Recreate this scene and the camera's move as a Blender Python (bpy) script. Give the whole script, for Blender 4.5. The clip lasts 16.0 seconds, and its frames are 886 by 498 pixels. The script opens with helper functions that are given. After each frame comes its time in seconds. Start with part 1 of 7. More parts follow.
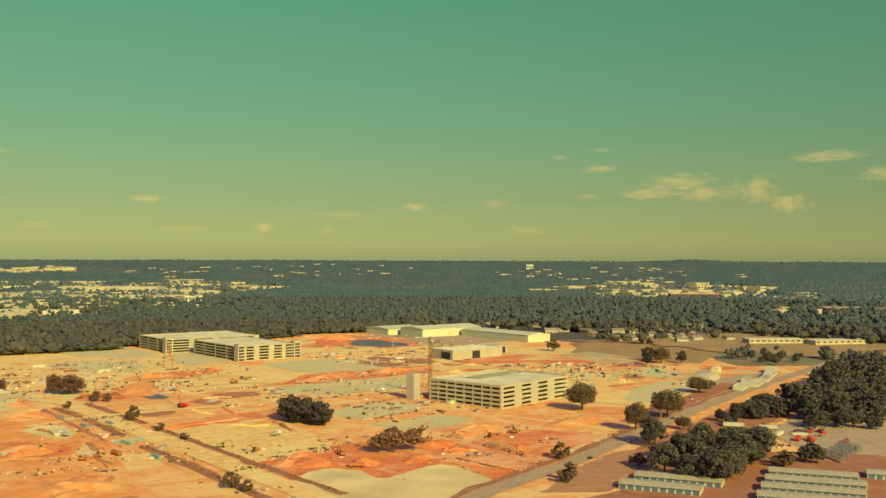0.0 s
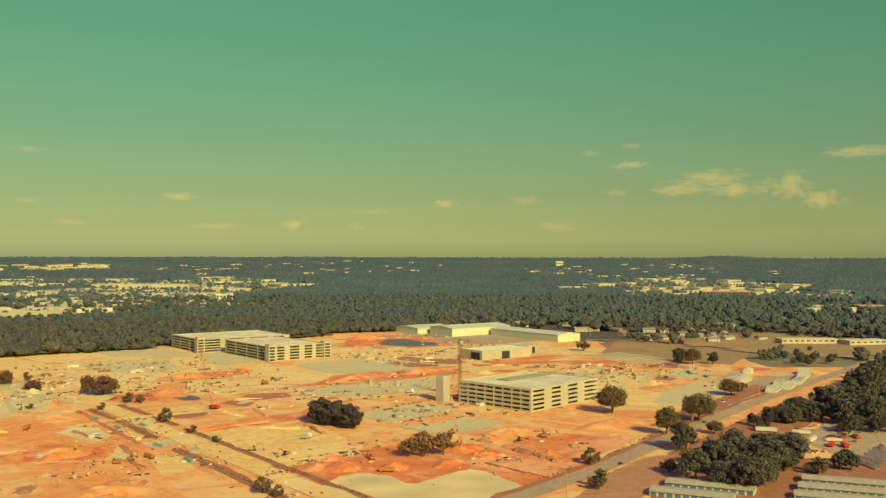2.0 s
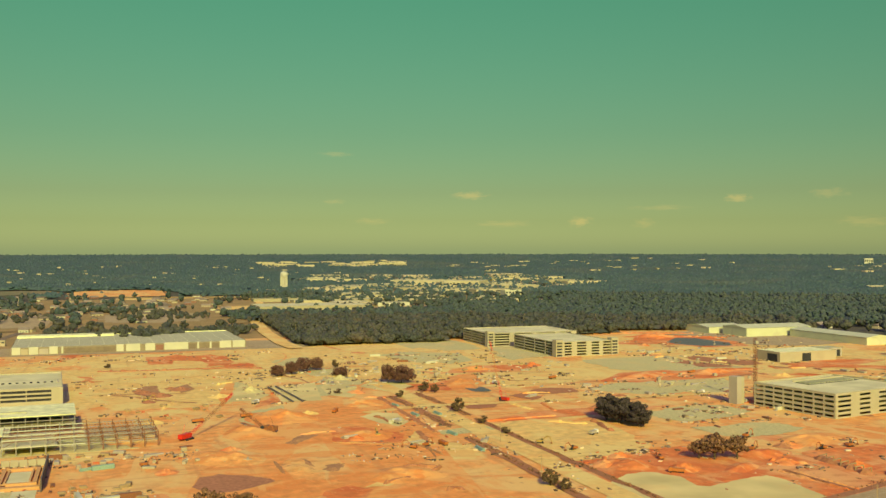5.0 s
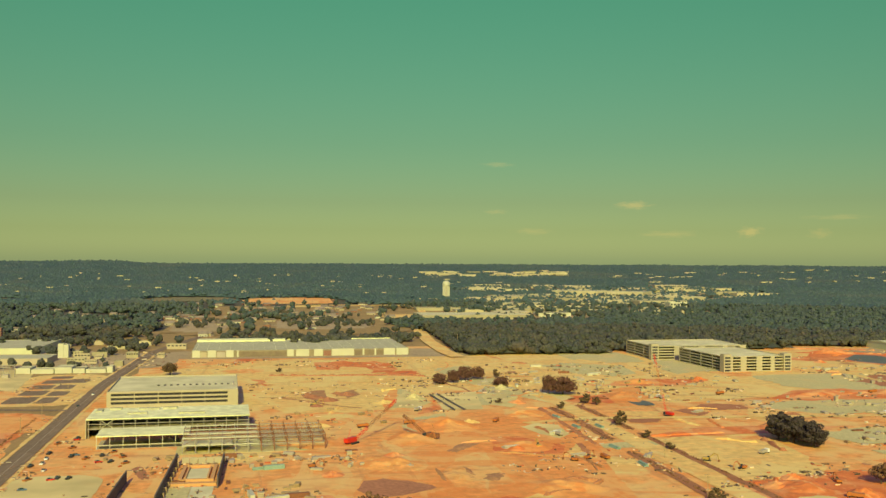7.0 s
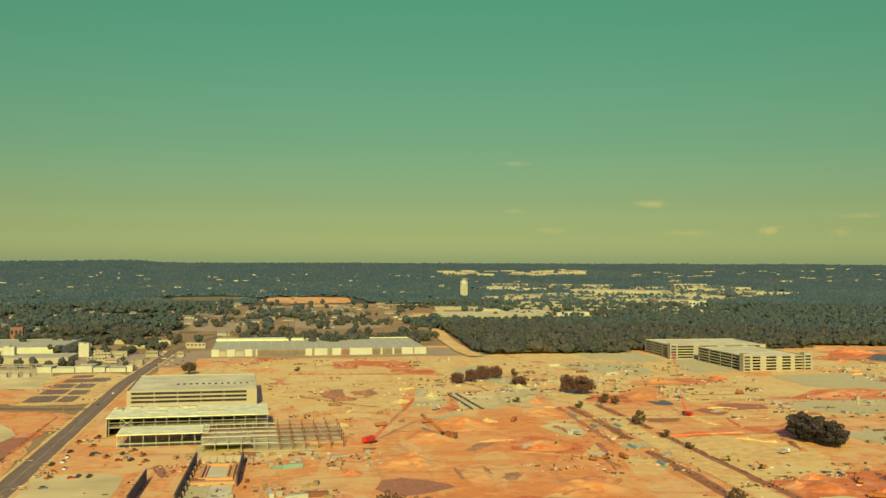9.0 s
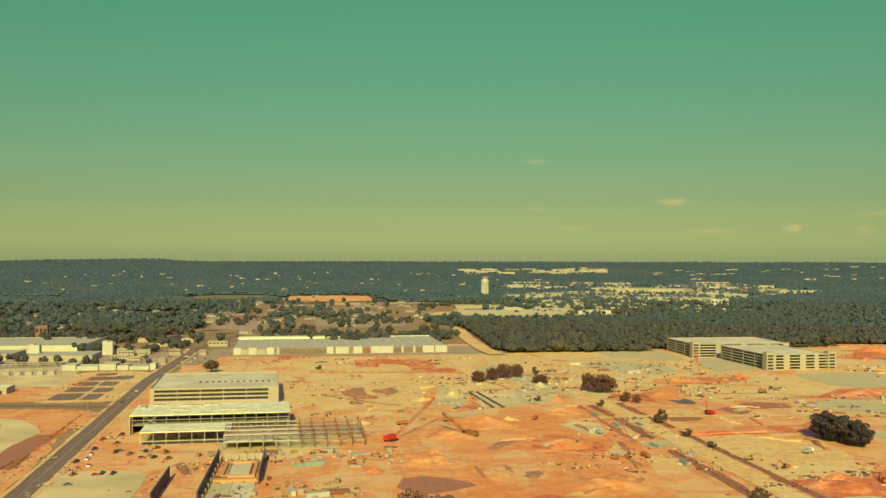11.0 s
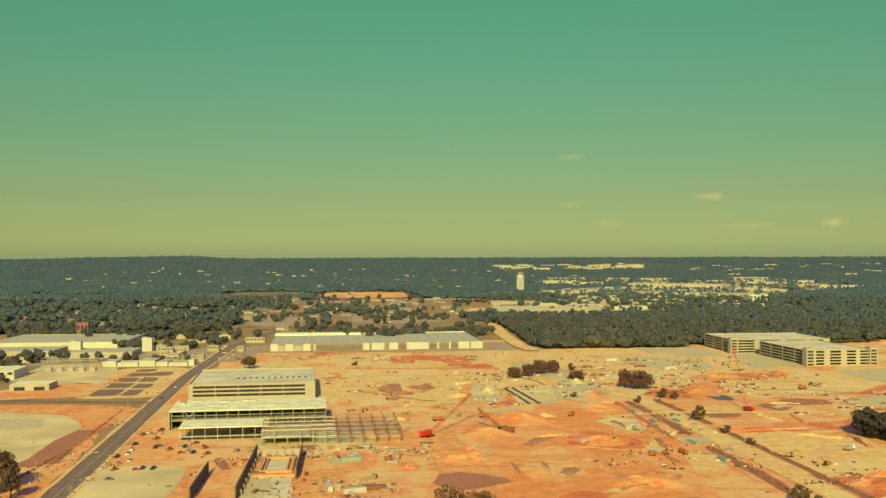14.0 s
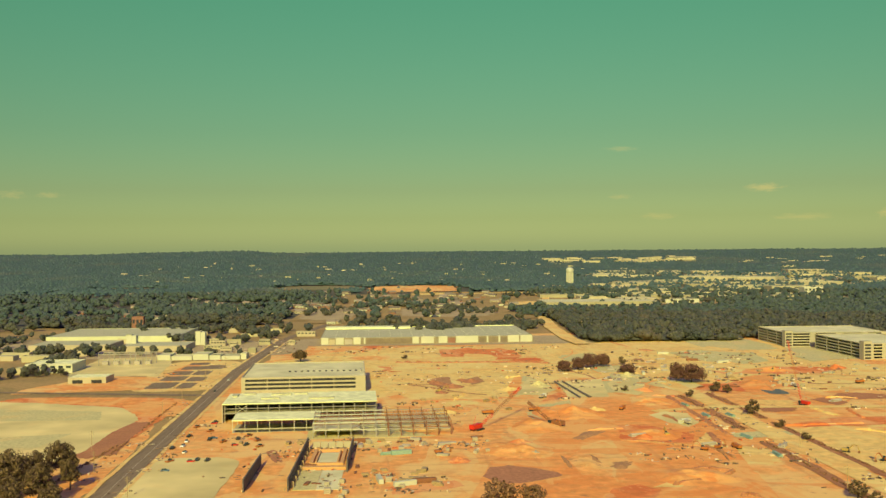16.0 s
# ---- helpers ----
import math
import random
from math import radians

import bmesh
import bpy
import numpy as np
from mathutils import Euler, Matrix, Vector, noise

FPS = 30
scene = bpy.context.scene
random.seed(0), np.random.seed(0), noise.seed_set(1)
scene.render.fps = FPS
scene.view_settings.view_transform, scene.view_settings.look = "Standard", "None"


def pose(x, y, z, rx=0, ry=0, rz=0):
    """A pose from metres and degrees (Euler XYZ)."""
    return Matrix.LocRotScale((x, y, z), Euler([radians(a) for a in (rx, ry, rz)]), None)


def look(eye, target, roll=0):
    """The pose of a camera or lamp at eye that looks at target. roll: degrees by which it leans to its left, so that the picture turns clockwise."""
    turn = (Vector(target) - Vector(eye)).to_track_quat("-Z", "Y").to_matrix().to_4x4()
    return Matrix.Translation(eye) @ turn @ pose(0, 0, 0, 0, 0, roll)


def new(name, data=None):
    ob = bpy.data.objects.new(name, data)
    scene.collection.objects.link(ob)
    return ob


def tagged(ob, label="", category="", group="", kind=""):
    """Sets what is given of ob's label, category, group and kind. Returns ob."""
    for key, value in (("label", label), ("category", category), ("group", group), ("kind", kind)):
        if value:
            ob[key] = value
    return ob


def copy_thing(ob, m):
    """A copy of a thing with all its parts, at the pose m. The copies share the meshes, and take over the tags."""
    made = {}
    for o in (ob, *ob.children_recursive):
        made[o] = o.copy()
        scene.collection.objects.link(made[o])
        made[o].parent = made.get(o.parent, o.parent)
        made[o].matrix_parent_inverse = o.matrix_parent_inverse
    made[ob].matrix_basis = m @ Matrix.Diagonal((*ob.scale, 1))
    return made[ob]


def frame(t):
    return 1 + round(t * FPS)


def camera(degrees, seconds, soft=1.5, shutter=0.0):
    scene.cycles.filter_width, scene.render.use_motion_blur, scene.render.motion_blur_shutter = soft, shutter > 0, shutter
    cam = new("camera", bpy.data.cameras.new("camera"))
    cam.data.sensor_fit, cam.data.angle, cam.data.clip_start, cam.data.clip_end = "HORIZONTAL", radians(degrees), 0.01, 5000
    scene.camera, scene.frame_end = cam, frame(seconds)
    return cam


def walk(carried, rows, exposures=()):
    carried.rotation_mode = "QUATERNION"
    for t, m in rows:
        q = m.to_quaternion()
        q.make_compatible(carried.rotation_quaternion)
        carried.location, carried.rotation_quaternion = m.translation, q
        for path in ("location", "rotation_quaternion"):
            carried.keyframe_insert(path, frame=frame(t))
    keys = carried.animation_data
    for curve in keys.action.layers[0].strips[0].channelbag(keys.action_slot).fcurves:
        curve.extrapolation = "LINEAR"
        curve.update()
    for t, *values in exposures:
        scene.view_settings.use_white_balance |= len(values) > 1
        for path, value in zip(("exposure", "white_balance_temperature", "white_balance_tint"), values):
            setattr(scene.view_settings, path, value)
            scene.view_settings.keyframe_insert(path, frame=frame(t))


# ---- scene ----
# World frame: x and y follow the street grid, the camera hovers over the origin, z = 0 is the building site.
cam = camera(49.49, 16.0)
# seconds, height, heading (left positive, 38 degrees off the grid), pitch, lean
PATH = [
    (0, 115.90, 0.000, 0.534, 0.187), (0.5, 117.92, 0.369, 0.483, 0.175), (1, 119.85, 0.849, 0.429, 0.154),
    (1.5, 120.89, 1.283, 0.354, 0.130), (2, 121.33, 1.750, 0.267, 0.105), (2.5, 121.38, 2.301, 0.205, 0.050),
    (3, 121.57, 2.893, 0.121, 0.025), (3.5, 121.71, 3.727, -0.017, 0.046), (4, 121.51, 5.595, -0.132, 0.026),
    (4.5, 120.41, 12.303, -0.017, -0.079), (5, 120.08, 18.719, 0.098, -0.039), (5.2, 120.00, 22.586, 0.353, -0.05),
    (5.5, 120.00, 26.10, 0.53, 0.05), (6.0, 120.00, 27.75, 0.63, 0.17),
    (7.3, 120.00, 28.425, 0.682, 0.269), (8, 119.98, 28.831, 0.663, 0.237),
    (8.5, 120.00, 29.100, 0.654, 0.210), (9, 120.00, 29.376, 0.634, 0.186), (11.5, 120.00, 30.945, 0.509, 0.087),
    (12, 120.00, 31.279, 0.485, 0.041), (12.5, 120.00, 31.636, 0.451, 0.001), (13, 120.00, 32.011, 0.405, -0.034),
    (13.5, 120.00, 32.328, 0.363, -0.086), (14, 120.00, 32.708, 0.303, -0.149), (14.5, 120.00, 33.088, 0.222, -0.216),
    (15, 120.00, 33.527, 0.138, -0.258), (15.5, 120.00, 34.068, 0.039, -0.373), (16, 120.00, 35.618, -0.064, -0.483)]
walk(cam, [(t, pose(0, 0, h, 90 + pitch, 0, yaw - 38) @ pose(0, 0, 0, 0, 0, lean)) for t, h, yaw, pitch, lean in PATH],
     exposures=[(0, 0.06, 25000, -20), (4.0, 0.06, 23500, -21), (5.4, -0.08, 18000, -25), (9.0, -0.08, 18000, -25), (12.0, -0.02, 19000, -24), (16, 0.0, 20000, -24)])

# ---------------------------------------------------------------- light
SUN_EL, SUN_AZ = 29.0, 189.0
world = bpy.data.worlds.new("sky")
scene.world = world
world.use_nodes = True
wn = world.node_tree
sky = wn.nodes.new("ShaderNodeTexSky")
sky.sky_type, sky.sun_disc = "NISHITA", False
sky.sun_elevation, sky.sun_rotation = radians(SUN_EL), radians(SUN_AZ)
sky.altitude, sky.air_density, sky.dust_density, sky.ozone_density = 300, 1.0, 1.2, 1.0
# hazy autumn air: greener aloft, warmer towards the horizon
tcw, sep, ramp_w, mul_w = (wn.nodes.new("ShaderNode" + k) for k in ("TexCoord", "SeparateXYZ", "ValToRGB", "Mix"))
mul_w.data_type, mul_w.blend_type = "RGBA", "MULTIPLY"
mul_w.inputs[0].default_value = 1.0
wn.links.new(tcw.outputs["Generated"], sep.inputs[0])
wn.links.new(sep.outputs[2], ramp_w.inputs[0])
ce = ramp_w.color_ramp.elements
ce[0].position, ce[0].color = 0.0, (0.76, 0.94, 1.05, 1)
# top stop lies out of view: extra blue added to tint the shadows
ce[1].position, ce[1].color = 0.60, (1.45, 0.90, 3.70, 1)
for at, col in ((0.03, (0.54, 0.65, 0.68, 1)), (0.06, (0.46, 0.56, 0.57, 1)), (0.12, (0.39, 0.62, 0.58, 1)), (0.26, (0.32, 0.86, 0.69, 1)), (0.32, (0.34, 0.84, 0.76, 1))):
    ce.new(at).color = col
wn.links.new(sky.outputs[0], mul_w.inputs[6])
wn.links.new(ramp_w.outputs[0], mul_w.inputs[7])
wn.links.new(mul_w.outputs[2], wn.nodes["Background"].inputs[0])
wn.nodes["Background"].inputs[1].default_value = 0.094
sun = new("sun", bpy.data.lights.new("sun", "SUN"))
sun.data.energy, sun.data.angle, sun.data.color = 4.8, radians(0.53), (1.0, 0.92, 0.70)
saz, sel = radians(SUN_AZ), radians(SUN_EL)
sun.matrix_world = look((0, 0, 300), (-1000 * math.sin(saz) * math.cos(sel), -1000 * math.cos(saz) * math.cos(sel), 300 - 1000 * math.sin(sel)))


# ---------------------------------------------------------------- materials
def mat(name, a, b, scale=0.1, rough=0.85, fine=1.0, c=None, cscale=0.02, metal=0.0, bump=0.0, stretch=(1, 1, 1), per_object=0.0, per_island=0.0, cbias=0.5):
    """Two colours mixed by a coarse and a fine noise in world metres, a third one in larger stains."""
    m = bpy.data.materials.new(name)
    m.use_nodes = True
    t = m.node_tree
    n, l = t.nodes, t.links
    bsdf = n["Principled BSDF"]
    bsdf.inputs["Roughness"].default_value, bsdf.inputs["Metallic"].default_value = rough, metal
    bsdf.inputs["Specular IOR Level"].default_value = 0.25
    geo = n.new("ShaderNodeNewGeometry")
    mp = n.new("ShaderNodeMapping")
    mp.inputs["Scale"].default_value = stretch
    l.new(geo.outputs["Position"], mp.inputs["Vector"])

    def noise_node(s, detail=5.0, distortion=0.0):
        q = n.new("ShaderNodeTexNoise")
        q.inputs["Scale"].default_value, q.inputs["Detail"].default_value, q.inputs["Distortion"].default_value = s, detail, distortion
        l.new(mp.outputs[0], q.inputs["Vector"])
        return q

    def ramp(src, lo, hi):
        r = n.new("ShaderNodeMapRange")
        r.inputs["From Min"].default_value, r.inputs["From Max"].default_value = lo, hi
        l.new(src, r.inputs["Value"])
        return r.outputs[0]

    def mix(f, p, q, kind="MIX"):
        x = n.new("ShaderNodeMix")
        x.data_type, x.blend_type = "RGBA", kind
        for sock, val in ((x.inputs[0], f), (x.inputs[6], p), (x.inputs[7], q)):
            if isinstance(val, (int, float)):
                sock.default_value = val
            elif isinstance(val, tuple):
                sock.default_value = (*val, 1)
            else:
                l.new(val, sock)
        return x.outputs[2]

    coarse = noise_node(scale)
    col = mix(ramp(coarse.outputs[0], 0.36, 0.64), a, b)
    if c:
        stain = noise_node(cscale, 6.0, 0.6)
        col = mix(ramp(stain.outputs[0], cbias, cbias + 0.12), col, c)
    speck = noise_node(scale * 9 * fine, 3.0)
    col = mix(0.55, col, mix(ramp(speck.outputs[0], 0.3, 0.7), tuple(v * 0.62 for v in a), tuple(min(1, v * 1.3) for v in a)), "MIX") if fine > 0 else col
    rnd = None
    if per_object:
        rnd, amount = n.new("ShaderNodeObjectInfo").outputs["Random"], per_object
    if per_island:
        rnd, amount = geo.outputs["Random Per Island"], per_island
    if rnd:
        hv = n.new("ShaderNodeHueSaturation")
        l.new(ramp2(n, l, rnd, 1 - amount, 1 + amount), hv.inputs["Value"])
        l.new(col, hv.inputs["Color"])
        col = hv.outputs[0]
    l.new(col, bsdf.inputs["Base Color"])
    if bump:
        bp = n.new("ShaderNodeBump")
        bp.inputs["Strength"].default_value, bp.inputs["Distance"].default_value = 0.7, bump
        l.new(speck.outputs[0], bp.inputs["Height"])
        l.new(bp.outputs[0], bsdf.inputs["Normal"])
    return m


def ramp2(n, l, src, lo, hi):
    r = n.new("ShaderNodeMapRange")
    r.inputs["To Min"].default_value, r.inputs["To Max"].default_value = lo, hi
    l.new(src, r.inputs["Value"])
    return r.outputs[0]


def dirt(name, base, deep, light, dark):
    """Graded earth: broad colour drifts, scraped pale streaks in two directions, damp and littered dark flecks."""
    m = mat(name, base, deep, 0.018, rough=0.95, bump=0.3)
    t = m.node_tree
    n, l = t.nodes, t.links
    bsdf = n["Principled BSDF"]
    col = bsdf.inputs["Base Color"].links[0].from_socket
    geo = n.new("ShaderNodeNewGeometry")

    def layer(col, tint, scale, stretch, turn, lo, hi, amount, distortion=0.4):
        mp = n.new("ShaderNodeMapping")
        mp.inputs["Scale"].default_value, mp.inputs["Rotation"].default_value = stretch, (0, 0, radians(turn))
        q = n.new("ShaderNodeTexNoise")
        q.inputs["Scale"].default_value, q.inputs["Detail"].default_value, q.inputs["Distortion"].default_value = scale, 6.0, distortion
        r = n.new("ShaderNodeMapRange")
        r.inputs["From Min"].default_value, r.inputs["From Max"].default_value, r.inputs["To Max"].default_value = lo, hi, amount
        x = n.new("ShaderNodeMix")
        x.data_type = "RGBA"
        l.new(geo.outputs["Position"], mp.inputs["Vector"])
        l.new(mp.outputs[0], q.inputs["Vector"])
        l.new(q.outputs[0], r.inputs["Value"])
        l.new(r.outputs[0], x.inputs[0])
        l.new(col, x.inputs[6])
        x.inputs[7].default_value = (*tint, 1)
        return x.outputs[2]

    col = layer(col, light, 0.016, (1, 1, 1), 0, 0.48, 0.60, 0.9, 1.2)
    col = layer(col, light, 0.05, (0.4, 1, 1), 8, 0.54, 0.62, 0.4)
    col = layer(col, deep, 0.045, (1, 0.35, 1), -12, 0.55, 0.63, 0.4)
    col = layer(col, deep, 0.03, (0.5, 1, 1), 35, 0.575, 0.60, 0.6, 1.4)
    col = layer(col, light, 0.028, (1, 0.4, 1), 60, 0.575, 0.595, 0.7, 1.6)
    col = layer(col, tuple(0.55 * a + 0.45 * b for a, b in zip(base, dark)), 0.06, (0.5, 1, 1), 20, 0.59, 0.68, 0.5, 1.0)
    col = layer(col, tuple(0.5 * a + 0.5 * b for a, b in zip(base, dark)), 0.09, (0.08, 1, 1), 62, 0.62, 0.66, 0.4, 0.5)
    col = layer(col, tuple(0.5 * a + 0.5 * b for a, b in zip(base, dark)), 0.09, (1, 0.08, 1), 12, 0.63, 0.67, 0.4, 0.5)
    col = layer(col, dark, 0.17, (0.6, 1, 1), 5, 0.66, 0.72, 0.6, 0.8)
    col = layer(col, tuple(0.35 * a + 0.65 * b for a, b in zip(base, dark)), 0.42, (0.7, 1, 1), 30, 0.61, 0.70, 0.35, 0.6)
    col = layer(col, light, 0.33, (1, 0.6, 1), -20, 0.60, 0.66, 0.5, 0.6)
    l.new(col, bsdf.inputs["Base Color"])
    return m


M = {}
M["forest_floor"] = mat("forest_floor", (0.085, 0.080, 0.056), (0.12, 0.10, 0.066), 0.02, c=(0.22, 0.16, 0.09), cscale=0.004, cbias=0.6)
M["sand"] = dirt("sandy_dirt", (0.75, 0.362, 0.132), (0.71, 0.255, 0.083), (0.73, 0.48, 0.20), (0.26, 0.115, 0.08))
M["red"] = dirt("red_clay", (0.68, 0.215, 0.075), (0.58, 0.13, 0.05), (0.72, 0.36, 0.16), (0.20, 0.07, 0.06))
M["orange"] = dirt("orange_sand", (0.74, 0.305, 0.105), (0.71, 0.235, 0.073), (0.74, 0.39, 0.15), (0.36, 0.15, 0.08))
M["pale"] = dirt("pale_sand", (0.72, 0.50, 0.19), (0.72, 0.40, 0.145), (0.72, 0.55, 0.225), (0.30, 0.16, 0.09))
M["gravel"] = mat("grey_gravel", (0.50, 0.45, 0.225), (0.57, 0.49, 0.24), 0.06, c=(0.68, 0.49, 0.21), cscale=0.03, cbias=0.52)
M["brown"] = mat("brown_earth", (0.37, 0.155, 0.082), (0.44, 0.20, 0.10), 0.08, bump=0.2, c=(0.54, 0.25, 0.11), cscale=0.05, cbias=0.55)
M["weeds"] = mat("dry_weeds", (0.36, 0.155, 0.078), (0.25, 0.115, 0.066), 0.15, bump=0.2, c=(0.52, 0.26, 0.12), cscale=0.06, cbias=0.55)
M["scrub"] = mat("scrubby_brown_earth", (0.42, 0.215, 0.105), (0.31, 0.165, 0.088), 0.12, c=(0.58, 0.29, 0.12), cscale=0.09, cbias=0.54)
M["field"] = mat("dry_grass", (0.325, 0.22, 0.095), (0.235, 0.18, 0.08), 0.03, c=(0.42, 0.265, 0.12), cscale=0.02)
M["lawn"] = mat("mown_grass", (0.175, 0.165, 0.085), (0.25, 0.205, 0.105), 0.03, c=(0.32, 0.215, 0.11), cscale=0.015)
M["asphalt"] = mat("asphalt", (0.20, 0.145, 0.096), (0.26, 0.185, 0.118), 0.06, stretch=(1, 0.15, 1), c=(0.36, 0.24, 0.135), cscale=0.05, cbias=0.6)
M["lot"] = mat("worn_pavement", (0.38, 0.29, 0.17), (0.46, 0.36, 0.205), 0.03, c=(0.27, 0.205, 0.135), cscale=0.04, cbias=0.6)
M["grey_road"] = mat("worn_road", (0.36, 0.262, 0.15), (0.43, 0.315, 0.18), 0.05, c=(0.54, 0.36, 0.19), cscale=0.04, cbias=0.56)
M["paint"] = mat("road_paint", (0.44, 0.38, 0.28), (0.36, 0.30, 0.22), 0.5)
M["concrete"] = mat("precast_concrete", (0.41, 0.365, 0.265), (0.37, 0.33, 0.24), 0.05, c=(0.31, 0.28, 0.21), cscale=0.08, cbias=0.6, fine=0)
M["deck"] = mat("deck_concrete", (0.61, 0.575, 0.345), (0.56, 0.53, 0.32), 0.03, c=(0.47, 0.43, 0.28), cscale=0.05, cbias=0.6, fine=0.15)
M["greyconc"] = mat("grey_concrete", (0.34, 0.30, 0.26), (0.40, 0.35, 0.29), 0.08, fine=0)
# near-black put in for shade inside openings; doors and small parts wear it too
M["dark"] = mat("inner_shade_and_dark_parts", (0.03, 0.03, 0.035), (0.05, 0.05, 0.05), 0.2)
M["membrane"] = mat("white_roof_membrane", (0.77, 0.78, 0.44), (0.72, 0.73, 0.42), 0.04, fine=0.5, c=(0.63, 0.61, 0.38), cscale=0.05, cbias=0.6, rough=0.6)
M["slab"] = mat("pale_slab_concrete", (0.64, 0.53, 0.245), (0.58, 0.475, 0.225), 0.012, fine=0.25, c=(0.70, 0.49, 0.215), cscale=0.03, cbias=0.56)
M["whitewall"] = mat("white_metal_wall", (0.50, 0.49, 0.375), (0.45, 0.44, 0.34), 0.08, rough=0.6, fine=0)
M["tanwall"] = mat("tan_wall", (0.42, 0.36, 0.26), (0.38, 0.32, 0.23), 0.08, fine=0)
M["cream"] = mat("cream_cladding", (0.40, 0.355, 0.235), (0.34, 0.30, 0.20), 0.05, per_object=0.25, fine=0)
M["hangar"] = mat("pale_painted_metal", (0.53, 0.545, 0.365), (0.48, 0.49, 0.33), 0.05, rough=0.6, c=(0.45, 0.43, 0.31), cscale=0.06, cbias=0.6, fine=0)
M["dusty_roof"] = mat("dusty_flat_roof", (0.45, 0.425, 0.265), (0.37, 0.345, 0.22), 0.03, per_object=0.3)
M["brickwall"] = mat("red_brick_wall", (0.26, 0.125, 0.095), (0.21, 0.105, 0.082), 0.1)
M["greyroof"] = mat("grey_roof", (0.44, 0.43, 0.285), (0.39, 0.38, 0.255), 0.05, c=(0.50, 0.48, 0.315), cscale=0.06, cbias=0.58)
M["shingle"] = mat("roof_shingle", (0.20, 0.16, 0.13), (0.26, 0.22, 0.17), 0.2, per_object=0.35)
M["steel"] = mat("primed_steel", (0.30, 0.28, 0.25), (0.24, 0.20, 0.17), 0.2, rough=0.5, metal=0.2)
M["rust"] = mat("rusty_steel", (0.24, 0.10, 0.055), (0.17, 0.085, 0.055), 0.4)
M["redpaint"] = mat("red_paint", (0.60, 0.035, 0.03), (0.50, 0.03, 0.03), 0.5, rough=0.4)
M["orangepaint"] = mat("orange_paint", (0.42, 0.14, 0.05), (0.34, 0.12, 0.05), 0.5, rough=0.45)
M["yellowpaint"] = mat("yellow_paint", (0.44, 0.30, 0.10), (0.34, 0.22, 0.09), 0.5, rough=0.45)
M["rubber"] = mat("black_rubber", (0.03, 0.03, 0.03), (0.04, 0.04, 0.04), 1.0)
M["glass"] = mat("tinted_glass", (0.03, 0.04, 0.05), (0.04, 0.05, 0.06), 0.5, rough=0.12)
M["pipe"] = mat("green_plastic", (0.24, 0.36, 0.29), (0.20, 0.30, 0.25), 0.5)
M["formwork"] = mat("dark_formwork", (0.11, 0.095, 0.09), (0.16, 0.13, 0.11), 0.3)
M["timber"] = mat("timber", (0.36, 0.26, 0.15), (0.28, 0.20, 0.11), 0.5)
M["orangewood"] = mat("raw_formwork_boards", (0.58, 0.33, 0.16), (0.50, 0.27, 0.12), 0.4)
M["bark"] = mat("bark", (0.10, 0.075, 0.05), (0.07, 0.055, 0.04), 1.5)
M["leaf_dark"] = mat("dark_leaves", (0.052, 0.041, 0.040), (0.070, 0.054, 0.046), 0.3, per_island=0.4)
M["leaf"] = mat("oak_leaves", (0.074, 0.072, 0.056), (0.104, 0.092, 0.060), 0.3, per_island=0.4)
M["leaf_brown"] = mat("autumn_leaves", (0.140, 0.066, 0.050), (0.100, 0.054, 0.044), 0.3, per_island=0.4)
M["leaf_russet"] = mat("russet_leaves", (0.195, 0.102, 0.06), (0.14, 0.08, 0.052), 0.3, per_island=0.4)
M["leaf_olive"] = mat("olive_leaves", (0.130, 0.085, 0.048), (0.095, 0.068, 0.042), 0.3, per_island=0.4)
# some distance haze is put into this bluer base colour
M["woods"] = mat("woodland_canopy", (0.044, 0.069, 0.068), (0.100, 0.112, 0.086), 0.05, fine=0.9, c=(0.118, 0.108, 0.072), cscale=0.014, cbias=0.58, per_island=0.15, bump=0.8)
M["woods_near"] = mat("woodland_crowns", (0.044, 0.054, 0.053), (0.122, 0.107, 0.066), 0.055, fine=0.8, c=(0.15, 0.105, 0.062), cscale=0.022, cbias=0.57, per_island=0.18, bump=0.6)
# aerial haze of the farthest woods is painted into their blue-green base colour
M["woods_far"] = mat("haze_tinted_far_woods", (0.048, 0.090, 0.088), (0.104, 0.146, 0.122), 0.018, fine=1.1, c=(0.135, 0.146, 0.106), cscale=0.004, cbias=0.55, per_island=0.12)
M["storage_roof"] = mat("dull_storage_roof", (0.40, 0.355, 0.225), (0.35, 0.31, 0.20), 0.08, c=(0.38, 0.33, 0.22), cscale=0.05, rough=0.6)
M["weed_tuft"] = mat("weed_tufts", (0.26, 0.125, 0.065), (0.17, 0.095, 0.055), 0.2, per_island=0.5)
M["brown_panel"] = mat("dusty_brown_panel", (0.17, 0.13, 0.10), (0.22, 0.17, 0.12), 0.2, fine=0)
# tan wall at half value: the shade of recesses is put into the colour
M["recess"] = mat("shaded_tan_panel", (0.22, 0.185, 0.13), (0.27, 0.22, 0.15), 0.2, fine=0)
M["carwhite"] = mat("white_car_paint", (0.75, 0.75, 0.73), (0.72, 0.72, 0.70), 0.5, rough=0.3)
M["carblack"] = mat("black_car_paint", (0.03, 0.03, 0.035), (0.04, 0.04, 0.045), 0.5, rough=0.3)
M["carblue"] = mat("blue_car_paint", (0.08, 0.16, 0.26), (0.07, 0.14, 0.23), 0.5, rough=0.3)
M["cargrey"] = mat("grey_car_paint", (0.30, 0.30, 0.30), (0.26, 0.26, 0.26), 0.5, rough=0.3)
M["door_blue"] = mat("blue_roller_door", (0.09, 0.14, 0.20), (0.07, 0.12, 0.17), 0.5, rough=0.5)


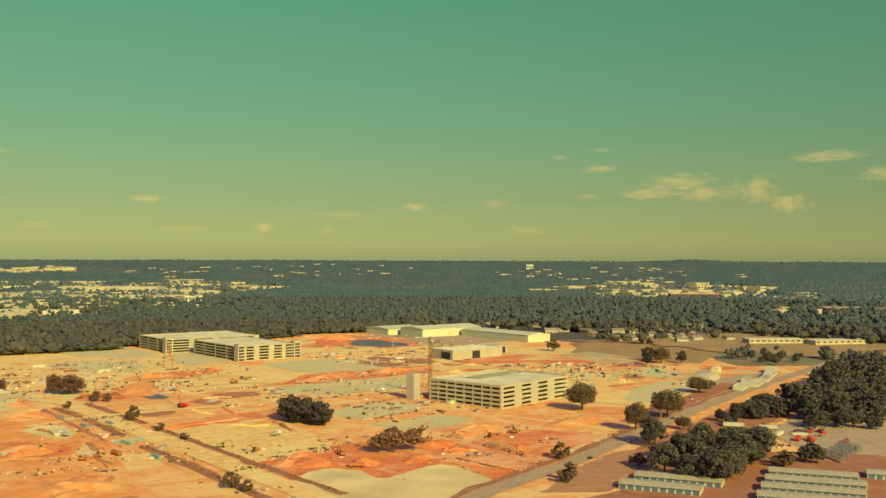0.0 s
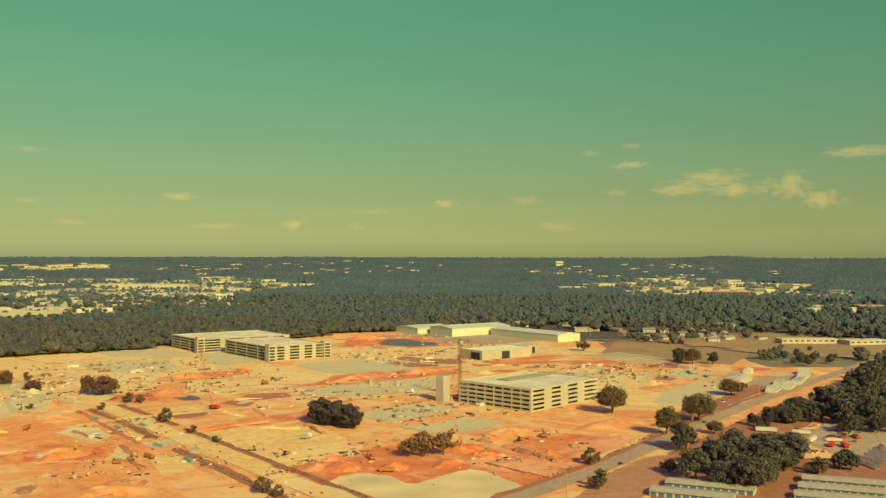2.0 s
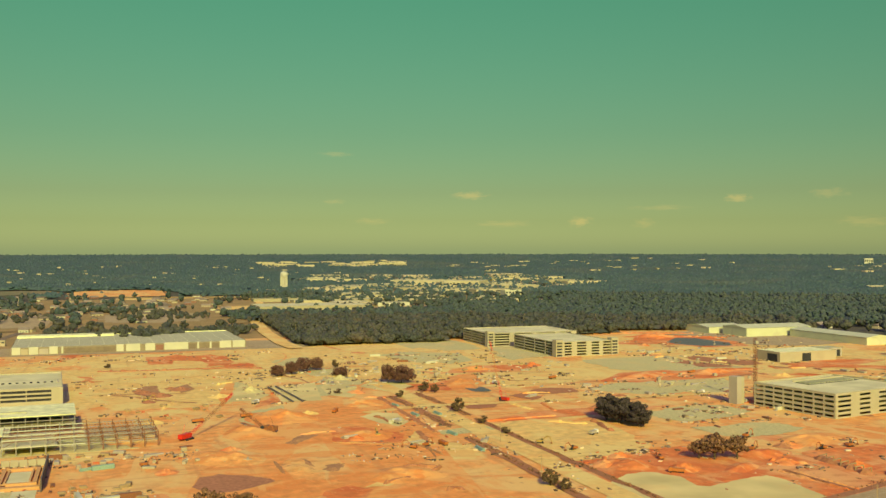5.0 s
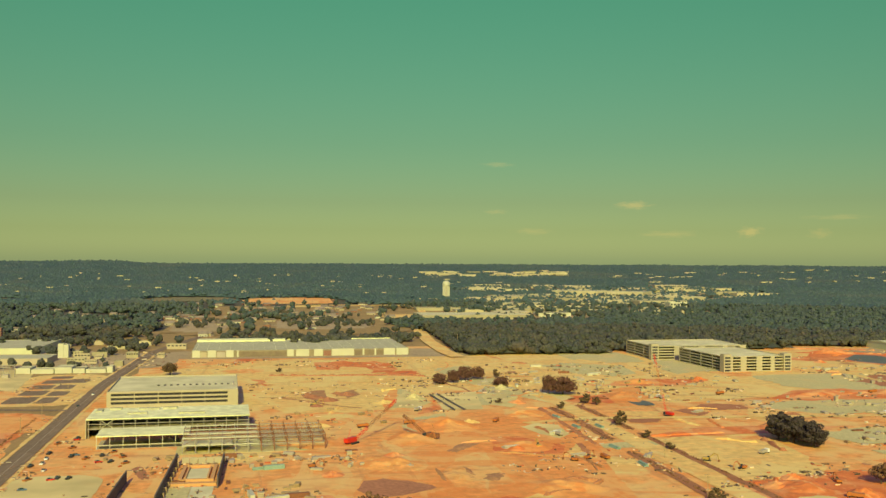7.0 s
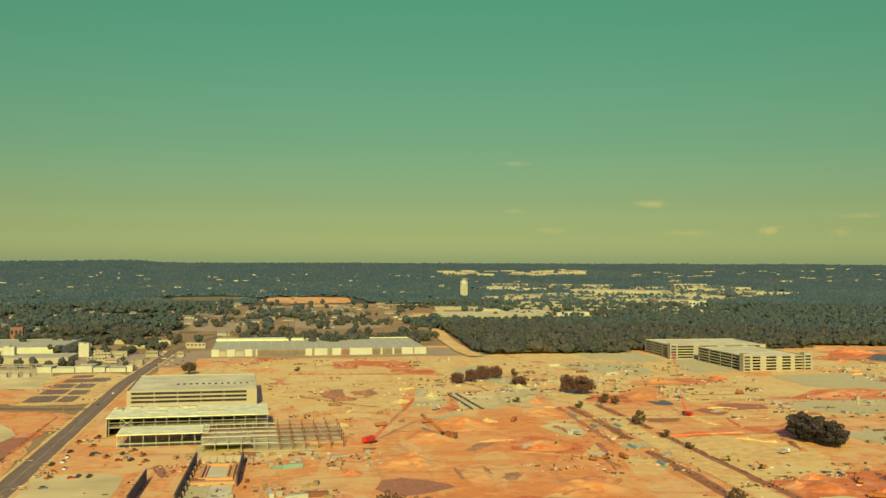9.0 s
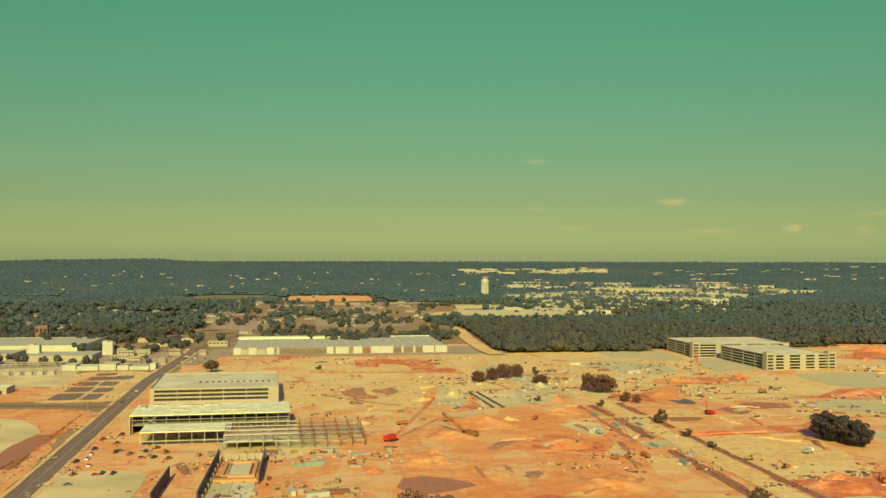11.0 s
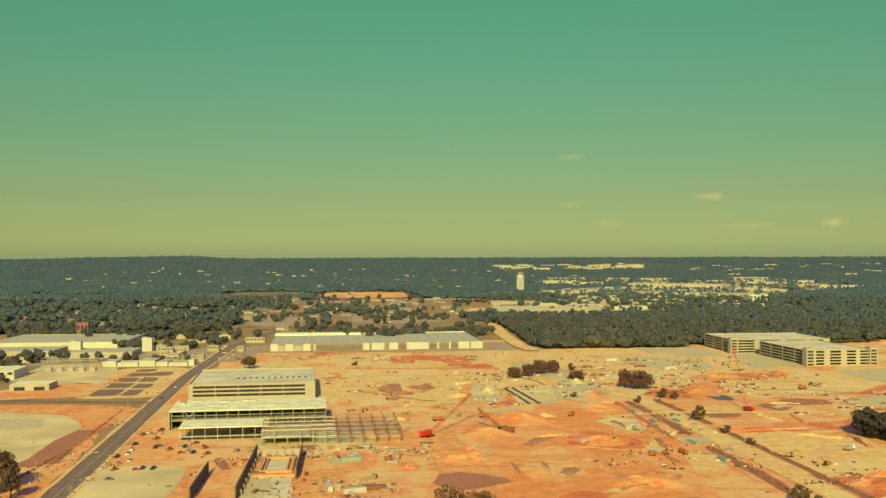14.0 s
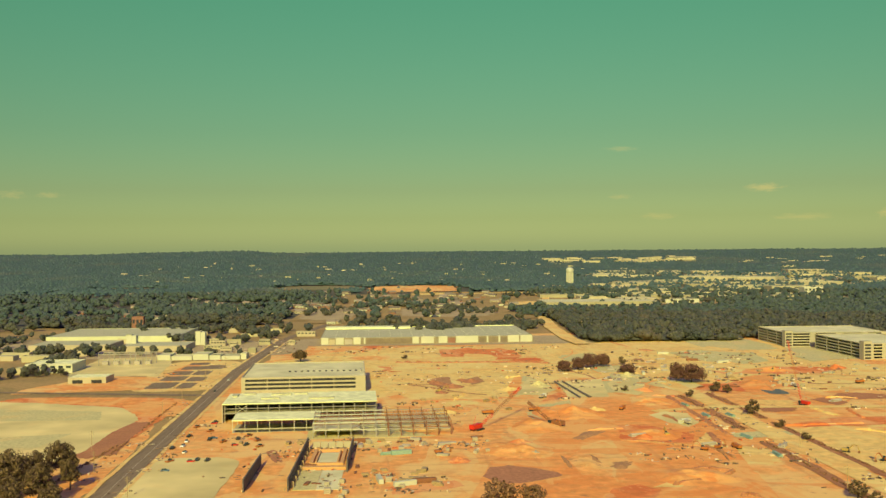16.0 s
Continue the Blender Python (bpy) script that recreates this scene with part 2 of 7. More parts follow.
def water(name, col):
    m = mat(name, col, tuple(v * 0.8 for v in col), 0.05, rough=0.55)
    m.node_tree.nodes["Principled BSDF"].inputs["Specular IOR Level"].default_value = 0.05
    return m


M["water_brown"] = water("muddy_water", (0.42, 0.185, 0.105))
M["water_blue"] = water("pond_water", (0.13, 0.15, 0.135))


# ---------------------------------------------------------------- building blocks
def link_mesh(name, bm, material, parent=None, label=""):
    me = bpy.data.meshes.new(name)
    bm.to_mesh(me)
    bm.free()
    me.materials.append(material)
    ob = new(name, me)
    if parent:
        ob.parent = parent
    if label:
        ob["label"] = label
    return ob


def part(name, bm, material, parent, label=""):
    return link_mesh(name, bm, material, parent, label)


def thing(name, label, category, x, y, z=0.0, turn=0.0, group="", kind=""):
    ob = new(name)
    ob.matrix_world = pose(x, y, z, 0, 0, turn)
    return tagged(ob, label, category, group, kind)


def box(bm, x0, y0, z0, x1, y1, z1):
    v = [bm.verts.new(q) for q in ((x0, y0, z0), (x1, y0, z0), (x1, y1, z0), (x0, y1, z0), (x0, y0, z1), (x1, y0, z1), (x1, y1, z1), (x0, y1, z1))]
    for f in ((0, 3, 2, 1), (4, 5, 6, 7), (0, 1, 5, 4), (1, 2, 6, 5), (2, 3, 7, 6), (3, 0, 4, 7)):
        bm.faces.new([v[i] for i in f])
    return bm


def boxes(*rows):
    bm = bmesh.new()
    for r in rows:
        box(bm, *r)
    return bm


def beam(bm, a, b, w, sides=4):
    """A straight bar from a to b."""
    a, b = Vector(a), Vector(b)
    d = (b - a).normalized()
    u = d.orthogonal().normalized()
    w2 = d.cross(u)
    ring = []
    for p in (a, b):
        ring.append([bm.verts.new(p + (u * math.cos(k * 2 * math.pi / sides + 0.785) + w2 * math.sin(k * 2 * math.pi / sides + 0.785)) * w) for k in range(sides)])
    for k in range(sides):
        bm.faces.new((ring[0][k], ring[0][(k + 1) % sides], ring[1][(k + 1) % sides], ring[1][k]))
    bm.faces.new(ring[0][::-1])
    bm.faces.new(ring[1])


def cone(bm, x, y, z0, z1, r0, r1, n=12):
    lo = [bm.verts.new((x + r0 * math.cos(i * 2 * math.pi / n), y + r0 * math.sin(i * 2 * math.pi / n), z0)) for i in range(n)]
    hi = [bm.verts.new((x + r1 * math.cos(i * 2 * math.pi / n), y + r1 * math.sin(i * 2 * math.pi / n), z1)) for i in range(n)]
    for i in range(n):
        bm.faces.new((lo[i], lo[(i + 1) % n], hi[(i + 1) % n], hi[i]))
    bm.faces.new(lo[::-1])
    bm.faces.new(hi)


def rise(x, y):
    """Height of the land: level round the site, climbing towards the far ridges."""
    r = math.hypot(x, y)
    return 0.0 if r < 1800 else 90 * ((r - 1800) / 3100) ** 1.6


def land(x, y):
    """The far land with its last low hills."""
    r, a = math.hypot(x, y), math.degrees(math.atan2(x, y))
    z = rise(x, y)
    if r > 4300:
        hill = 6 * max(0, noise.noise(Vector((a * 0.16, 3, 0)))) + 4.5 * (math.tanh((a + 16) / 1.5) - math.tanh((a + 8.2) / 0.5)) + 10 * math.exp(-((a - 52.5) / 1.8) ** 2)
        z += hill * min(1, (r - 4300) / 400)
    return z


# ---------------------------------------------------------------- ground
def ground_sheet():
    bm = bmesh.new()
    n, radii = 180, [0, 60, 150, 300, 500, 800, 1200, 1600, 1800] + [1800 + 100 * k for k in range(1, 32)] + [4940]
    rings = []
    for r in radii[1:]:
        ring = []
        for i in range(n):
            a = i * 2 * math.pi / n
            x, y = r * math.sin(a), r * math.cos(a)
            ring.append(bm.verts.new((x, y, land(x, y))))
        rings.append(ring)
    c = bm.verts.new((0, 0, 0))
    for i in range(n):
        bm.faces.new((c, rings[0][(i + 1) % n], rings[0][i]))
    for p, q in zip(rings, rings[1:]):
        for i in range(n):
            bm.faces.new((p[i], p[(i + 1) % n], q[(i + 1) % n], q[i]))
    return tagged(link_mesh("ground", bm, M["forest_floor"]), "wooded land with undergrowth reaching to low ridges", "ground", kind="structure")


ground_sheet()
LEVEL = [0.0]


def patch(name, material, label, x, y, rx, ry, turn=0, seed=1, square=2.0, ragged=0.18, category="ground", z=None):
    """A flat spread of ground cover with an uneven outline."""
    if z is None:
        LEVEL[0] += 0.001
        z = 0.05 + LEVEL[0]
    bm = bmesh.new()
    n = 72
    vs = []
    ca, sa = math.cos(radians(turn)), math.sin(radians(turn))
    for i in range(n):
        a = i * 2 * math.pi / n
        c, s = math.cos(a), math.sin(a)
        k = (abs(c) ** square + abs(s) ** square) ** (-1 / square)
        k *= 1 + ragged * (noise.noise(Vector((c * 1.6, s * 1.6, seed * 7.3))) + 0.55 * noise.noise(Vector((c * 5, s * 5, seed * 3.1))) + 0.3 * noise.noise(Vector((c * 13, s * 13, seed * 5.1))))
        px, py = c * k * rx, s * k * ry
        vs.append(bm.verts.new((x + px * ca - py * sa, y + px * sa + py * ca, z + rise(x, y))))
    bm.faces.new(vs)
    return tagged(link_mesh(name, bm, material), label, category, kind="structure")


def strip(name, material, label, pts, width, z=None, category="road", ragged=0.0):
    """A road or verge along a line of points."""
    if z is None:
        LEVEL[0] += 0.001
        z = 0.05 + LEVEL[0]
    fine = []
    for (x0, y0), (x1, y1) in zip(pts, pts[1:]):
        k = max(1, int(math.hypot(x1 - x0, y1 - y0) / 12))
        fine += [(x0 + (x1 - x0) * i / k, y0 + (y1 - y0) * i / k) for i in range(k)]
    fine.append(pts[-1])
    bm = bmesh.new()
    rows = []
    for i, (x, y) in enumerate(fine):
        a, b = fine[max(0, i - 1)], fine[min(len(fine) - 1, i + 1)]
        d = Vector((b[0] - a[0], b[1] - a[1])).normalized()
        j = [width / 2 * (1 + ragged * noise.noise(Vector((x * 0.06, y * 0.06, s * 9)))) for s in (1, 2)]
        rows.append((bm.verts.new((x - d.y * j[0], y + d.x * j[0], z + rise(x, y))), bm.verts.new((x + d.y * j[1], y - d.x * j[1], z + rise(x, y)))))
    for p, q in zip(rows, rows[1:]):
        bm.faces.new((p[1], q[1], q[0], p[0]))
    return tagged(link_mesh(name, bm, material), label, category, kind="structure")


patch("outer_ground", M["field"], "dry tan ground of yards and lots", -420, 830, 290, 680, 0, 2, 5.0, 0.06)
patch("outer_ground", M["weeds"], "dry brown ground beside the grey road", 560, 330, 330, 110, 15, 2, 3.0, 0.12)
patch("outer_ground", M["field"], "dry tan ground behind the long warehouse", 20, 1480, 260, 240, 0, 2, 3.0, 0.12)
patch("outer_ground", M["sand"], "bare dirt beside the main road", -182, 560, 22, 130, 3, 9, 3.0, 0.2)
patch("outer_ground", M["lawn"], "dry mown ground beyond the site", 1010, 700, 260, 230, -20, 8, 3.0, 0.12)
patch("site_ground", M["sand"], "graded sandy orange dirt of a large building site", 390, 830, 560, 500, 0, 3, 5.0, 0.05)
patch("site_ground", M["pale"], "broad stretch of pale graded sand", 450, 1010, 400, 235, -8, 4, 2.6, 0.3)
patch("site_ground", M["sand"], "broad stretch of orange graded sand", 640, 640, 230, 110, 12, 5, 2.4, 0.35)
patch("site_ground", M["pale"], "broad stretch of pale graded sand", 20, 960, 150, 190, 0, 6, 2.4, 0.3)

def outline(name, material, label, pts, category="ground", ragged=1.2):
    """Ground cover with a drawn outline, its edges roughened."""
    LEVEL[0] += 0.001
    z = 0.05 + LEVEL[0]
    bm = bmesh.new()
    vs = []
    for (x0, y0), (x1, y1) in zip(pts, pts[1:] + pts[:1]):
        k = max(1, int(math.hypot(x1 - x0, y1 - y0) / 4))
        for i in range(k):
            x, y = x0 + (x1 - x0) * i / k, y0 + (y1 - y0) * i / k
            vs.append(bm.verts.new((x + ragged * noise.noise(Vector((x * 0.2, y * 0.2, 1))), y + ragged * 1.6 * noise.noise(Vector((x * 0.2, y * 0.2, 7))), z)))
    bm.faces.new(vs)
    bmesh.ops.triangulate(bm, faces=bm.faces)
    bmesh.ops.recalc_face_normals(bm, faces=bm.faces)
    return tagged(link_mesh(name, bm, material), label, "water" if name == "pond" else category, kind="structure")


# scraped and filled plots all over the site
random.seed(404)
KINDS = (("pale", "sand_pad", "patch of pale levelled sand"), ("pale", "sand_pad", "patch of pale levelled sand"), ("gravel", "gravel_pad", "patch of grey-green crushed stone"), ("red", "clay_spread", "patch of freshly dug red clay"),
         ("red", "clay_spread", "patch of freshly dug red clay"), ("sand", "sand_pad", "patch of orange sandy dirt"), ("brown", "dark_earth", "patch of damp brown earth"))
for i in range(120):
    x, y = random.uniform(-90, 880), random.choice((random.uniform(430, 760), random.uniform(640, 1180)))
    if 20 < x < 300 and y < 660 or x > 560 and y < 480 or i % 3 == 0:
        continue
    k = random.choice(KINDS)
    big = 0.45 if k[0] == "brown" else 1.0
    patch(k[1], M[k[0]], k[2], x, y, random.uniform(6, 26) * big, random.uniform(8, 42) * big, random.uniform(-30, 30), 200 + i, random.choice((1.6, 2.4, 4.0)), 0.35)
for i in range(70):
    x, y = random.uniform(560, 920), random.uniform(540, 860)
    k = random.choice((KINDS[0], KINDS[2], KINDS[4], KINDS[5], KINDS[6], KINDS[6]))
    patch(k[1], M[k[0]], k[2], x, y, random.uniform(4, 16), random.uniform(5, 20), random.uniform(-30, 60), 500 + i, random.choice((1.6, 2.4, 4.0)), 0.4)
for i in range(36):
    x, y, a = random.uniform(-60, 820), random.uniform(640, 1150), random.choice((0, 0, 80, 95, 20, -30)) + random.uniform(-14, 14)
    q = [(x, y)]
    for j in range(5):
        a += random.uniform(-22, 22)
        q.append((q[-1][0] + 16 * math.cos(radians(a)), q[-1][1] + 22 * math.sin(radians(a))))
    strip("wheel_track", M[random.choice(("brown", "red", "sand", "pale"))], "worn wheel track over bare dirt", q, random.uniform(1.0, 3.2), category="track", ragged=0.7)

# ground covers of the site
for row in (
    ("gravel_pad", "gravel", "grey-green gravel pad beside the parking deck", 395, 1180, 42, 95, 0, 4, 4.0, 0.10),
    ("gravel_pad", "gravel", "grey-green gravel pad in front of the parking deck", 560, 890, 75, 60, 0, 5, 4.0, 0.12),
    ("gravel_pad", "gravel", "grey-green gravel pad behind the parking deck", 470, 1050, 32, 60, 0, 6, 4.0, 0.10),
    ("gravel_pad", "gravel", "grey gravel pad between dirt tracks", 470, 740, 70, 36, 10, 7, 3.0, 0.15),
    ("gravel_pad", "gravel", "patch of grey gravel on sandy ground", 415, 610, 42, 24, 8, 8, 3.0, 0.2),
    ("gravel_pad", "gravel", "patch of grey gravel on sandy ground", 410, 540, 34, 20, 8, 9, 3.0, 0.25),
    ("clay_spread", "red", "spread of bare red clay", 540, 800, 90, 26, 12, 10, 2.2, 0.3),
    ("clay_spread", "red", "spread of bare red clay", 700, 1090, 80, 30, -10, 11, 2.2, 0.3),
    ("clay_spread", "red", "spread of bare red clay", 300, 460, 62, 46, 15, 12, 2.2, 0.3),
    ("clay_spread", "red", "spread of bare red clay", 400, 430, 78, 34, 14, 13, 2.2, 0.3),
    ("clay_spread", "red", "spread of bare red clay", 360, 905, 55, 26, 5, 14, 2.2, 0.35),
    ("clay_spread", "sand", "spread of orange sandy clay", 90, 590, 90, 60, 0, 15, 2.2, 0.35),
    ("clay_spread", "sand", "spread of orange sandy clay", 150, 470, 60, 80, 0, 16, 2.2, 0.35),
    ("clay_spread", "red", "spread of bare red clay", 730, 830, 70, 22, 12, 17, 2.2, 0.35),
    ("clay_spread", "red", "spread of bare red clay", 780, 760, 90, 18, -35, 18, 2.2, 0.35),
    ("clay_spread", "red", "spread of bare red clay", 90, 1080, 40, 60, 0, 19, 3, 0.25),

    ("sand_pad", "pale", "smooth pale sand pad", 270, 560, 46, 70, 0, 22, 2.5, 0.18),
    ("sand_pad", "pale", "patch of pale sand", 165, 655, 22, 38, 20, 25, 2.2, 0.3),
    ("sand_pad", "pale", "patch of pale sand", 190, 545, 26, 22, 0, 26, 2.2, 0.3),
    ("sand_pad", "pale", "patch of pale sand", 640, 640, 80, 50, 10, 27, 2.5, 0.25),
    ("sand_pad", "pale", "patch of pale sand", 40, 1000, 60, 90, 0, 28, 2.5, 0.25),
    ("sand_pad", "pale", "patch of pale sand", 330, 1010, 60, 110, 0, 29, 2.5, 0.25),
    ("sand_pad", "pale", "patch of pale sand", 700, 980, 60, 60, 0, 30, 2.5, 0.25),
    ("dark_earth", "brown", "dark damp earth", 618, 872, 44, 34, 10, 31, 2.2, 0.25),
    ("dark_earth", "brown", "dark damp earth", 360, 745, 24, 16, 10, 32, 2.2, 0.3),
    ("dark_earth", "brown", "patch of broken dark ground", 31, 850, 9, 20, 10, 75, 2.0, 0.5),
    ("dark_earth", "brown", "patch of broken dark ground", 59, 861, 8, 9, 0, 76, 2.0, 0.5),
    ("gravel_pad", "gravel", "grey concrete slab floor", 170, 815, 24, 34, 5, 80, 5.0, 0.06),
    ("gravel_pad", "gravel", "grey-green slope of crushed stone", 205, 870, 16, 34, 0, 81, 3.0, 0.12),
    ("gravel_pad", "gravel", "concrete bridge slab over the boulevard", 226, 600, 20, 9, 8, 82, 3.0, 0.10),
    ("clay_spread", "red", "spread of bare red clay", 285, 805, 40, 26, 10, 83, 2.2, 0.3),
    ("clay_spread", "red", "spread of bare red clay", 330, 640, 70, 16, 6, 84, 2.2, 0.4),
    ("dark_earth", "brown", "dark damp earth", 272, 690, 14, 9, 5, 85, 2.2, 0.35),
    ("field", "weeds", "brown mown field beside the site", 960, 810, 80, 120, -32, 36, 4.0, 0.10),
    ("field", "field", "brown mown field beyond the site", 1120, 660, 230, 70, -35, 37, 3.0, 0.15),
    ("sand_lot", "pale", "pale graded sand lot", -262, 650, 74, 118, 0, 38, 4.0, 0.10),
    ("clay_field", "red", "orange clay field beside a cross road", -250, 760, 80, 36, -8, 39, 4.0, 0.12),
    ("clay_field", "red", "orange clay field beside the road", -184, 690, 14, 80, 0, 40, 3.0, 0.2),
    ("dark_earth", "brown", "ploughed strip of dark brown earth", -187, 622, 11, 58, -2, 41, 5.0, 0.08),
    ("dirt_yard", "pale", "tan dirt yard with dark plots", -205, 935, 40, 112, 2, 42, 5.0, 0.06),
    ("gravel_yard", "gravel", "pale gravel yard of a substation", -285, 985, 45, 62, 4, 43, 4.0, 0.08),
    ("sand_pad", "slab", "pale concrete slab beside parked pickups", -118, 500, 26, 60, 0, 44, 5.0, 0.05),
    ("yard", "lot", "worn paved industrial yard", -380, 1210, 150, 140, 0, 45, 4.0, 0.08),
    ("yard", "lot", "worn paved yard around small buildings", -190, 1180, 70, 90, 0, 46, 4.0, 0.08),
    ("yard", "lot", "worn paved yard beside a long warehouse", 60, 1240, 200, 55, 0, 47, 6.0, 0.04),
    ("yard", "weeds", "brown dirt yard of a storage depot", 470, 285, 110, 62, -35, 48, 3.0, 0.10),
    ("yard", "field", "sandy yard with parked trailers", 585, 365, 60, 26, -20, 49, 3.0, 0.15),
    ("yard", "lot", "worn tan ground beside a wood", 640, 342, 105, 52, 20, 52, 3.0, 0.12),
    ("yard", "lot", "paved yard around white sheds", 880, 1120, 120, 120, 0, 50, 3.0, 0.12),
):
    patch(row[0], M[row[1]], row[2], *row[3:])

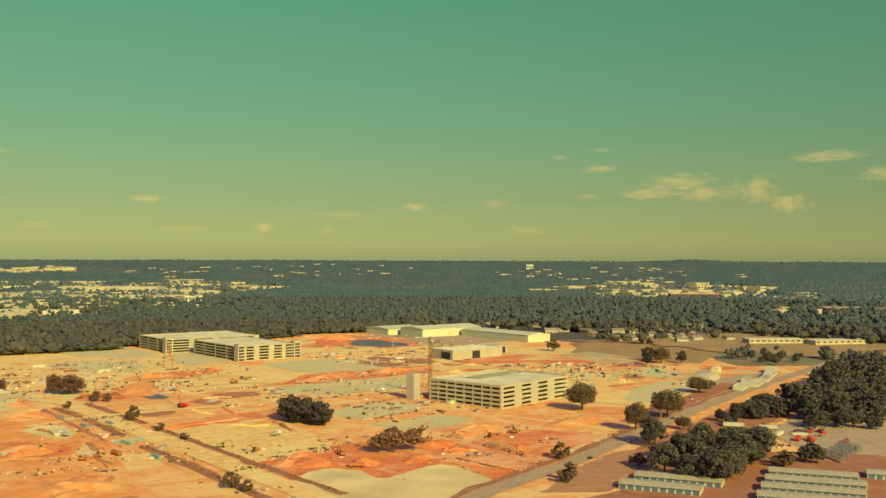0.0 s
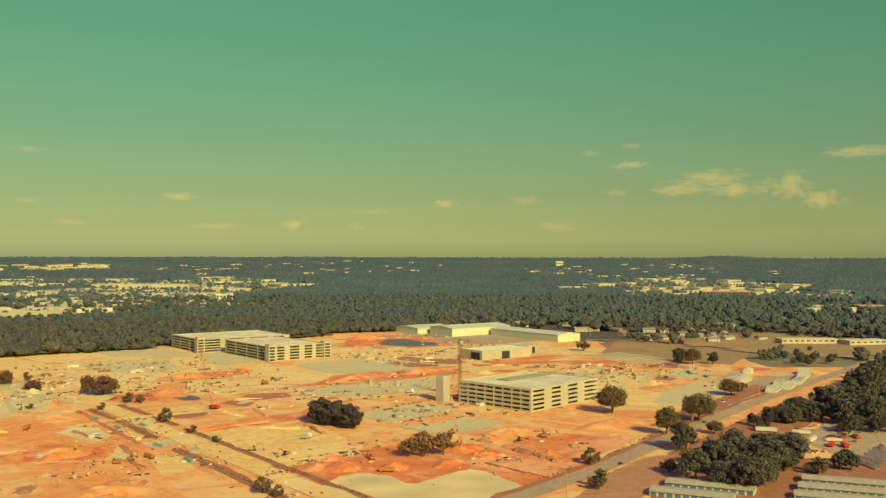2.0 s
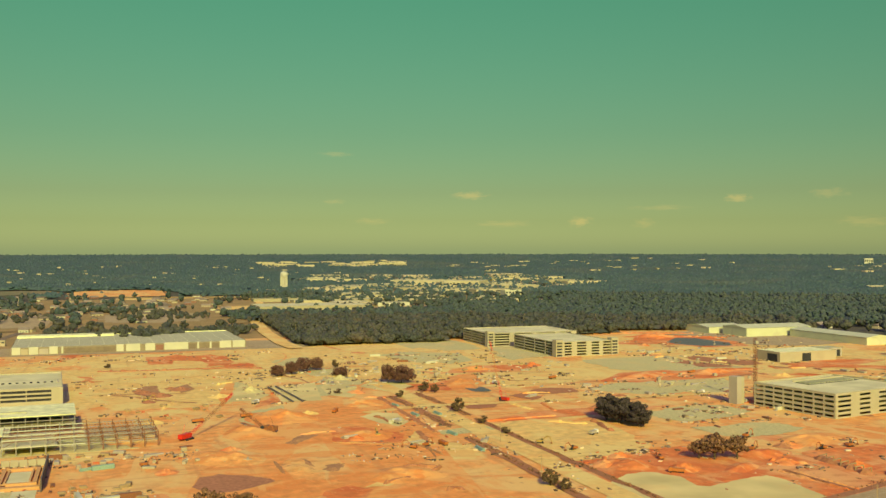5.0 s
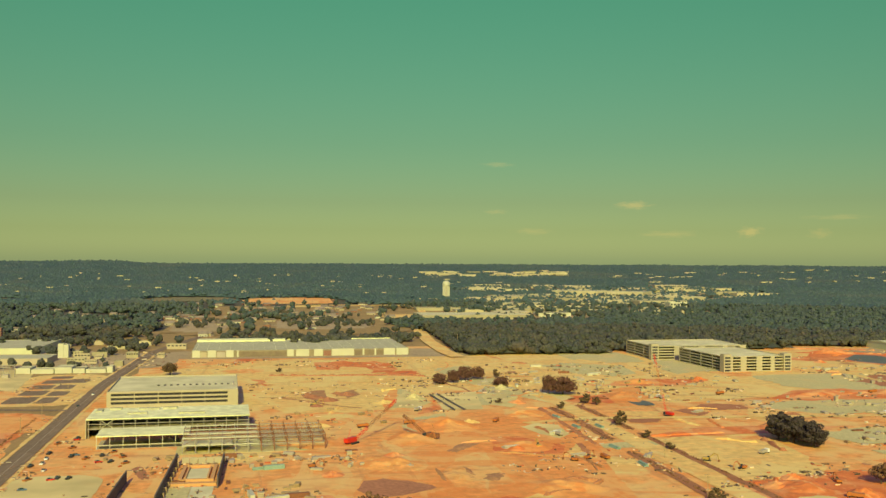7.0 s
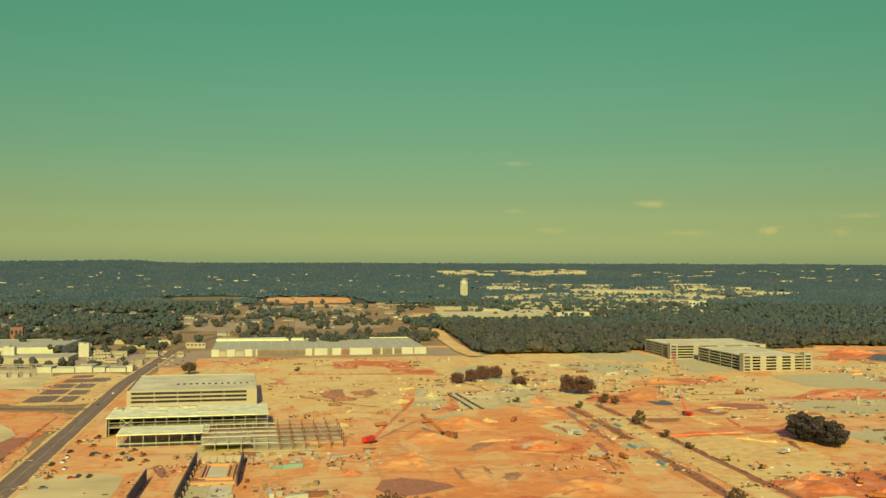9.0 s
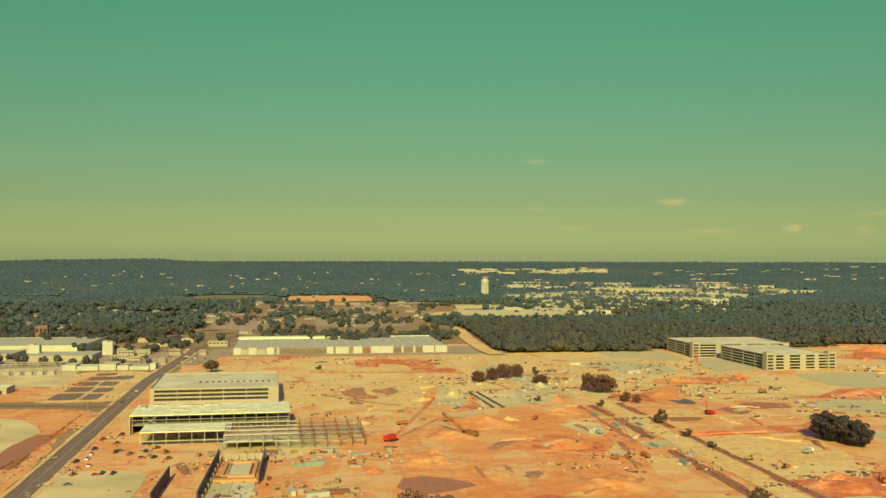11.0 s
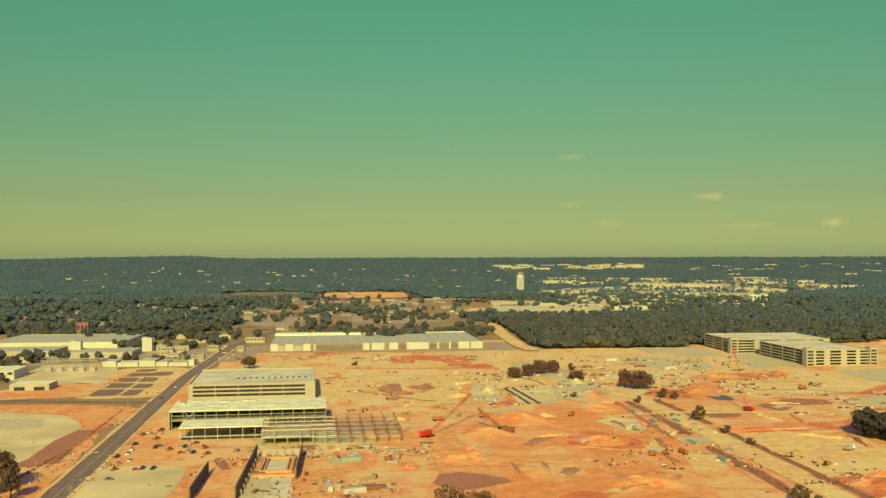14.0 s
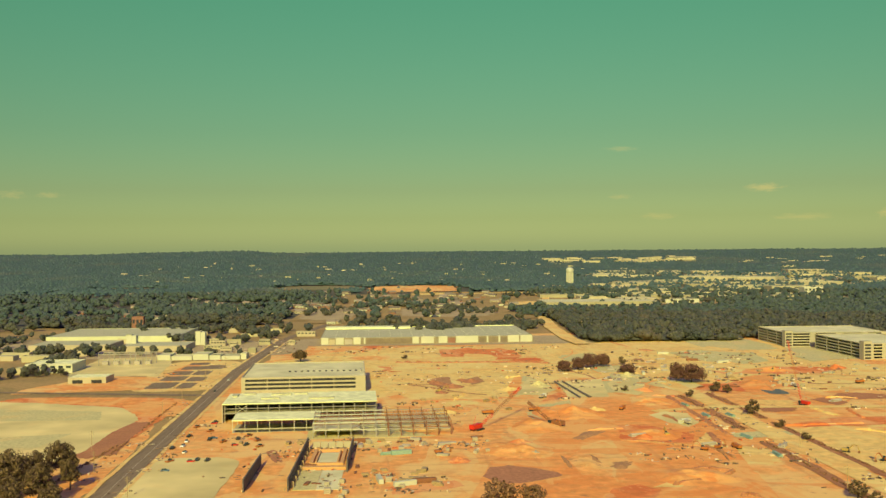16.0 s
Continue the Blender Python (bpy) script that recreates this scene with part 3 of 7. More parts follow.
for name, kind, label, pts in (
    ("clay_field", "orange", "wide smooth orange earth round the pond", [(145, 756), (184, 767), (213, 741), (208, 610), (192, 544), (174, 426), (26, 437), (49, 540), (73, 577), (111, 659)]),
    ("sand_pad", "sand", "dug shoulder of sandy earth", [(107, 574), (129, 598), (125, 557), (127, 507), (110, 495), (93, 500), (92, 537)]),
    ("sand_pad", "slab", "smooth cream sand tongue", [(173, 676), (189, 690), (202, 680), (199, 641), (188, 629), (179, 646)]),
    ("sand_pad", "pale", "smooth cream sand tongue", [(173, 572), (194, 610), (195, 586), (192, 563), (181, 562)]),
    ("clay_spread", "red", "dug basin of orange clay", [(143, 638), (162, 639), (184, 602), (175, 579), (146, 577), (134, 594)]),
    ("sand_pad", "pale", "thin spread of pale sand", [(123, 473), (140, 487), (149, 489), (148, 483), (136, 472)]),
    ("clay_spread", "red", "shallow scrape of red clay", [(103, 471), (117, 479), (126, 467), (119, 453), (95, 453)]),
    ("gravel_pad", "gravel", "grey-green levelled pad", [(320, 1019), (360, 1076), (387, 1052), (378, 979), (343, 956)]),
    ("gravel_pad", "gravel", "grey-green levelled pad", [(419, 1015), (450, 1080), (467, 1067), (454, 989), (419, 969)]),
    ("clay_spread", "orange", "low hill of orange earth", [(284, 798), (318, 871), (338, 881), (328, 818), (297, 758), (279, 759)]),
    ("clay_spread", "red", "band of bare red clay", [(322, 905), (364, 937), (378, 907), (364, 880), (333, 883)]),
    ("dark_earth", "brown", "damp dark hollow", [(314, 732), (330, 742), (338, 717), (323, 704)]),
    ("dark_earth", "brown", "damp dark hollow", [(264, 698), (276, 711), (281, 697), (266, 678)]),
    ("gravel_pad", "slab", "pale slope of crushed stone", [(177, 832), (202, 889), (205, 796), (188, 766), (174, 783)]),
    ("sand_pad", "slab", "pale levelled ground beside the boulevard", [(210, 826), (249, 881), (256, 809), (226, 786)]),
    ("clay_spread", "red", "bank of bare red clay", [(427, 785), (474, 832), (530, 837), (547, 808), (505, 778), (454, 765)]),
    ("gravel_pad", "gravel", "wide grey-green pad of crushed stone", [(437, 728), (477, 753), (539, 733), (510, 688), (472, 690)]),
    ("dark_earth", "brown", "dark damp basin floor", [(597, 919), (633, 938), (641, 888), (628, 842), (590, 843), (576, 853)]),
    ("clay_spread", "red", "bare red clay bank of a pond", [(664, 1130), (706, 1192), (785, 1160), (782, 1060), (760, 1010), (700, 1014), (676, 1060)]),
    ("field", "field", "brown mown field beside the site", [(848, 832), (962, 917), (1025, 852), (954, 700), (877, 662), (865, 727), (843, 803)]),
    ("field", "lawn", "green-brown mown field", [(928, 681), (1034, 750), (1054, 668), (1072, 578), (1006, 543), (946, 586), (892, 625)]),
    ("sand_pad", "pale", "broad pale levelled sand", [(605, 628), (664, 632), (640, 538), (681, 529), (683, 479), (629, 483), (586, 504), (566, 565)]),
    ("yard", "lot", "grey paved yard of a depot", [(717, 518), (770, 566), (800, 575), (885, 566), (760, 500), (729, 500)]),
    ("sand_lot", "slab", "pale cream graded lot", [(-248, 520), (-205, 540), (-191, 582), (-193, 644), (-187, 686), (-196, 709), (-216, 743), (-292, 772), (-350, 783), (-350, 520)]),
    ("gravel_pad", "gravel", "greenish bare strip in a pale lot", [(-300, 560), (-225, 590), (-218, 640), (-300, 620)]),
    ("gravel_pad", "gravel", "greenish bare strip in a pale lot", [(-320, 690), (-215, 690), (-225, 725), (-320, 745)]),
    ("clay_field", "orange", "orange clay field beside a cross road", [(-304, 796), (-237, 793), (-166, 771), (-165, 700), (-192, 702), (-217, 749), (-288, 772)]),
    ("dark_earth", "brown", "ploughed strip of dark brown earth", [(-188, 564), (-191, 644), (-177, 649), (-170, 573)]),
    ("sand_pad", "slab", "grey-cream slab of crushed stone", [(85, 777), (114, 875), (128, 803), (112, 774)]),
    ("dark_earth", "scrub", "patch of broken dark ground", [(23, 877), (34, 890), (42, 890), (42, 818), (32, 833)]),
    ("dark_earth", "scrub", "patch of broken dark ground", [(56, 873), (68, 891), (72, 857), (59, 837)]),
    ("clay_spread", "orange", "dug orange ramp", [(86, 808), (102, 884), (109, 883), (97, 806), (84, 753)]),
    ("pond", "water_brown", "muddy brown pond in bare orange earth", [(41, 502), (46, 521), (57, 526), (70, 519), (81, 508), (83, 501), (71, 492), (58, 485), (47, 485)]),
    ("pond", "water_blue", "still blue-grey retention pond with clay banks", [(690, 1090), (737, 1141), (759, 1125), (764, 1058), (744, 1023), (705, 1032), (689, 1062)]),
    ("clay_spread", "red", "dug red clay pit beside the grey road", [(256, 463), (284, 490), (327, 495), (355, 475), (372, 470), (395, 455), (384, 413), (381, 383), (338, 376), (289, 412), (276, 440)]),
    ("sand_pad", "slab", "smooth cream sand pad with a notched edge", [(222, 404), (248, 443), (263, 453), (278, 455), (287, 439), (284, 420), (289, 416), (318, 425), (332, 427), (335, 416), (332, 394), (331, 380), (310, 372), (262, 352), (240, 360)]),
    ("sand_pad", "pale", "small cream sand pad beside the road", [(412, 410), (439, 419), (448, 412), (417, 402)]),
    ("sand_pad", "pale", "small cream sand pad beside the road", [(455, 425), (485, 436), (489, 428), (464, 413), (446, 411)]),
    ("clay_spread", "red", "strip of red clay along the road", [(410, 421), (440, 426), (488, 440), (486, 436), (452, 424), (412, 412)]),
    ("gravel_pad", "gravel", "grey-green pad of crushed stone", [(374, 595), (410, 613), (428, 587), (383, 578)]),
    ("gravel_pad", "gravel", "grey-green pad of crushed stone", [(373, 560), (414, 556), (416, 534), (377, 524)]),
    ("sand_pad", "pale", "wide smooth pale sand field", [(268, 614), (330, 601), (322, 546), (299, 509), (264, 509), (252, 540)]),
    ("clay_spread", "red", "dug red clay hollow", [(275, 493), (291, 503), (294, 493), (274, 470), (268, 475)]),
    ("verge", "weeds", "dark weedy strip between road and woods", [(405, 372), (500, 405), (600, 440), (720, 480), (720, 440), (600, 392), (500, 366), (420, 344)]),
    ("verge", "weeds", "brown weedy ground along the road", [(520, 444), (640, 486), (760, 528), (760, 548), (640, 506), (575, 486), (520, 462)]),
    # brown ground, drawn wider to take in tree shadows as colour
    ("verge", "scrub", "brown ground and painted tree shade between road and storage yard", [(332, 345), (397, 378), (432, 389), (451, 388), (465, 378), (411, 337), (358, 326)]),
    ("sand_pad", "gravel", "grey-green gravel beside the depot", [(610, 500), (740, 545), (730, 590), (660, 570), (600, 530)]),
    ("gravel_yard", "slab", "pale gravel yard of a substation", [(-330, 969), (-335, 1079), (-255, 1098), (-234, 922), (-282, 935)]),
    ("clay_field", "sand", "orange sandy ground round the yard", [(-330, 848), (-285, 931), (-233, 918), (-224, 1031), (-210, 1035), (-212, 837), (-330, 818)]),
    ("gravel_pad", "gravel", "grey-green levelled pad", [(294, 1067), (341, 1091), (376, 1040), (316, 973)]),
    ("gravel_pad", "slab", "pale concrete slab floor", [(134, 850), (178, 863), (163, 759), (131, 762)]),
    ("clay_spread", "red", "square of orange clay", [(41, 1134), (71, 1130), (66, 1054), (41, 1057)])):
    outline(name, M[kind], label, pts)

for x, y, w, d in ((-214, 860, 12, 20), (-192, 858, 7, 18), (-214, 905, 11, 16), (-192, 900, 8, 15), (-216, 945, 10, 15), (-196, 945, 8, 16), (-212, 985, 12, 14), (-192, 990, 9, 16), (-214, 1020, 10, 10)):
    patch("dark_plot", M["asphalt"], "rectangular plot of dark earth inside pale kerbs", x, y, w, d, 1, int(w + y), 8.0, 0.03)

patch("pond", M["water_blue"], "small grey settling pond on the site", 303, 775, 9, 15, 0, 62, 3.0, 0.12, category="water")
for k in range(6):
    strip("row_cover", M["gravel"], "long grey-green cover strip in a field", [(795 + 13 * k, 712 + 2 * k), (812 + 12 * k, 815 + 3 * k)], 7, category="field", ragged=0.15)

# roads
strip("road", M["asphalt"], "two-lane dark asphalt road with pale dusty verges", [(-138, 300), (-148, 494), (-156, 720), (-164, 960), (-158, 1285), (-122, 1513), (-60, 1900), (-20, 2300)], 12.5)
strip("verge", M["pale"], "dusty pale road verge", [(-131, 300), (-140, 494), (-148, 720), (-156, 960), (-150, 1285)], 2.2, category="verge", ragged=0.9)
strip("verge", M["pale"], "dusty pale road verge", [(-145.5, 300), (-156, 494), (-164, 720), (-172, 960), (-166, 1285)], 2.6, category="verge", ragged=0.9)
strip("lane_line", M["paint"], "faded pale lane line", [(-138, 300), (-148, 494), (-156, 720), (-164, 960), (-158, 1285)], 0.3, category="road marking")
strip("cross_road", M["asphalt"], "narrow grey cross road", [(-162, 798), (-240, 812), (-420, 845)], 8)
strip("road", M["grey_road"], "grey two-lane road with worn surface", [(100, 262), (310, 362), (390, 384), (470, 413), (600, 460), (760, 512), (930, 560), (1200, 640)], 13)
strip("lane_line", M["paint"], "faded pale lane line", [(100, 262), (310, 362), (390, 384), (470, 413), (600, 460), (760, 512)], 0.3, category="road marking")
strip("verge", M["weeds"], "weedy road verge", [(100, 272), (310, 372), (390, 394), (470, 423), (600, 470), (760, 522)], 5, category="verge", ragged=0.9)
strip("boulevard", M["pale"], "dusty pale closed boulevard across the site", [(240, 330), (237, 480), (235, 600), (234, 780), (222, 980), (219, 1168)], 15)
strip("boulevard", M["pale"], "dusty pale road running north beside woods", [(219, 1168), (214, 1239), (219, 1415), (238, 1648)], 20, z=1.4, ragged=0.05)
strip("far_road", M["pale"], "pale far road over a slope", [(37, 2404), (165, 2405), (292, 2350), (330, 2230), (300, 2000)], 16, z=2.2)
strip("hedge_strip", M["weeds"], "overgrown dark median strip", [(252, 400), (250, 480), (249, 560), (249, 640)], 5.5, category="verge", ragged=0.9)
strip("hedge_strip", M["weeds"], "overgrown dark verge strip", [(218, 400), (219, 470), (219, 575)], 7, category="verge", ragged=0.9)
strip("hedge_strip", M["weeds"], "overgrown dark verge strip", [(221, 620), (222, 680), (220, 760)], 7, category="verge", ragged=0.9)
strip("hedge_strip", M["weeds"], "overgrown dark verge strip", [(249, 655), (249, 700), (246, 770)], 6, category="verge", ragged=0.9)
strip("haul_track", M["pale"], "pale haul track over the site", [(180, 690), (210, 700), (240, 705), (420, 690), (560, 680), (700, 660)], 10, category="track", ragged=0.4)
strip("haul_track", M["pale"], "pale haul track over the site", [(620, 1020), (600, 900), (640, 780), (700, 700), (760, 640)], 9, category="track", ragged=0.4)
strip("back_street", M["lot"], "grey street behind the site", [(560, 1285), (700, 1260), (860, 1060), (1000, 940), (1080, 850), (1200, 700)], 9)


# ---------------------------------------------------------------- buildings
def facade(parent, w, d, side, z0, z1, rows, bays, material, t=0.45):
    """One outer wall with real openings. side: front (y=0), back, left (x=0), right."""
    length = w if side in ("front", "back") else d

    def put(bm, u0, u1, za, zb):
        if side == "front":
            box(bm, u0, 0, za, u1, t, zb)
        elif side == "back":
            box(bm, u0, d - t, za, u1, d, zb)
        elif side == "left":
            box(bm, 0, u0, za, t, u1, zb)
        else:
            box(bm, w - t, u0, za, w, u1, zb)
    inset = t + 0.003 if side in ("left", "right") else 0
    edges = [z0] + [v for r in rows for v in r] + [z1]
    for a, b in zip(edges[::2], edges[1::2]):
        bm = bmesh.new()
        put(bm, inset, length - inset, a, b)
        part("spandrel", bm, material, parent)
    solid, at = [], inset
    for a, b in bays:
        solid.append((at, a))
        at = b
    solid.append((at, length - inset))
    for a, b in solid:
        for r in rows:
            if b - a > 0.05:
                bm = bmesh.new()
                put(bm, a, b, r[0], r[1])
                part("pier", bm, material, parent)


def even_bays(length, n, pier, start=0.0, end=None):
    end = length if end is None else end
    step = (end - start) / n
    return [(start + i * step + pier / 2, start + (i + 1) * step - pier / 2) for i in range(n)]


def parking_deck(label, x, y, turn, w, d, levels, lh, left, front, group="parking decks", rowh=1.55, parapet=1.1):
    ob = thing("parking_deck", label, "parking deck", x, y, 0, turn, group)
    top = levels * lh
    rows = [(k * lh + 1.15, k * lh + 1.15 + rowh) for k in range(levels)]
    for side, bays in (("left", left), ("front", front), ("right", left), ("back", front)):
        facade(ob, w, d, side, 0, top + parapet, rows, bays, M["concrete"])
    for k in range(1, levels + 1):
        part("roof_slab" if k == levels else "floor_slab", boxes((0.46, 0.46, k * lh - 0.4, w - 0.46, d - 0.46, k * lh)), M["deck"], ob)
    part("core_wall", boxes((w * 0.42, d * 0.12, 0, w * 0.45, d * 0.88, top - 0.41)), M["greyconc"], ob)
    for i in range(1, int(d / 17)):
        part("roof_joint", boxes((0.5, i * 17 - 0.15, top, w - 0.5, i * 17 + 0.15, top + 0.02)), M["greyroof"], ob)
    return ob


g1 = parking_deck("pale precast concrete parking deck with long slot openings", 489, 553, 11, 92, 74, 5, 3.4,
                  even_bays(74, 8, 1.4, 0.8, 73.2), [(3, 17), (27, 39), (49, 62), (72, 90)])
bm = bmesh.new()
for i in range(16):
    box(bm, 30 + i * 3.4, 46, 17.02, 31.3 + i * 3.4, 58, 17.9)
part("ramp_beams", bm, M["greyroof"], g1)
# dark sheet on the solid roof stands in for the shaded ramp well
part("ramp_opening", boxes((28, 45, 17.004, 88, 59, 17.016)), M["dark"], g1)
part("upper_parapet", boxes((30, 62, 17.0, 90, 62.6, 18.4)), M["concrete"], g1)

d1 = parking_deck("long pale concrete parking deck with open slots", 450, 1114, 0, 122, 90, 5, 3.2, even_bays(90, 3, 1.6, 1, 89), [(8, 28), (36, 60), (68, 92), (98, 114)], rowh=1.95, parapet=0.8)
d2 = parking_deck("pale concrete parking deck with stair towers", 479, 981, 2, 74, 112, 5, 3.2, even_bays(112, 4, 1.6, 1, 111), [(10, 19), (26, 38), (45, 55), (60, 70)], rowh=1.95, parapet=0.8)
for deck, x, y in ((d1, -3, -4), (d2, -3, -4), (d2, 70, -2)):
    tw = part("stair_tower", boxes((x, y, 0, x + 9, y + 9, 19.5)), M["concrete"], deck)
    for k in range(5):
        # dark boxes set in solid tower faces stand in for shaded openings
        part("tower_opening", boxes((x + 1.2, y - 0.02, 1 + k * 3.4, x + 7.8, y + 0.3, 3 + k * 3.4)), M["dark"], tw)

core = thing("stair_core", "grey concrete stair core standing beside the parking deck", "concrete tower", 464, 632, 0, 14)
part("shaft_wall", boxes((0, 0, 0, 5.2, 8, 21.5)), M["greyconc"], core)
part("shaft_wall", boxes((5.3, 0.5, 0, 9.2, 8, 21.0)), M["concrete"], core)
part("landing", boxes((11.2, 1, 0, 15, 6, 3)), M["greyconc"], core)


def lattice(bm, a, b, s0, s1, n, bar=0.12):
    """A square lattice mast or boom from a to b."""
    a, b = Vector(a), Vector(b)
    d = (b - a).normalized()
    u = Vector((0, 0, 1)).cross(d)
    u = u.normalized() if u.length > 0.1 else Vector((1, 0, 0))
    v = d.cross(u)
    last = None
    for i in range(n + 1):
        c, s = a.lerp(b, i / n), (s0 + (s1 - s0) * i / n) / 2
        q = [c + u * s + v * s, c - u * s + v * s, c - u * s - v * s, c + u * s - v * s]
        for k in range(4):
            beam(bm, q[k], q[(k + 1) % 4], bar * 0.7)
            if last:
                beam(bm, last[k], q[k], bar)
                beam(bm, last[k], q[(k + 1) % 4], bar * 0.6)
        last = q


tc = thing("tower_crane", "thin steel tower crane mast beside the parking deck", "tower crane", 487, 640)
bm = bmesh.new()
lattice(bm, (0, 0, 0.8), (0, 0, 50), 2.2, 2.2, 22, 0.16)
part("mast", bm, M["rust"], tc)
part("foundation", boxes((-3, -3, 0, 3, 3, 0.8)), M["concrete"], tc)
part("cab", boxes((-1.4, -2.6, 46, 1.2, -1.1, 48.4)), M["greyconc"], tc)

bb = thing("office_garage", "broad pale concrete garage with three long dark slots", "parking deck", -134, 797, 0, 3, "parking decks")
W, D, Hh = 102, 104, 14.5
facade(bb, W, D, "front", 0, Hh, [(4.3, 6.2), (7.6, 9.5), (10.9, 12.8)], even_bays(W, 5, 0.5, 3, 94), M["concrete"])
# right wall takes darker grey concrete, its shaded side put into the colour
facade(bb, W, D, "right", 0, Hh, [(9.0, 10.4)], [], M["greyconc"])
facade(bb, W, D, "left", 0, Hh, [(4.8, 6.2), (8.1, 9.5)], even_bays(D, 8, 2, 4, 100), M["concrete"])
facade(bb, W, D, "back", 0, Hh, [], [], M["concrete"])
part("roof_slab", boxes((0.46, 0.46, 12.9, W - 0.46, D - 0.46, 13.4)), M["deck"], bb)
# added near-black wall close behind the slots; its colour stands in for interior shade
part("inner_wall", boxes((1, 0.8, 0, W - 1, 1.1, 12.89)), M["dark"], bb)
for z in (3.6, 6.9, 10.2):
    part("floor_slab", boxes((0.46, 0.46, z, W - 0.46, D - 0.46, z + 0.35)), M["deck"], bb)
for i in range(12):
    part("skylight", boxes((36 + i * 5.2, 40, 13.4, 38.0 + i * 5.2, 42, 14.2)), M["dark"], bb)
part("roof_stair", boxes((98, 36, 13.4, 99, 46, 15.2)), M["greyconc"], bb)

sb = thing("steel_building", "unfinished two-storey steel building with a white roof", "building shell", -125, 672, 0, 3)
W, D = 106, 46
part("roof", boxes((-1, -1.5, 12.6, W, D, 13.3)), M["membrane"], sb)
part("floor_slab", boxes((0, 0, 6.2, W, D, 6.6)), M["concrete"], sb)
part("back_wall", boxes((0, D - 1, 0, W, D - 0.6, 12.59)), M["greyconc"], sb)
part("end_wall", boxes((-1.2, -1.4, 0, -0.6, D * 0.9, 12.59)), M["tanwall"], sb, "tan panel end wall")
# added near-black wall in place of the shade inside the open floors
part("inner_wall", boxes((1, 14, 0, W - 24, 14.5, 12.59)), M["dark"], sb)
for i in range(15):
    x = 0.4 + i * (W - 1.4) / 14
    part("column", boxes((x, -0.2, 0, x + 0.5, 0.3, 12.59)), M["steel"], sb)
for z in (6.0, 9.4, 12.0):
    part("girder", boxes((0, -0.5, z, W, -0.21, z + 0.5)), M["steel"], sb)
bm = bmesh.new()
beam(bm, (8.5, -0.6, 6.6), (16.4, -0.6, 12.2), 0.2)
beam(bm, (8.5, -0.6, 12.2), (16.4, -0.6, 6.6), 0.2)
part("cross_brace", bm, M["whitewall"], sb)
for x, y, w, d in ((30, 34, 14, 4), (46, 36, 10, 4), (24, 16, 13, 3), (58, 12, 18, 3), (2, 28, 4, 12), (10, 38, 8, 5)):
    part("roof_unit", boxes((x, y, 13.3, x + w, y + d, 14.3)), M["greyroof"], sb)
cn = thing("canopy", "open steel canopy with a flat white roof", "canopy", -113, 634, 0, 3)
part("roof", boxes((0, 0, 7.6, 57, 30, 8.3)), M["membrane"], cn)
part("floor", boxes((0, 0, 0, 57, 30, 0.25)), M["concrete"], cn)
part("kerb_wall", boxes((2, 0.6, 0.25, 55, 0.9, 1.6)), M["dark"], cn)
part("girder", boxes((0, 0.2, 2.2, 57, 0.5, 2.6)), M["whitewall"], cn)
for i in range(8):
    for yy in (0.2, 28):
        part("column", boxes((0.4 + i * 8, yy, 0.25, 0.7 + i * 8, yy + 0.3, 7.59)), M["whitewall"], cn)

sf = thing("building_skeleton", "open rusty steel skeleton of a new building", "steel skeleton", -58, 612, 0, 3)
for i in range(12):
    for j in range(4):
        h = 11 if j > 1 else 9.5
        part("column", boxes((i * 8 - 0.3, j * 15 - 0.3, 0, i * 8 + 0.3, j * 15 + 0.3, h)), M["rust" if i > 5 else "steel"], sf)
for j in range(4):
    for z in (4.6, 9.1):
        part("girder", boxes((0, j * 15 - 0.31, z, 46, j * 15 + 0.31, z + 0.6)), M["whitewall"], sf)
        part("girder", boxes((46.01, j * 15 - 0.25, z, 88, j * 15 + 0.25, z + 0.5)), M["steel"], sf)
for i in range(12):
    for z in (4.7, 9.2):
        part("cross_beam", boxes((i * 8 - 0.12, 0.3, z, i * 8 + 0.12, 44.7, z + 0.4)), M["rust" if i > 5 else "steel"], sf)
for i in range(11):
    for k in range(1, 4):
        part("joist", boxes((i * 8 + k * 2 - 0.06, 0.3, 9.2, i * 8 + k * 2 + 0.06, 44.7, 9.5)), M["whitewall" if i % 2 else "steel"], sf)
for y in (7.5, 22.5, 37.5):
    for z in (2.4, 4.65, 7.0, 9.15):
        part("tie_beam", boxes((0, y - 0.12, z, 88, y + 0.12, z + 0.28)), M["whitewall" if z < 5 else "rust"], sf)
for j in range(4):
    for i in range(0, 11, 3):
        bm = bmesh.new()
        beam(bm, (i * 8, j * 15, 0.3), (i * 8 + 8, j * 15, 4.6), 0.12)
        beam(bm, (i * 8, j * 15, 4.8), (i * 8 + 8, j * 15, 9.1), 0.12)
        part("brace", bm, M["rust"], sf)
part("deck_plate", boxes((0, 0.5, 5.11, 30, 44, 5.25)), M["deck"], sf)
part("ground_slab", boxes((-4, -3, 0, 92, 47, 0.2)), M["gravel"], sf)

# walls of a new basement
fd = thing("foundation", "new concrete foundation walls around an open pit", "foundation", -80, 478)
for x, y0, y1, h in ((0, 0, 60, 6.5), (22, 0, 104, 6.5), (49, 40, 104, 6.5)):
    part("wall", boxes((x - 0.35, y0, 0, x + 0.35, y1, h)), M["formwork"], fd)
part("slab", boxes((24, 2, 0, 35.2, 44, 0.3)), M["gravel"], fd)
part("slab", boxes((35.4, 2, 0, 47, 44, 0.3)), M["deck"], fd)
part("slab", boxes((31, 62, 0, 42, 88, 0.6)), M["deck"], fd)
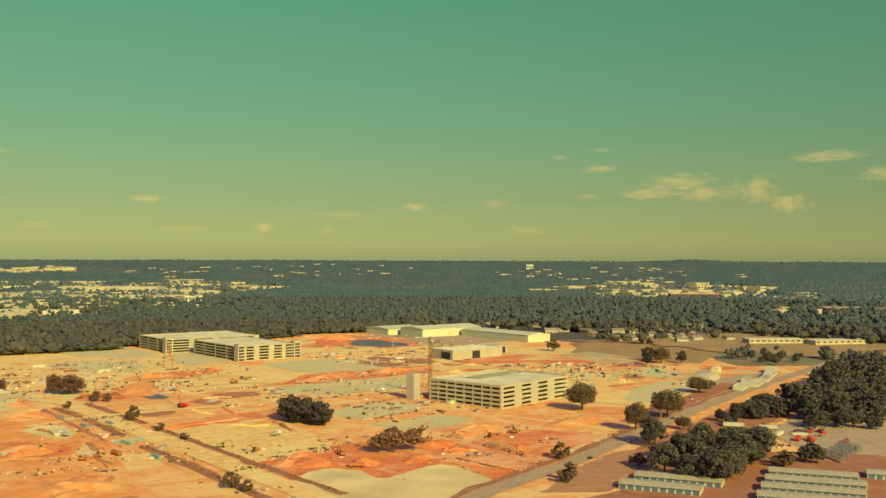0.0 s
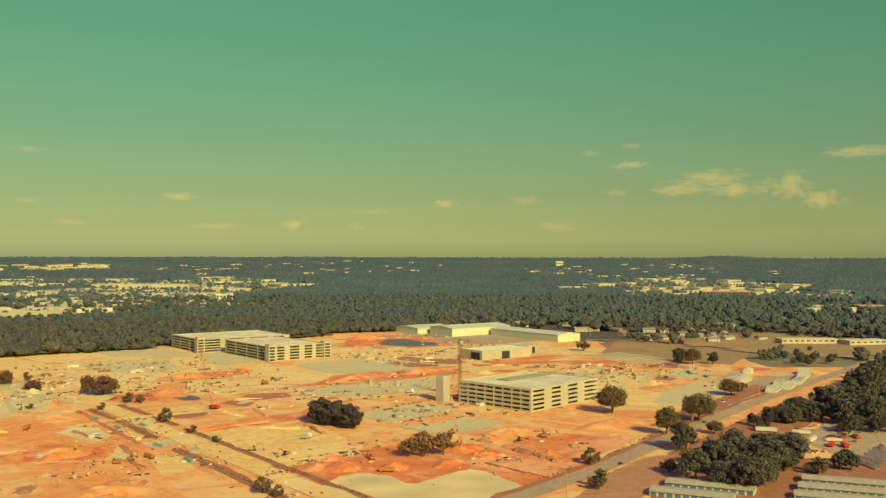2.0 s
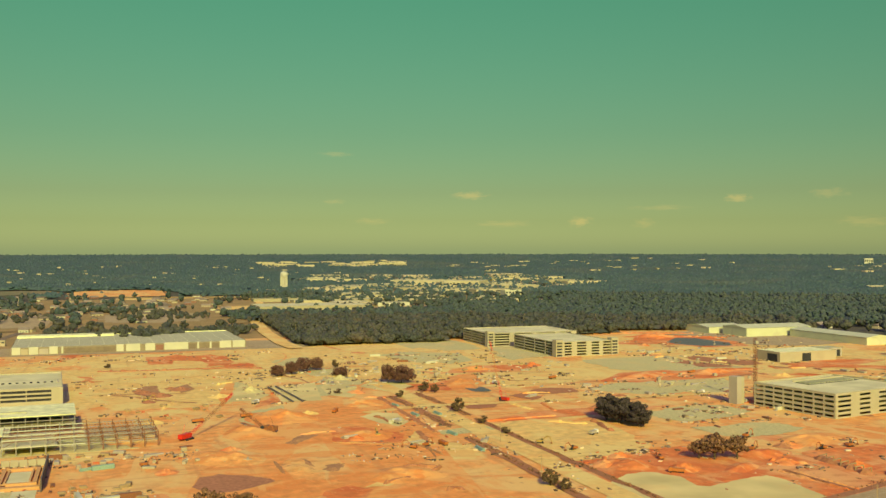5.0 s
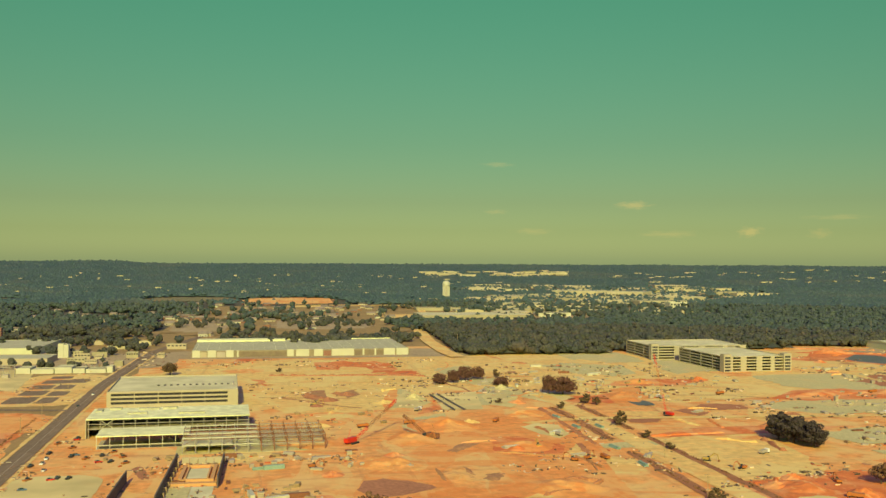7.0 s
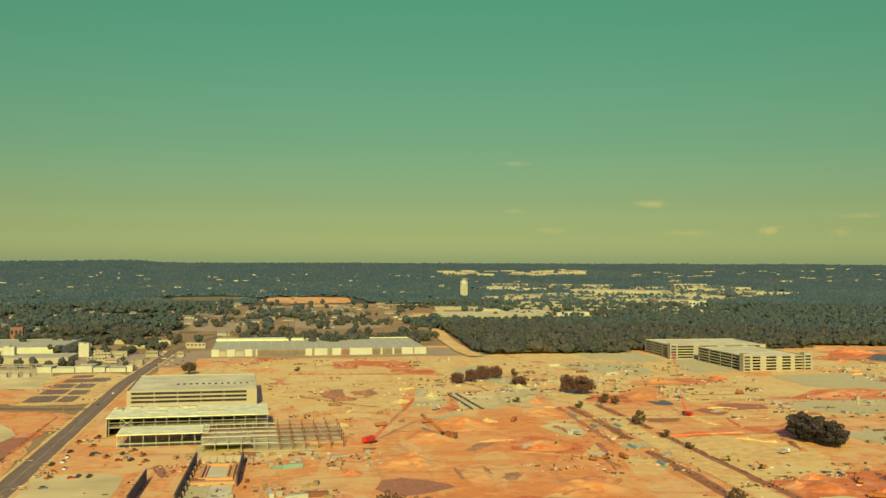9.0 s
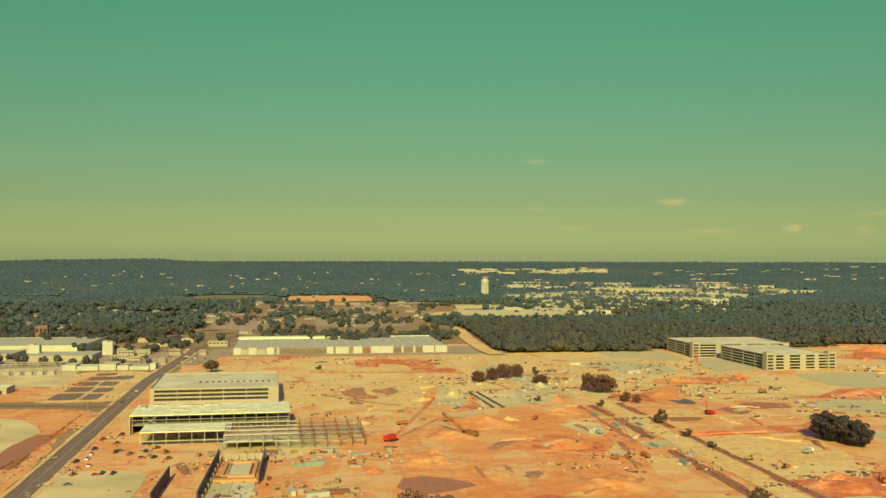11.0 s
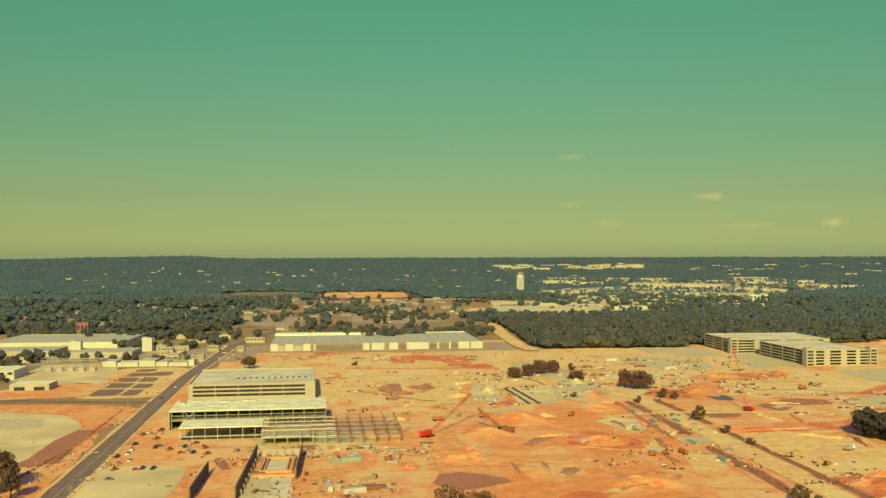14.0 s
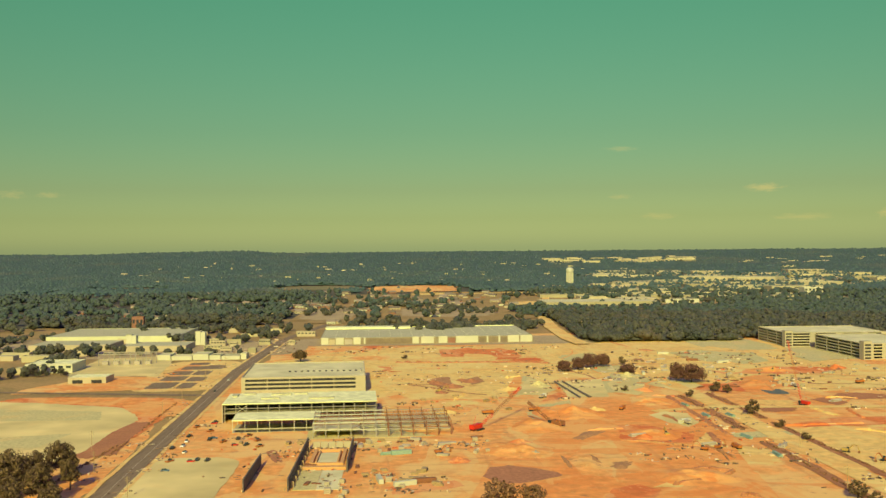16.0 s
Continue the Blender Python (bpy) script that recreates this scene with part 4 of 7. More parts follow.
for i in range(8):
    part("wall_brace", boxes((22.36, 8 + i * 12, 0, 24.2, 8.4 + i * 12, 3.2)), M["timber"], fd)
for a in ((28, 56, 46, 58), (28, 92, 46, 94), (27, 58.1, 29, 91.9), (44, 58.1, 46, 91.9), (24, 46, 48, 50), (30, 60, 31, 90), (42, 60, 43, 90)):
    part("kerb", boxes((a[0], a[1], 0, a[2], a[3], 1.6)), M["orangewood"], fd)
for i in range(5):
    part("panel", boxes((25 + i * 4.6, 103, 0, 29.2 + i * 4.6, 103.4, 4)), M["concrete"], fd)


def shed(name, label, category, x, y, turn, w, d, h, wall="whitewall", roof="membrane", gable=0.0, doors=0, door_h=3.5, group="", windows=0):
    """A plain hall: walls, roof with eaves or parapet, doors and windows."""
    ob = thing(name, label, category, x, y, rise(x, y), turn, group)
    part("wall", boxes((0, 0, -2, w, 0.3, h), (0, d - 0.3, -2, w, d, h), (0, 0.303, -2, 0.3, d - 0.303, h), (w - 0.3, 0.303, -2, w, d - 0.303, h)), M[wall], ob)
    bm = bmesh.new()
    if gable:
        e = 0.6
        long_x = w >= d
        a, b = (w, d) if long_x else (d, w)
        pts = [(-e, -e, h), (a + e, -e, h), (a + e, b + e, h), (-e, b + e, h), (-e, b / 2, h + gable), (a + e, b / 2, h + gable)]
        v = [bm.verts.new(q if long_x else (q[1], q[0], q[2])) for q in pts]
        for f in ((0, 1, 5, 4), (2, 3, 4, 5), (0, 4, 3), (1, 2, 5), (0, 3, 2, 1)):
            bm.faces.new([v[i] for i in (f if long_x else f[::-1])])
        bmesh.ops.recalc_face_normals(bm, faces=bm.faces)
    else:
        box(bm, 0.31, 0.31, h - 0.7, w - 0.31, d - 0.31, h - 0.35)
    part("roof", bm, M[roof], ob)
    for i in range(doors):
        u = (i + 0.5) * w / doors
        part("door", boxes((u - w / doors * 0.27, -0.06, 0, u + w / doors * 0.27, -0.003, door_h)), M["dark"], ob)
    for i in range(windows):
        u = (i + 0.5) * w / windows
        part("window", boxes((u - w / windows * 0.3, -0.05, h * 0.55, u + w / windows * 0.3, -0.003, h * 0.8)), M["glass"], ob)
    return ob


shed("warehouse", "white metal warehouse with a low gable roof", "warehouse", 822, 1185, 0, 62, 60, 9, "hangar", "hangar", gable=3, group="white warehouses")
shed("warehouse", "large white metal warehouse with a gable roof", "warehouse", 838, 1120, 0, 110, 55, 12, "hangar", "hangar", gable=3.5, group="white warehouses")
shed("warehouse", "long white metal warehouse with a shallow roof", "warehouse", 905, 968, 0, 42, 145, 10, "hangar", "hangar", gable=3, group="white warehouses")
tb = shed("plant_building", "tan flat-roofed building with two large dark doorways", "building", 680, 852, 2, 76, 38, 11, "tanwall", "membrane")
# near-black sheets on the closed walls stand in for shaded open doorways
part("door", boxes((-0.06, 4, 0.2, -0.003, 20, 8.5)), M["dark"], tb)
part("door", boxes((30, -0.06, 0.2, 42, -0.003, 9)), M["dark"], tb)
gb = shed("plant_building", "small grey tank building with dark bays", "building", 764, 880, 2, 24, 22, 10, "greyconc", "greyroof")
for i in range(3):
    # flat dark sheets give the shade of open bays as colour
    part("bay", boxes((2.5 + i * 7, -0.06, 0.2, 7.5 + i * 7, -0.003, 8)), M["dark"], gb)

wl = thing("long_warehouse", "very long white warehouse with dark recessed doors", "warehouse", -104, 1205, 0, 2)
W, D, Hh = 268, 160, 8.6
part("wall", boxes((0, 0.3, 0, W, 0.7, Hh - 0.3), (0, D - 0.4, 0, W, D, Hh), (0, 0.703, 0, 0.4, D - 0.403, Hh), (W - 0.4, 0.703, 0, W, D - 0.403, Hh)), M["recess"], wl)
part("roof", boxes((0.41, 0.71, 7.9, W - 0.41, D - 0.41, 8.2)), M["greyroof"], wl)
for a, b in ((1, 10), (19, 29), (41, 50), (54, 56), (115, 123), (126, 142), (148, 159), (170, 198), (209, 211), (224, 226), (236, 250), (252, 267)):
    part("white_panel", boxes((a, 0, 0, b, 0.297, Hh + 0.3)), M["whitewall"], wl)
for a, b, k in ((10.5, 18, "tanwall"), (30, 40, "greyconc"), (57, 114, "brown_panel"), (160, 169, "brickwall"), (199, 208, "brown_panel"), (212, 223, "brown_panel"), (227, 235, "brown_panel")):
    part("door", boxes((a, 0.2, 0, b, 0.297, 6.6)), M[k], wl)
for i in range(19):
    part("roof_seam", boxes((4 + i * 14, 1, 8.2, 4.25 + i * 14, D - 1, 8.32)), M["membrane"], wl)
part("roof_step", boxes((0.5, 132, 8.2, 118, D - 1, 10.4)), M["membrane"], wl)
part("roof_edge", boxes((118.1, D - 4, 8.2, W - 1, D - 1, 9.0)), M["membrane"], wl)

# industrial quarter beyond the main road
shed("factory", "long factory with a grey roof and white walls", "factory", -462, 1262, 0, 168, 130, 9, "hangar", "greyroof", group="factories")
shed("factory", "low factory hall with a blue-grey roof", "factory", -450, 1172, 0, 96, 60, 7, "tanwall", "greyroof", group="factories")
shed("factory", "low factory hall with a blue-grey roof", "factory", -336, 1150, 0, 78, 52, 7, "tanwall", "greyroof", group="factories")
shed("utility_building", "small pale flat-roofed utility building", "building", -303, 880, 0, 34, 24, 6, "concrete", "membrane", doors=2)
shed("office_building", "white two-storey building with window bands", "building", -372, 960, 0, 46, 40, 9, "whitewall", "membrane", windows=6)
shed("brick_tower", "square red brick tower block with dark openings", "building", -402, 1440, 0, 17, 9, 22, "brickwall", "brickwall", windows=3)
for x, y in ((-338, 1186), (-262, 1222)):
    ob = thing("silo_block", "tall plain white concrete silo block", "silo", x, y, 0, 0, "white silo blocks")
    part("body", boxes((0, 0, 0, 6.2, 10, 17), (6.4, 0, 0, 12, 10, 16.4)), M["whitewall"], ob)
    part("cap", boxes((-0.3, -0.3, 17.0, 6.5, 10.3, 17.6)), M["greyroof"], ob)
for x, w, d, h in ((-268, 14, 24, 6.0), (-253, 22, 20, 4.6), (-230, 17, 26, 6.4), (-212, 12, 20, 5.0), (-199, 20, 22, 4.2), (-178, 6, 16, 6.8)):
    shed("plant_shed", "plain white flat-roofed plant shed", "shed", x, 1058, 0, w, d, h, "whitewall", "dusty_roof", group="row of white plant sheds")

# substation, water tower
ss = thing("substation", "grey steel substation gantries on pale gravel", "substation", -318, 1016)
for i in range(6):
    for j in range(2):
        part("gantry_post", boxes((i * 11 - 0.25, j * 18 - 0.25, 0, i * 11 + 0.25, j * 18 + 0.25, 13)), M["steel"], ss)
for j in range(2):
    part("gantry_beam", boxes((0, j * 18 - 0.3, 11.4, 55, j * 18 + 0.3, 12.4)), M["steel"], ss)
for i in range(5):
    tr = part("transformer", boxes((i * 11 + 2, 5, 0, i * 11 + 8, 11, 4)), M["greyconc"], ss)
    for k in range(3):
        bm = bmesh.new()
        cone(bm, i * 11 + 3.2 + k * 1.8, 8, 4, 6.2, 0.35, 0.2, 8)
        part("insulator", bm, M["whitewall"], tr)

wt = thing("water_tower", "tall pale water tower with ribbed shaft and domed tank", "water tower", 460, 2640, rise(460, 2640) - 1)
bm = bmesh.new()
for z0, z1, r0, r1 in ((37, 39, 10.4, 12), (39, 45, 12, 12), (45, 48, 12, 9.5), (48, 50, 9.5, 5), (50, 50.8, 5, 0.6)):
    cone(bm, 0, 0, z0, z1, r0, r1, 24)
part("tank", bm, M["whitewall"], wt)
bm = bmesh.new()
cone(bm, 0, 0, 0, 37, 9.4, 9.4, 24)
part("shaft", bm, M["greyconc"], wt)
for i in range(14):
    a = i * math.pi / 7
    bm = bmesh.new()
    cone(bm, 10.2 * math.cos(a), 10.2 * math.sin(a), 0, 39, 1.25, 1.25, 8)
    part("rib", bm, M["whitewall"], wt)
wt.scale = (0.88, 0.88, 1.04)


# ---------------------------------------------------------------- trees
def leaf_crown(seed, r, h, z0, clumps, leaves, size):
    """Leaf cards gathered in clumps on a rough ellipsoid, with gaps between."""
    rng = np.random.default_rng(seed)
    c = rng.normal(size=(clumps, 3))
    c /= np.linalg.norm(c, axis=1)[:, None]
    c *= (rng.uniform(0.35, 1.0, clumps) ** 0.5)[:, None]
    c[:, 2] = np.where(c[:, 2] < -0.55, c[:, 2] * 0.5, c[:, 2])
    c = c * np.array((r, r * rng.uniform(0.8, 1.0), h / 2)) * rng.uniform(0.75, 1.1, (clumps, 1)) + np.array((0, 0, z0 + h / 2))
    cr = rng.uniform(0.18, 0.36, clumps) * r
    k = np.repeat(np.arange(clumps), leaves)
    d = rng.normal(size=(len(k), 3))
    d /= np.linalg.norm(d, axis=1)[:, None]
    p = c[k] + d * (cr[k] * rng.uniform(0.75, 1.05, len(k)))[:, None] * np.array((1, 1, 0.8))
    nrm = d + rng.normal(size=d.shape) * 0.25
    nrm /= np.linalg.norm(nrm, axis=1)[:, None]
    u = np.cross(nrm, rng.normal(size=nrm.shape))
    u /= np.linalg.norm(u, axis=1)[:, None]
    v = np.cross(nrm, u)
    s = size * rng.uniform(0.6, 1.3, len(k))[:, None]
    verts = np.stack([p - u * s, p - v * s * 0.7, p + u * s, p + v * s * 0.7], 1).reshape(-1, 3)
    me = bpy.data.meshes.new("crown")
    me.from_pydata(verts.tolist(), [], np.arange(len(verts)).reshape(-1, 4).tolist())
    return me, c


def tree(label, kind, x, y, z, r, h, seed, clumps=44, leaves=60, size=0.75, group="trees on the site", low=0.18):
    """A tapered trunk with limbs reaching into a crown of leaf clumps; about 2r wide and h high."""
    ob = thing("tree", label, "tree", x, y, z, 0, group)
    base = h * low
    me, c = leaf_crown(seed, r, h - base, base, clumps, leaves, size)
    me.materials.append(M[kind])
    cr = new("crown", me)
    cr.parent = ob
    bm = bmesh.new()
    cone(bm, 0, 0, -0.3, h * 0.3, 0.05 * r + 0.25, 0.04 * r + 0.12, 8)
    for q in c[:7]:
        beam(bm, (0, 0, h * 0.24), tuple(q), 0.02 * r + 0.06, 5)
    link_mesh("trunk", bm, M["bark"], ob)
    return ob



def plant(ob, x, y, k, turn):
    t = copy_thing(ob, pose(x, y, rise(x, y), 0, 0, turn))
    t.scale = (k, k, k * random.uniform(0.9, 1.1))
    return t


dark = tree("large dense dark-green tree with a shadow on sand", "leaf_dark", 337, 590, 0, 9.5, 18.5, 1, 90, 80, 0.75, "clump of dark trees", 0.0)
for x, y, k, a in ((335, 606, 0.98, 60), (342, 574, 0.86, 130), (350, 594, 0.8, 20)):
    plant(dark, x, y, k, a)
SIZES = {}


def grown(proto, rows):
    """Copies of a tree at (x, y), each stretched to its own crown radius and height."""
    r0, h0 = SIZES[proto.name]
    for x, y, r, h in rows:
        t = copy_thing(proto, pose(x, y, rise(x, y), 0, 0, random.uniform(0, 360)))
        t.scale = (r / r0, r / r0, h / h0)


oak = tree("broad brown-green oak standing alone on dirt", "leaf_olive", 537, 514, 0, 12.5, 20, 2, 90, 80, 0.6)
SIZES[oak.name] = (12.5, 20)
grown(oak, ((560, 451, 11.8, 20), (502, 431, 8.4, 18.4), (687, 519, 11, 12.5), (846, 690, 9.6, 17), (531, 414, 6, 8.5), (-110, 1027, 8.2, 12.5)))
bt = tree("thin russet tree on red clay", "leaf_russet", 329, 469, 0, 8.5, 15, 3, 38, 42, 0.7)
SIZES[bt.name] = (8.5, 15)
grown(bt, ((342, 466, 6.6, 14.0), (322, 474, 5.5, 11), (43, 436, 8.0, 14.2), (58, 433, 6.3, 12.8)))
shr = tree("small rounded olive tree", "leaf_olive", 396, 396, 0, 5, 9.5, 4, 34, 34, 0.55, low=0.08)
SIZES[shr.name] = (5, 9.5)
grown(shr, ((417, 356, 5, 7.9), (358, 352, 5.4, 10.3), (731, 539, 4, 5.5), (481, 306, 7, 8.9), (256, 781, 5, 7.9), (262, 770, 3.4, 7.4), (227, 755, 3.4, 5.7), (247, 673, 4.9, 10.4), (247, 622, 3.6, 5.3),
            (247, 582, 3.2, 4.6), (214, 446, 4.2, 8.3), (183, 791, 3.2, 4.4), (217, 435, 3.2, 5.9), (220, 963, 3.7, 9.0), (1, 1041, 3.5, 4.5), (849, 862, 7.8, 16.1), (1010, 905, 6, 9)))
brn = tree("low brownish thorny tree with bare twigs", "leaf_brown", 252, 834, 0, 12.5, 16, 5, 80, 70, 0.6, low=0.1)
SIZES[brn.name] = (12.5, 16)
grown(brn, ((240, 839, 6, 17), (154, 919, 7.2, 10.7), (169, 928, 6.4, 12.5), (184, 945, 8.2, 14), (199, 952, 6.2, 13), (209, 894, 8.0, 9.4)))
dusk = tree("dark green tree beside a field", "leaf_dark", 823, 691, 0, 6, 14.3, 8, 36, 40, 0.6, low=0.05)
SIZES[dusk.name] = (6, 14.3)
grown(dusk, ((863, 676, 6.4, 14.6), (468, 391, 6.4, 19.1), (478, 398, 5.6, 14), (870, 712, 6, 11)))
lot = tree("tall olive-brown tree beside the main road", "leaf_olive", -180, 512, 0, 8.5, 21, 9, 70, 70, 0.5, low=0.1)
SIZES[lot.name] = (8.5, 21)
grown(lot, ((-185, 493, 7.7, 20), (-190, 473, 9, 24), (-168, 490, 5, 16), (-172, 460, 7.1, 21), (-212, 516, 7, 15), (-200, 500, 7, 17), (-205, 480, 8, 22), (-222, 498, 6, 14), (-182, 530, 5, 12), (-162, 444, 6, 14), (-178, 438, 7, 18), (-196, 450, 8, 19), (-170, 470, 4, 9), (-214, 470, 7, 16)))
mid = tree("mature green tree of a dense grove", "leaf", 470, 388, 0, 8, 16, 6, 52, 60, 0.6, "grove", 0.1)
mid2 = tree("dark green tree of a dense grove", "leaf_dark", 855, 716, 0, 7.5, 17, 7, 52, 60, 0.6, "grove", 0.1)
random.seed(5)


def grove(ax, ay, bx, by, width, count, k0, k1):
    for i in range(count):
        f, s = random.random(), random.uniform(-0.5, 0.5) * width
        x, y = ax + (bx - ax) * f, ay + (by - ay) * f
        n = math.hypot(bx - ax, by - ay)
        plant(random.choice((mid, mid, mid2)), x - (by - ay) / n * s, y + (bx - ax) / n * s, random.uniform(k0, k1), random.uniform(0, 360))


grove(410, 316, 486, 343, 36, 46, 0.6, 1.15)
grove(478, 342, 520, 356, 28, 20, 0.55, 0.85)
grove(560, 405, 690, 452, 12, 16, 0.4, 0.7)
grove(498, 300, 520, 310, 10, 4, 0.5, 0.7)
grove(604, 406, 668, 426, 26, 26, 0.5, 0.78)
grove(604, 372, 640, 330, 16, 9, 0.5, 0.9)
grove(-400, 900, -330, 950, 30, 14, 0.3, 0.5)


def thicket(name, label, lines, kinds, seed):
    """A closed wood of leafy crowns in one mesh."""
    rng = np.random.default_rng(seed)
    shapes = []
    for k in range(4):
        me, c = leaf_crown(seed + k, 7.5, 15, 1.2, 34, 38, 0.8)
        v = np.empty(len(me.vertices) * 3, dtype=np.float32)
        me.vertices.foreach_get("co", v)
        shapes.append(v.reshape(-1, 3))
        bpy.data.meshes.remove(me)
    vs = []
    for ax, ay, bx, by, width, count, k0, k1 in lines:
        n = math.hypot(bx - ax, by - ay)
        for i in range(count):
            f, w, k, t = rng.random(), rng.uniform(-0.5, 0.5) * width, rng.uniform(k0, k1), rng.uniform(0, 6.28)
            x, y = ax + (bx - ax) * f - (by - ay) / n * w, ay + (by - ay) * f + (bx - ax) / n * w
            v = shapes[i % 4]
            vs.append(np.stack([(v[:, 0] * math.cos(t) - v[:, 1] * math.sin(t)) * k + x, (v[:, 0] * math.sin(t) + v[:, 1] * math.cos(t)) * k + y, v[:, 2] * k * rng.uniform(0.9, 1.25)], 1))
    v = np.concatenate(vs)
    q = np.arange(len(v)).reshape(-1, 4)
    me = quick_mesh(name, v, np.concatenate([q[:, (0, 1, 2)], q[:, (0, 2, 3)]]), kinds)
    me.polygons.foreach_set("use_smooth", np.zeros(len(me.polygons), dtype=bool))
    return tagged(new(name, me), label, "woodland", kind="stuff")



# ---------------------------------------------------------------- woodland
BARE = [(80, 1700, 130, 250), (-135, 1680, 70, 260), (30, 2540, 150, 210), (-230, 2610, 140, 170), (-735, 2620, 120, 90), (180, 2370, 180, 90), (200, 2120, 170, 190), (400, 1890, 240, 160), (1060, 800, 190, 240), (218, 1430, 30, 260), (-150, 1600, 34, 420), (-330, 1290, 330, 200), (400, 2010, 190, 70), (960, 1090, 110, 110)]
CLEAR = [(620, 2080, 420, 270), (400, 2025, 210, 75), (820, 2480, 330, 300), (1150, 2760, 330, 330), (800, 3000, 260, 200), (-20, 2590, 230, 45), 
         (430, 2560, 120, 60), (2050, 1720, 170, 170), (2350, 1900, 330, 330), (2250, 1500, 170, 170), (1850, 1130, 190, 90), (900, 1120, 190, 150), (1120, 780, 190, 230), (1500, 1000, 80, 60),
         (218, 1430, 24, 270), (-150, 1600, 30, 500), (-300, 1300, 330, 260), (500, 2240, 300, 70), (1250, 1750, 60, 25), (1400, 1700, 50, 20), (960, 3900, 200, 60), (1700, 2300, 160, 60)]


def wooded(x, y):
    front = 1198 if 240 < x < 430 else 1226 if 430 <= x < 700 else 1300
    if -185 < x < 935 and y < front and not (x > 620 and y > 1290 - 0.2 * (x - 620)):
        return 0
    if x > 900 and y < 560 + 0.3 * (x - 900) and x < 1250:
        return 0
    for cx, cy, rx, ry in BARE:
        if ((x - cx) / rx) ** 2 + ((y - cy) / ry) ** 2 < 1:
            return 0.015
    for cx, cy, rx, ry in CLEAR:
        if ((x - cx) / rx) ** 2 + ((y - cy) / ry) ** 2 < 1 + 0.5 * noise.noise(Vector((x * 0.01, y * 0.01, 0))):
            return 0.24 if y > 2300 or x > 1400 else 0.26
    if -230 < x < 200 and y < 2450:
        return 0.10 + 0.4 * noise.noise(Vector((x * 0.012, y * 0.012, 5)))
    if x < 150 and y < 1500:
        return 0.22
    if x < 150 and y < 2450:
        return 0.30 + 0.9 * noise.noise(Vector((x * 0.008, y * 0.008, 5)))
    if x > 1000 and y < 1300:
        return 0.5 + 0.7 * noise.noise(Vector((x * 0.008, y * 0.008, 5)))
    return 0.93 + 0.6 * min(0, noise.noise(Vector((x * 0.004, y * 0.004, 9))) + 0.25)


def ico(level):
    bm = bmesh.new()
    bmesh.ops.create_icosphere(bm, subdivisions=level, radius=1)
    v = np.array([p.co for p in bm.verts])
    f = np.array([[p.index for p in q.verts] for q in bm.faces])
    bm.free()
    return v, f


def canopy(name, label, r0, r1, step, crown, lumps, seed, tall, material):
    rng = np.random.default_rng(seed)
    pts = []
    r = r0
    while r < r1:
        n = int(radians(100) * r / step)
        for i in range(n):
            a = radians(-32) + radians(100) * (i + rng.uniform(0, 1)) / n
            rr = r + rng.uniform(0, step)
            x, y = rr * math.sin(a), rr * math.cos(a)
            if rng.random() < wooded(x, y):
                pts.append((x, y, land(x, y)))
        r += step
    return stand(name, label, pts, crown, lumps, rng, tall, material)


def understorey(name, label, r0, r1, cell, tall, material):
    """The closed mass of foliage below the crowns, one bumpy sheet that drops to the ground at its edges."""
    rings, n = int((r1 - r0) / cell), int(radians(100) * (r0 + r1) / 2 / cell)
    full = set()
    for i in range(rings):
        for j in range(n):
            r, a = r0 + (i + 0.5) * cell, radians(-32) + radians(100) * (j + 0.5) / n
            if wooded(r * math.sin(a), r * math.cos(a)) > 0.55:
                full.add((i, j))
    vs, index = [], {}

    def vert(i, j):
        if (i, j) not in index:
            r, a = r0 + i * cell, radians(-32) + radians(100) * j / n
            x, y = r * math.sin(a), r * math.cos(a)
            inner = all((i - p, j - q) in full for p in (0, 1) for q in (0, 1)) or i in (0, rings) or j in (0, n)
            k = noise.noise(Vector((x * 0.045, y * 0.045, 2))) + 0.6 * noise.noise(Vector((x * 0.11, y * 0.11, 6)))
            index[i, j] = len(vs)
            vs.append((x, y, land(x, y) + (tall * (1 + 0.28 * k) if inner else 2.5)))
        return index[i, j]

    fs = [(vert(i, j), vert(i, j + 1), vert(i + 1, j + 1), vert(i + 1, j)) for i, j in sorted(full)]
    me = bpy.data.meshes.new(name)
    me.from_pydata(vs, [], fs)
    me.polygons.foreach_set("use_smooth", np.ones(len(fs), dtype=bool))
    me.materials.append(M[material])
    return tagged(new(name, me), label, "woodland", kind="stuff")


ICO_V, ICO_F = ico(1)


def quick_mesh(name, v, f, material):
    """A smooth triangle mesh straight from arrays."""
    me = bpy.data.meshes.new(name)
    me.vertices.add(len(v))
    me.vertices.foreach_set("co", np.ascontiguousarray(v, dtype=np.float32).ravel())
    me.loops.add(f.size)
    me.loops.foreach_set("vertex_index", np.ascontiguousarray(f, dtype=np.int32).ravel())
    me.polygons.add(len(f))
    me.polygons.foreach_set("loop_start", np.arange(0, f.size, 3, dtype=np.int32))
    me.polygons.foreach_set("use_smooth", np.ones(len(f), dtype=bool))
    me.update(calc_edges=True)
    me.materials.append(M[material])
    return me


